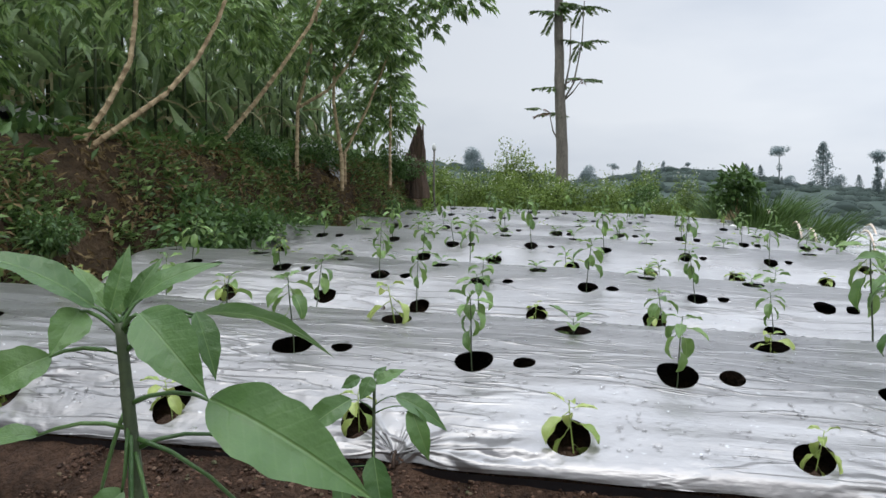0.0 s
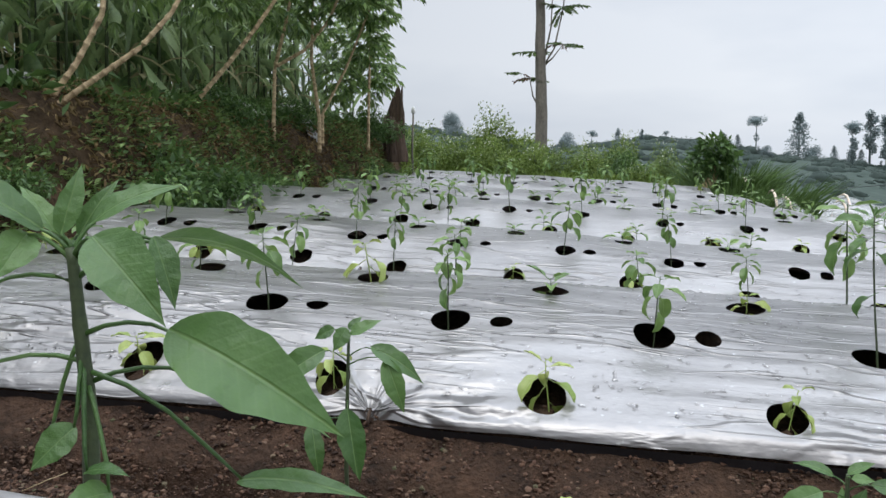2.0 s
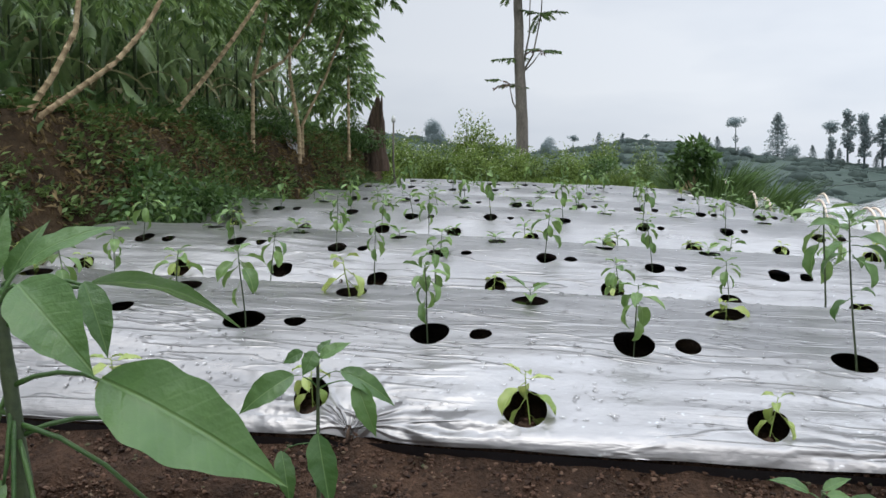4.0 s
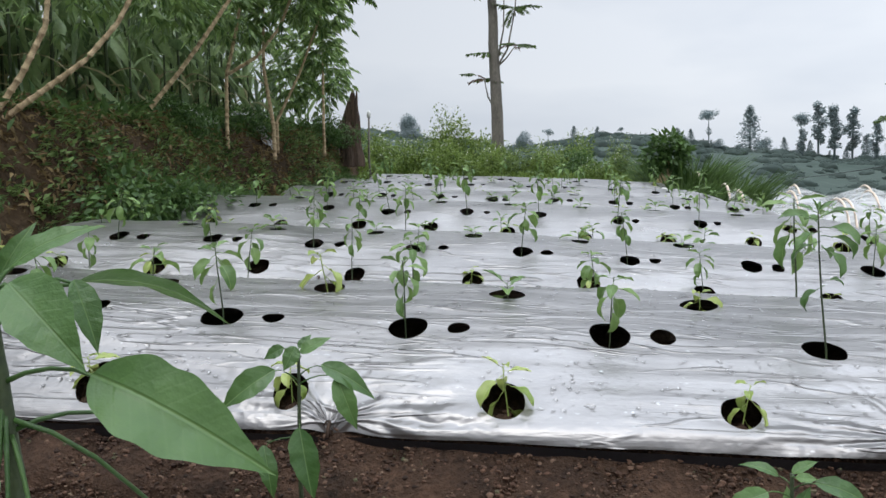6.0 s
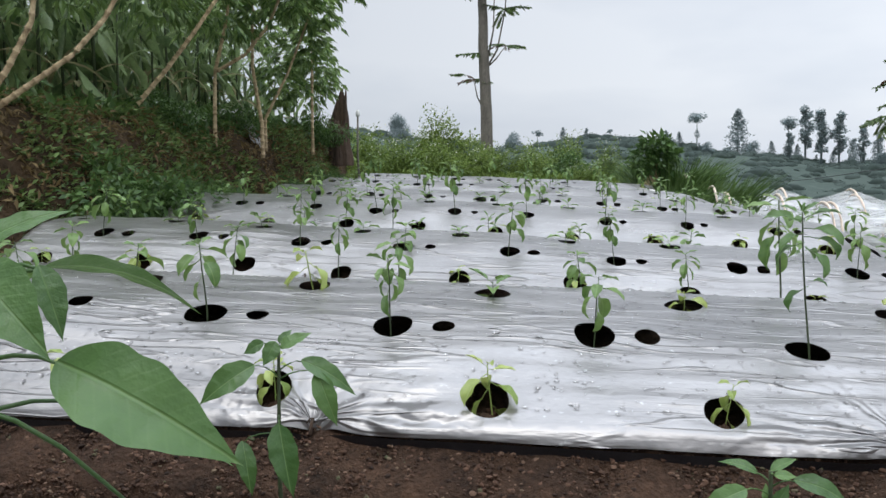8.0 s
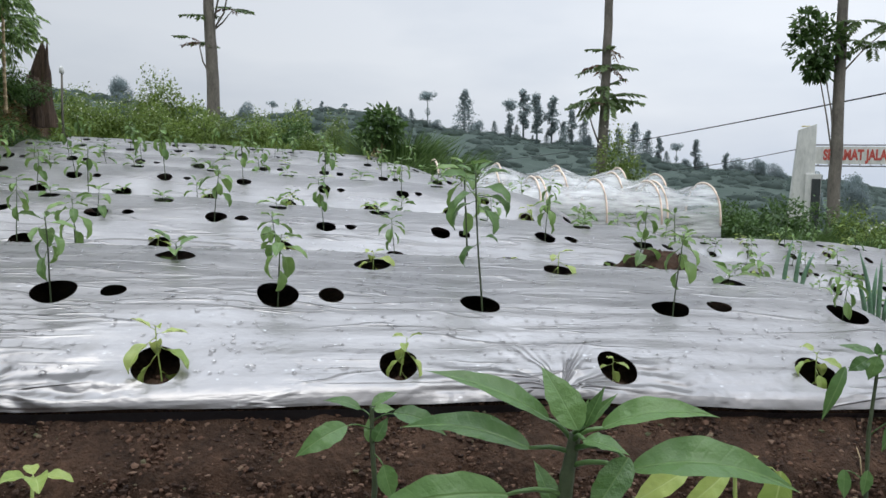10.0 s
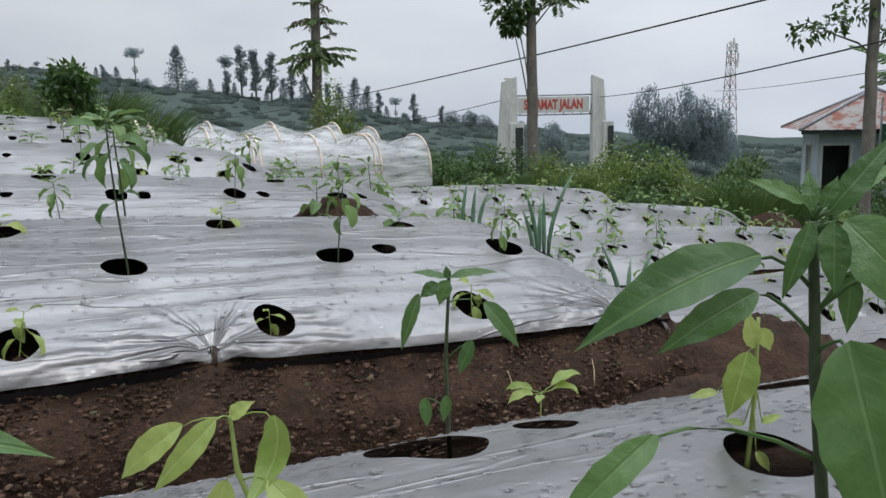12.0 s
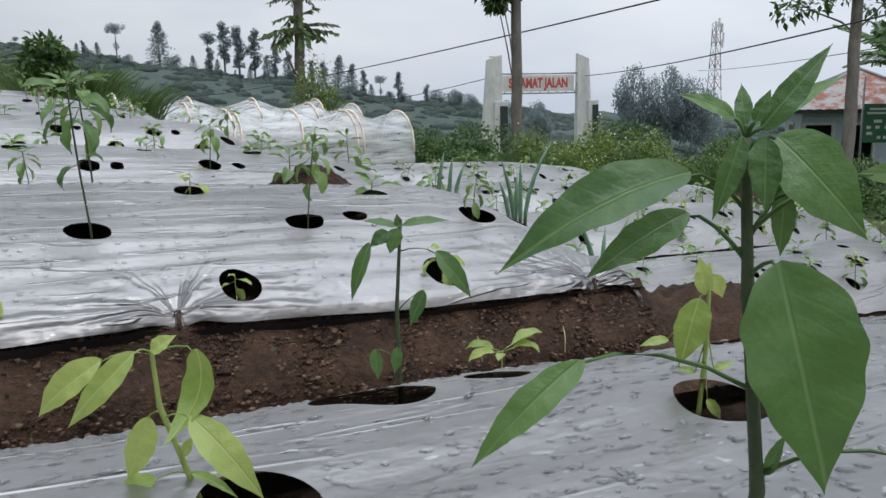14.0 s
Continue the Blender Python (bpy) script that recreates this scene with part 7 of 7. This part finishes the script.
BL = [banana_leaf(i) for i in range(3)]
for i, (az, up, s) in enumerate(((130, 62, 1.9), (60, 70, 1.8), (-30, 30, 2.0), (-60, 15, 1.8), (170, 40, 1.6), (-120, 20, 1.6), (10, 50, 1.9), (95, 30, 1.5))):
    part("leaf", BL[i % 3], banana, "", Matrix.Translation((0.25, 0.3, bz + 1.15)) @ pose(0, 0, 0, 0, 0, az) @ pose(0, 0, 0, 0, -up, 0) @ Matrix.Diagonal((s, s, s, 1)))
for i in range(4):
    part("dead_leaf", BL[i % 3], banana, "hanging dry leaf", Matrix.Translation((0.15, 0.15, bz + 0.5)) @ pose(0, 0, 0, 0, 0, 90 * i) @ pose(0, 0, 0, 0, 72, 0) @ Matrix.Diagonal((1.1, 0.6, 1.1, 1)))
tagged(banana, "banana plant with torn green leaves beside the hut", "banana plant")

# lattice mast in red and white sections
mast = new("lattice_mast")
mast.location = (194.0, 181.5, float(land(194.0, 181.5)) - 1.0)
mz = 20.6 - float(land(194.0, 181.5)) + 1.0
for k in range(9):
    z0, z1 = mz * k / 9, mz * (k + 1) / 9
    w0, w1 = 3.6 - 1.9 * min(1, z0 / mz * 1.2), 3.6 - 1.9 * min(1, z1 / mz * 1.2)
    ch = []
    c4 = ((-1, -1), (1, -1), (1, 1), (-1, 1))
    for i in range(4):
        a, b = c4[i], c4[(i + 1) % 4]
        ch.append(tube([(a[0] * w0 / 2, a[1] * w0 / 2, z0), (a[0] * w1 / 2, a[1] * w1 / 2, z1)], [0.16, 0.16], 5))
        ch.append(tube([(a[0] * w0 / 2, a[1] * w0 / 2, z0), (b[0] * w1 / 2, b[1] * w1 / 2, z1)], [0.09, 0.09], 4))
        ch.append(tube([(b[0] * w0 / 2, b[1] * w0 / 2, z0), (a[0] * w1 / 2, a[1] * w1 / 2, z1)], [0.09, 0.09], 4))
        ch.append(tube([(a[0] * w1 / 2, a[1] * w1 / 2, z1), (b[0] * w1 / 2, b[1] * w1 / 2, z1)], [0.09, 0.09], 4))
    v, f = joined(ch)
    part("lattice_section", mesh_of("lattice_section", v, f, M_RED_PALE if k % 2 else M_WHITE), mast, "red painted section" if k % 2 else "white painted section")
for i, (x, z) in enumerate(((-1.3, 0.97), (1.3, 0.95), (0.0, 1.0), (1.9, 0.86), (-1.8, 0.84), (1.6, 0.8))):
    part("antenna", bm_mesh("antenna", box_bm(0.5, 0.4, 2.6, 0.05), M_WHITE), mast, "", Matrix.Translation((x, -1.0, mz * z)))
tagged(mast, "distant red and white lattice telephone mast", "mast")

# overhead cables
for a, b, sag, r in (((20.15, 93.3, 0.95), (15.6, 3.0, 3.65), 0.60, 0.022), ((29.9, 37.2, 1.55), (11.0, 2.0, 2.25), 0.30, 0.018), ((43.8, 42.1, 2.0), (12.0, 2.5, 1.75), 0.25, 0.012), ((28.5, 75.3, -0.4), (24.9, 38.9, 1.5), 0.3, 0.02)):
    pts = []
    for i in range(25):
        t = i / 24
        p = Vector(a).lerp(Vector(b), t)
        pts.append((p.x, p.y, p.z - sag * 4 * t * (1 - t)))
    v, f = tube(pts, [r] * 25, 6)
    tagged(new("overhead_cable", mesh_of("overhead_cable", v, f, M_WIRE)), "black overhead cable hanging across the valley", "cable", "cables", "structure")

# ---- far trees on the ridge ----


def far_tree(kind, seed):
    """Far ridge trees of unit height: spire, pole with a tuft, or round."""
    root = new("ridge_tree")
    rr = random.Random(seed)
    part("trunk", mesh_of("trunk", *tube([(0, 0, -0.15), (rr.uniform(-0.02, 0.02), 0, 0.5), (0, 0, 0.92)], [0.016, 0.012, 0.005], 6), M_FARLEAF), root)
    cl = []
    per, leaf = 150, 0.026
    if kind == "spire":
        for i in range(15):
            t = i / 14
            w = 0.035 + 0.15 * (1 - t) ** 0.8 * rr.uniform(0.7, 1.15)
            cl.append(((rr.uniform(-0.03, 0.03), rr.uniform(-0.03, 0.03), 0.2 + 0.76 * t), (w, w, 0.055)))
    elif kind == "pole":
        for i in range(13):
            t = i / 12
            w = rr.uniform(0.035, 0.085) * (1.15 - 0.5 * abs(t - 0.5))
            cl.append(((rr.uniform(-0.04, 0.04), rr.uniform(-0.04, 0.04), 0.36 + 0.6 * t), (w, w, 0.05)))
    elif kind == "tuft":
        for i in range(8):
            cl.append(((rr.uniform(-0.13, 0.13), rr.uniform(-0.1, 0.1), 0.87 + rr.uniform(-0.09, 0.07)), (0.10, 0.10, 0.06)))
        cl.append(((0.03, 0, 0.5), (0.05, 0.05, 0.08)))
    else:
        per, leaf = 440, 0.034
        for i in range(15):
            a = rr.uniform(0, 6.28)
            q = 0.34 * math.sqrt(rr.random())
            cl.append(((q * math.cos(a), q * math.sin(a), 0.52 + rr.uniform(-0.3, 0.34) * (1.1 - q)), (0.19, 0.19, 0.15)))
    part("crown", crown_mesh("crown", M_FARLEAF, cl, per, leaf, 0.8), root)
    return tagged(root, {"spire": "hazy dark conifer", "pole": "hazy slender ragged tree", "tuft": "hazy thin tree with a flat tuft", "round": "hazy rounded broad tree"}[kind] + " on the far ridge", "tree", "ridge trees")


FAR = {k: [far_tree(k, i + 7 * j) for i in range(2)] for j, k in enumerate(("spire", "pole", "tuft", "round"))}
fresh = {ob.name for some in FAR.values() for ob in some}
RIDGE_TREES = ((6.2, 2.6, "round"), (8.0, 10.1, "tuft"), (10.6, 12.0, "spire"), (11.6, 4.4, "round"), (13.6, 10.8, "tuft"), (13.7, 7.3, "pole"), (14.6, 13.9, "pole"), (15.5, 13.8, "pole"), (16.5, 13.3, "pole"), (17.3, 6.7, "spire"), (17.9, 9.9, "pole"), (18.7, 7.6, "spire"), (20.2, 7.0, "pole"), (21.0, 7.4, "spire"), (22.0, 10.7, "spire"), (22.9, 8.7, "spire"), (23.7, 6.9, "pole"), (24.8, 7.1, "tuft"), (26.0, 8.1, "pole"), (27.9, 5.4, "pole"), (28.6, 4.6, "round"), (29.8, 4.7, "round"), (30.8, 4.3, "round"), (35.7, 2.6, "round"), (-4.1, 5.6, "round"), (-2.5, 5.2, "tuft"), (-0.8, 4.1, "spire"), (0.8, 2.9, "spire"), (2.4, 3.0, "tuft"), (-12.1, 6.8, "round"))
for i, (az, h, kind) in enumerate(RIDGE_TREES):
    d = 232 + 8 * math.sin(i * 2.3)
    x, y = d * math.sin(radians(az)), d * math.cos(radians(az))
    src = FAR[kind][i % 2]
    h += 1.6
    m = Matrix.Translation((x, y, float(land(x, y)) - 1.7)) @ pose(0, 0, 0, 0, 0, 67 * i)
    if src.name in fresh:
        fresh.discard(src.name)
        src.matrix_basis = m
        ob = src
    else:
        ob = copy_thing(src, m)
    wide = h * {"spire": 1.35, "pole": 1.3, "tuft": 1.1, "round": 1.0}[kind]
    ob.scale = (wide, wide, h)
for i in range(34):
    az = 5.5 + 28.5 * i / 33 + srng.uniform(-0.4, 0.4)
    d, h, kind = srng.uniform(226, 236), srng.uniform(2.2, 4.6), srng.choice(("spire", "pole", "round", "spire"))
    x, y = d * math.sin(radians(az)), d * math.cos(radians(az))
    ob = copy_thing(FAR[kind][i % 2], Matrix.Translation((x, y, float(land(x, y)) - 0.4)) @ pose(0, 0, 0, 0, 0, 51 * i))
    ob.scale = (h * 1.5, h * 1.5, h) if kind != "round" else (h, h, h * 0.8)
for x, y, top, w in ((76.8, 85.6, 4.1, 3.0), (80.4, 82.3, 3.9, 3.3), (82.3, 80.4, 2.4, 2.8), (78.6, 84.0, 2.6, 2.6), (84.0, 79.0, 0.9, 2.6), (70.0, 98.0, -0.4, 2.4), (62.0, 95.0, -1.0, 2.2)):
    z = float(land(x, y)) - 0.4
    ob = copy_thing(FAR["round"][int(x) % 2], Matrix.Translation((x, y, z)) @ pose(0, 0, 0, 0, 0, 40 * x))
    ob.scale = (w * 1.9, w * 1.9, max(3.0, top - z))
# woods on the ridge and slopes: uneven leafy domes
bm = bmesh.new()
bmesh.ops.create_icosphere(bm, subdivisions=2, radius=1.0)
ball_v, ball_f = np.array([q.co[:] for q in bm.verts]), np.array([[q.index for q in fc_.verts] for fc_ in bm.faces])
bm.free()
wn_, per_ = 4200, 30
az = nrng.uniform(-60, 75, wn_)
rad = np.concatenate([nrng.uniform(90, 226, 2900), nrng.uniform(218, 238, wn_ - 2900)])
wx, wy = rad * np.sin(np.radians(az)), rad * np.cos(np.radians(az))
low = np.stack([wx, wy, land(wx, wy) - 0.3], -1)
size = nrng.uniform(0.6, 1.7, wn_) ** 1.2 * np.where(nrng.random(wn_) < 0.06, 1.3, 1.0)
v = low[:, None, :] + ball_v[None] * (size[:, None, None] * nrng.uniform(0.72, 1.2, (wn_, len(ball_v), 1))) * np.array([1.25, 1.25, 0.75])
f = (ball_f[None] + len(ball_v) * np.arange(wn_)[:, None, None]).reshape(-1, 3)
out_ = unit(nrng.normal(size=(wn_ * per_, 3)))
out_[:, 2] = np.abs(out_[:, 2])
big = np.repeat(size, per_)
kv, kf = kites(np.repeat(low, per_, 0) + out_ * big[:, None] * nrng.uniform(0.7, 1.05, (len(big), 1)) * np.array([1.25, 1.25, 0.85]), out_ + nrng.normal(size=out_.shape) * 0.8, big * 0.2, 0.8)
vv_, ff_ = joined([(v.reshape(-1, 3).tolist(), f.tolist()), (kv.tolist(), kf.tolist())])
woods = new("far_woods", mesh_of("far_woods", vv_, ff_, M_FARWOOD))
tagged(woods, "hazy bushes and woods on the far hills", "woods", kind="stuff")

# ---- small things on the beds ----
# water drops
dome_v, dome_f = [], []
for j, (r, z) in enumerate(((1.0, 0.0), (0.8, 0.42), (0.42, 0.66))):
    for k in range(7):
        a = 2 * math.pi * k / 7
        dome_v.append((r * math.cos(a), r * math.sin(a), z))
dome_v.append((0, 0, 0.74))
for j in range(2):
    for k in range(7):
        dome_f.append((j * 7 + k, j * 7 + (k + 1) % 7, (j + 1) * 7 + (k + 1) % 7, (j + 1) * 7 + k))
dome_f += [(14 + k, 14 + (k + 1) % 7, 21) for k in range(7)]
dome_v, dome_f = np.array(dome_v), dome_f
verts, faces = [], []
for k, x0, x1, count in ((0, 0.4, 2.0, 6800), (1, -1.6, 2.25, 5200), (2, -1.5, 2.2, 1200)):
    x, v = nrng.uniform(x0, x1, count), nrng.uniform(-0.58, 0.46, count)
    keep = np.ones(count, bool)
    for hx, hv, hr, *_ in HOLES[k]:
        keep &= np.hypot(x - hx, v - hv) > hr * 1.35
    x, v = x[keep], v[keep]
    z = film_height(k, x, v, PINS.get(k, ()), k < 2)
    r = nrng.uniform(0.002, 0.0058, len(x)) * (0.65 if k == 0 else 1.0) * (1.0 + (nrng.random(len(x)) < 0.06) * 0.6)
    st = nrng.uniform(0.9, 2.0 if k == 0 else 1.4, len(x))
    for i in range(len(x)):
        o = len(verts)
        verts.extend((dome_v * (r[i] * st[i], r[i], r[i] * (0.75 if k == 0 else 0.85)) + (x[i], BED_Y[k] + v[i], z[i])).tolist())
        faces.extend([tuple(q + o for q in fc_) for fc_ in dome_f])
drops = new("water_drops", mesh_of("water_drops", verts, faces, M_DROP))
tagged(drops, "beads of rain water on the plastic film", "water drops", kind="stuff")

# crumbs and clods of soil in the trench, on the bed walls and in the holes
bm = bmesh.new()
bmesh.ops.create_icosphere(bm, subdivisions=1, radius=1.0)
ico_v, ico_f = np.array([q.co[:] for q in bm.verts]), [tuple(q.index for q in fc_.verts) for fc_ in bm.faces]
bm.free()
verts, faces = [], []


def crumbs(x, y, z, r):
    for i in range(len(x)):
        o = len(verts)
        w = ico_v * (1 + 0.4 * nrng.uniform(-1, 1, (len(ico_v), 1))) * r[i] * (1, nrng.uniform(0.7, 1.2), 0.7)
        verts.extend((w + (x[i], y[i], z[i])).tolist())
        faces.extend([tuple(q + o for q in fc_) for fc_ in ico_f])


def wall_z(k, x, v):
    lo, hi = EDGES[k][0] + 0.03, EDGES[k][1] - 0.03
    drop = np.clip(np.maximum(lo - v, v - hi) / 0.19, 0, 1)
    return np.maximum(crest(x, x * 0 + BED_Y[k]) + profile(np.clip(v, lo, hi), k) + swell(k, x, np.clip(v, lo, hi)) - 0.035 - drop * 0.175 - (drop > 0.99) * 0.03 + (drop > 0) * 0.012 * wave2(x, v, 22.0, k), land(x, BED_Y[k] + v) + 0.005)


for k, s, x0, x1, count in ((1, -1, -1.1, 2.3, 25000), (0, 1, -1.0, 3.0, 4500)):
    x, d = nrng.uniform(x0, x1, count), nrng.random(count) * 0.27
    v = (EDGES[k][0] + 0.03 - d) if s < 0 else (EDGES[k][1] - 0.03 + d)
    crumbs(x, BED_Y[k] + v, wall_z(k, x, v), 0.0016 + 0.0062 * nrng.random(count) ** 4)
for hx, hv, hr, *_ in HOLES[1]:
    if -1.7 < hx < 2.6:
        m_ = 14
        a, q = nrng.uniform(0, 6.28, m_), hr * np.sqrt(nrng.random(m_))
        x, v = hx + q * np.cos(a), hv + q * np.sin(a)
        crumbs(x, BED_Y[1] + v, crest(x, x * 0 + BED_Y[1]) + profile(v, 1) + swell(1, x, v) - 0.058, 0.002 + 0.006 * nrng.random(m_) ** 2)
clods = new("soil_crumbs", mesh_of("soil_crumbs", verts, faces, M_CLOD, False))
tagged(clods, "loose brown soil crumbs and clods in the trench", "soil crumbs", kind="stuff")


def heap(label, x, y, w, d, h, z):
    n = 26
    u = np.linspace(-1, 1, n)
    U, V = np.meshgrid(u, u)
    R = np.clip(1 - U ** 2 - 0.9 * V ** 2, 0, 1)
    Z = z + h * R ** 0.7 + 0.16 * h * wave2(U * 4, V * 4, 2.0, x) * (R > 0) + 0.08 * h * wave2(U, V, 17.0) - 0.06 * (R <= 0)
    ob = new("earth_mound", grid_mesh("earth_mound", x + U * w / 2, y + V * d / 2, Z, M_SOIL))
    return tagged(ob, label, "soil heap", "soil heaps")


heap("brown soil heap at the end of the mulched bed", 2.55, 1.95, 0.75, 0.55, 0.14, -0.12)
heap("low mound of brown soil beside the trench", 2.25, 1.72, 0.7, 0.4, 0.08, -0.13)
heap("brown soil heap breaking through the plastic film", 1.72, 2.98, 0.36, 0.26, 0.11, 0.235)
heap("brown earth heap at the far end of the field", 10.56, 8.65, 1.3, 0.8, 0.4, float(land(10.56, 8.65)))
heap("brown earth heap at the far end of the field", 10.2, 9.3, 0.9, 0.7, 0.3, float(land(10.2, 9.3)))


def onion(label, place, blades):
    """A clump of spring onion: upright hollow tapering leaves from white bases."""
    root = new("spring_onion")
    root.location = place
    for dx, dy, h, lx, ly in blades:
        pts = [(dx + lx * t ** 2, dy + ly * t ** 2, -0.02 + h * t) for t in (0, 0.2, 0.4, 0.6, 0.8, 1.0)]
        part("leaf", mesh_of("leaf", *tube(pts, [0.006, 0.008, 0.009, 0.008, 0.006, 0.001], 7), M_ONION), root)
    return tagged(root, label, "spring onion", "spring onions")


onion("clump of green spring onion at the end of the bed", (2.42, 2.28, -0.06), ((0, 0, 0.3, -0.09, 0), (0.02, 0.01, 0.24, 0.04, 0.03), (0.03, 0, 0.27, 0.09, 0), (-0.02, 0.02, 0.2, -0.03, 0.04), (0.01, -0.02, 0.18, 0.06, -0.03)))
onion("spring onion clump growing behind the mulched bed", (2.55, 2.95, 0.08), ((0, 0, 0.28, -0.06, 0), (0.03, 0, 0.26, 0.0, 0), (0.05, 0, 0.34, 0.13, 0), (0.02, 0.02, 0.22, 0.03, 0.03), (-0.02, 0, 0.2, -0.05, 0)))
onion("spring onion clump growing behind the mulched bed", (2.35, 3.2, 0.16), ((0, 0, 0.22, 0.03, 0), (0.05, 0, 0.2, 0.02, 0), (0.09, 0.02, 0.17, 0.05, 0)))

# dry straws and rootlets on the trench soil
for i, (x, y, az, up, ln) in enumerate(((0.25, 1.72, 62, 25, 0.10), (0.52, 1.66, 10, 5, 0.07), (1.28, 1.70, 100, 35, 0.06), (1.45, 1.68, -35, 25, 0.09), (1.72, 1.84, 80, 60, 0.06), (1.95, 1.83, 60, 50, 0.07), (-0.9, 1.72, 30, 20, 0.10), (1.1, 1.78, -20, 8, 0.05), (0.85, 1.78, 20, 10, 0.06))):
    z = float(wall_z(1, np.array([x]), np.array([y - BED_Y[1]]))[0]) + 0.006
    d = Vector((math.cos(radians(az)) * math.cos(radians(up)), math.sin(radians(az)) * math.cos(radians(up)), math.sin(radians(up)))) * ln
    ob = new("dry_straw", mesh_of("dry_straw", *tube([(0, 0, 0), d * 0.5 + Vector((0.006, 0.004, 0.004)), d], [0.0015, 0.0014, 0.0009], 5), M_STRAW))
    ob.location = (x, y, z)
    tagged(ob, "pale dry straw lying on brown soil", "straw", "straws")

# bamboo pegs that pin the film to the bed
for k, pins in PINS.items():
    for px, pv in pins:
        if k > 1 and px > 2.5 or k == 0:
            continue
        z = float(film_height(k, np.array([px]), np.array([pv]), pins, True)[0])
        ch = [tube([(0, -0.012, -0.035), (0.002, 0.0, 0.0), (0.004, 0.008, 0.016)], [0.006, 0.007, 0.006], 7)]
        ch.append(tube([(-0.012, -0.006, 0.002), (-0.006, 0.006, 0.014), (0.006, 0.007, 0.015), (0.014, -0.004, 0.004)], [0.003, 0.003, 0.003, 0.002], 5))
        peg = new("film_peg", mesh_of("film_peg", *joined(ch), M_DEADWOOD))
        peg.location = (px, BED_Y[k] + pv - 0.008, z)
        peg.scale = (0.7, 0.7, 0.7)
        tagged(peg, "dark bamboo peg pinning the gathered film to the soil", "peg", "film pegs")
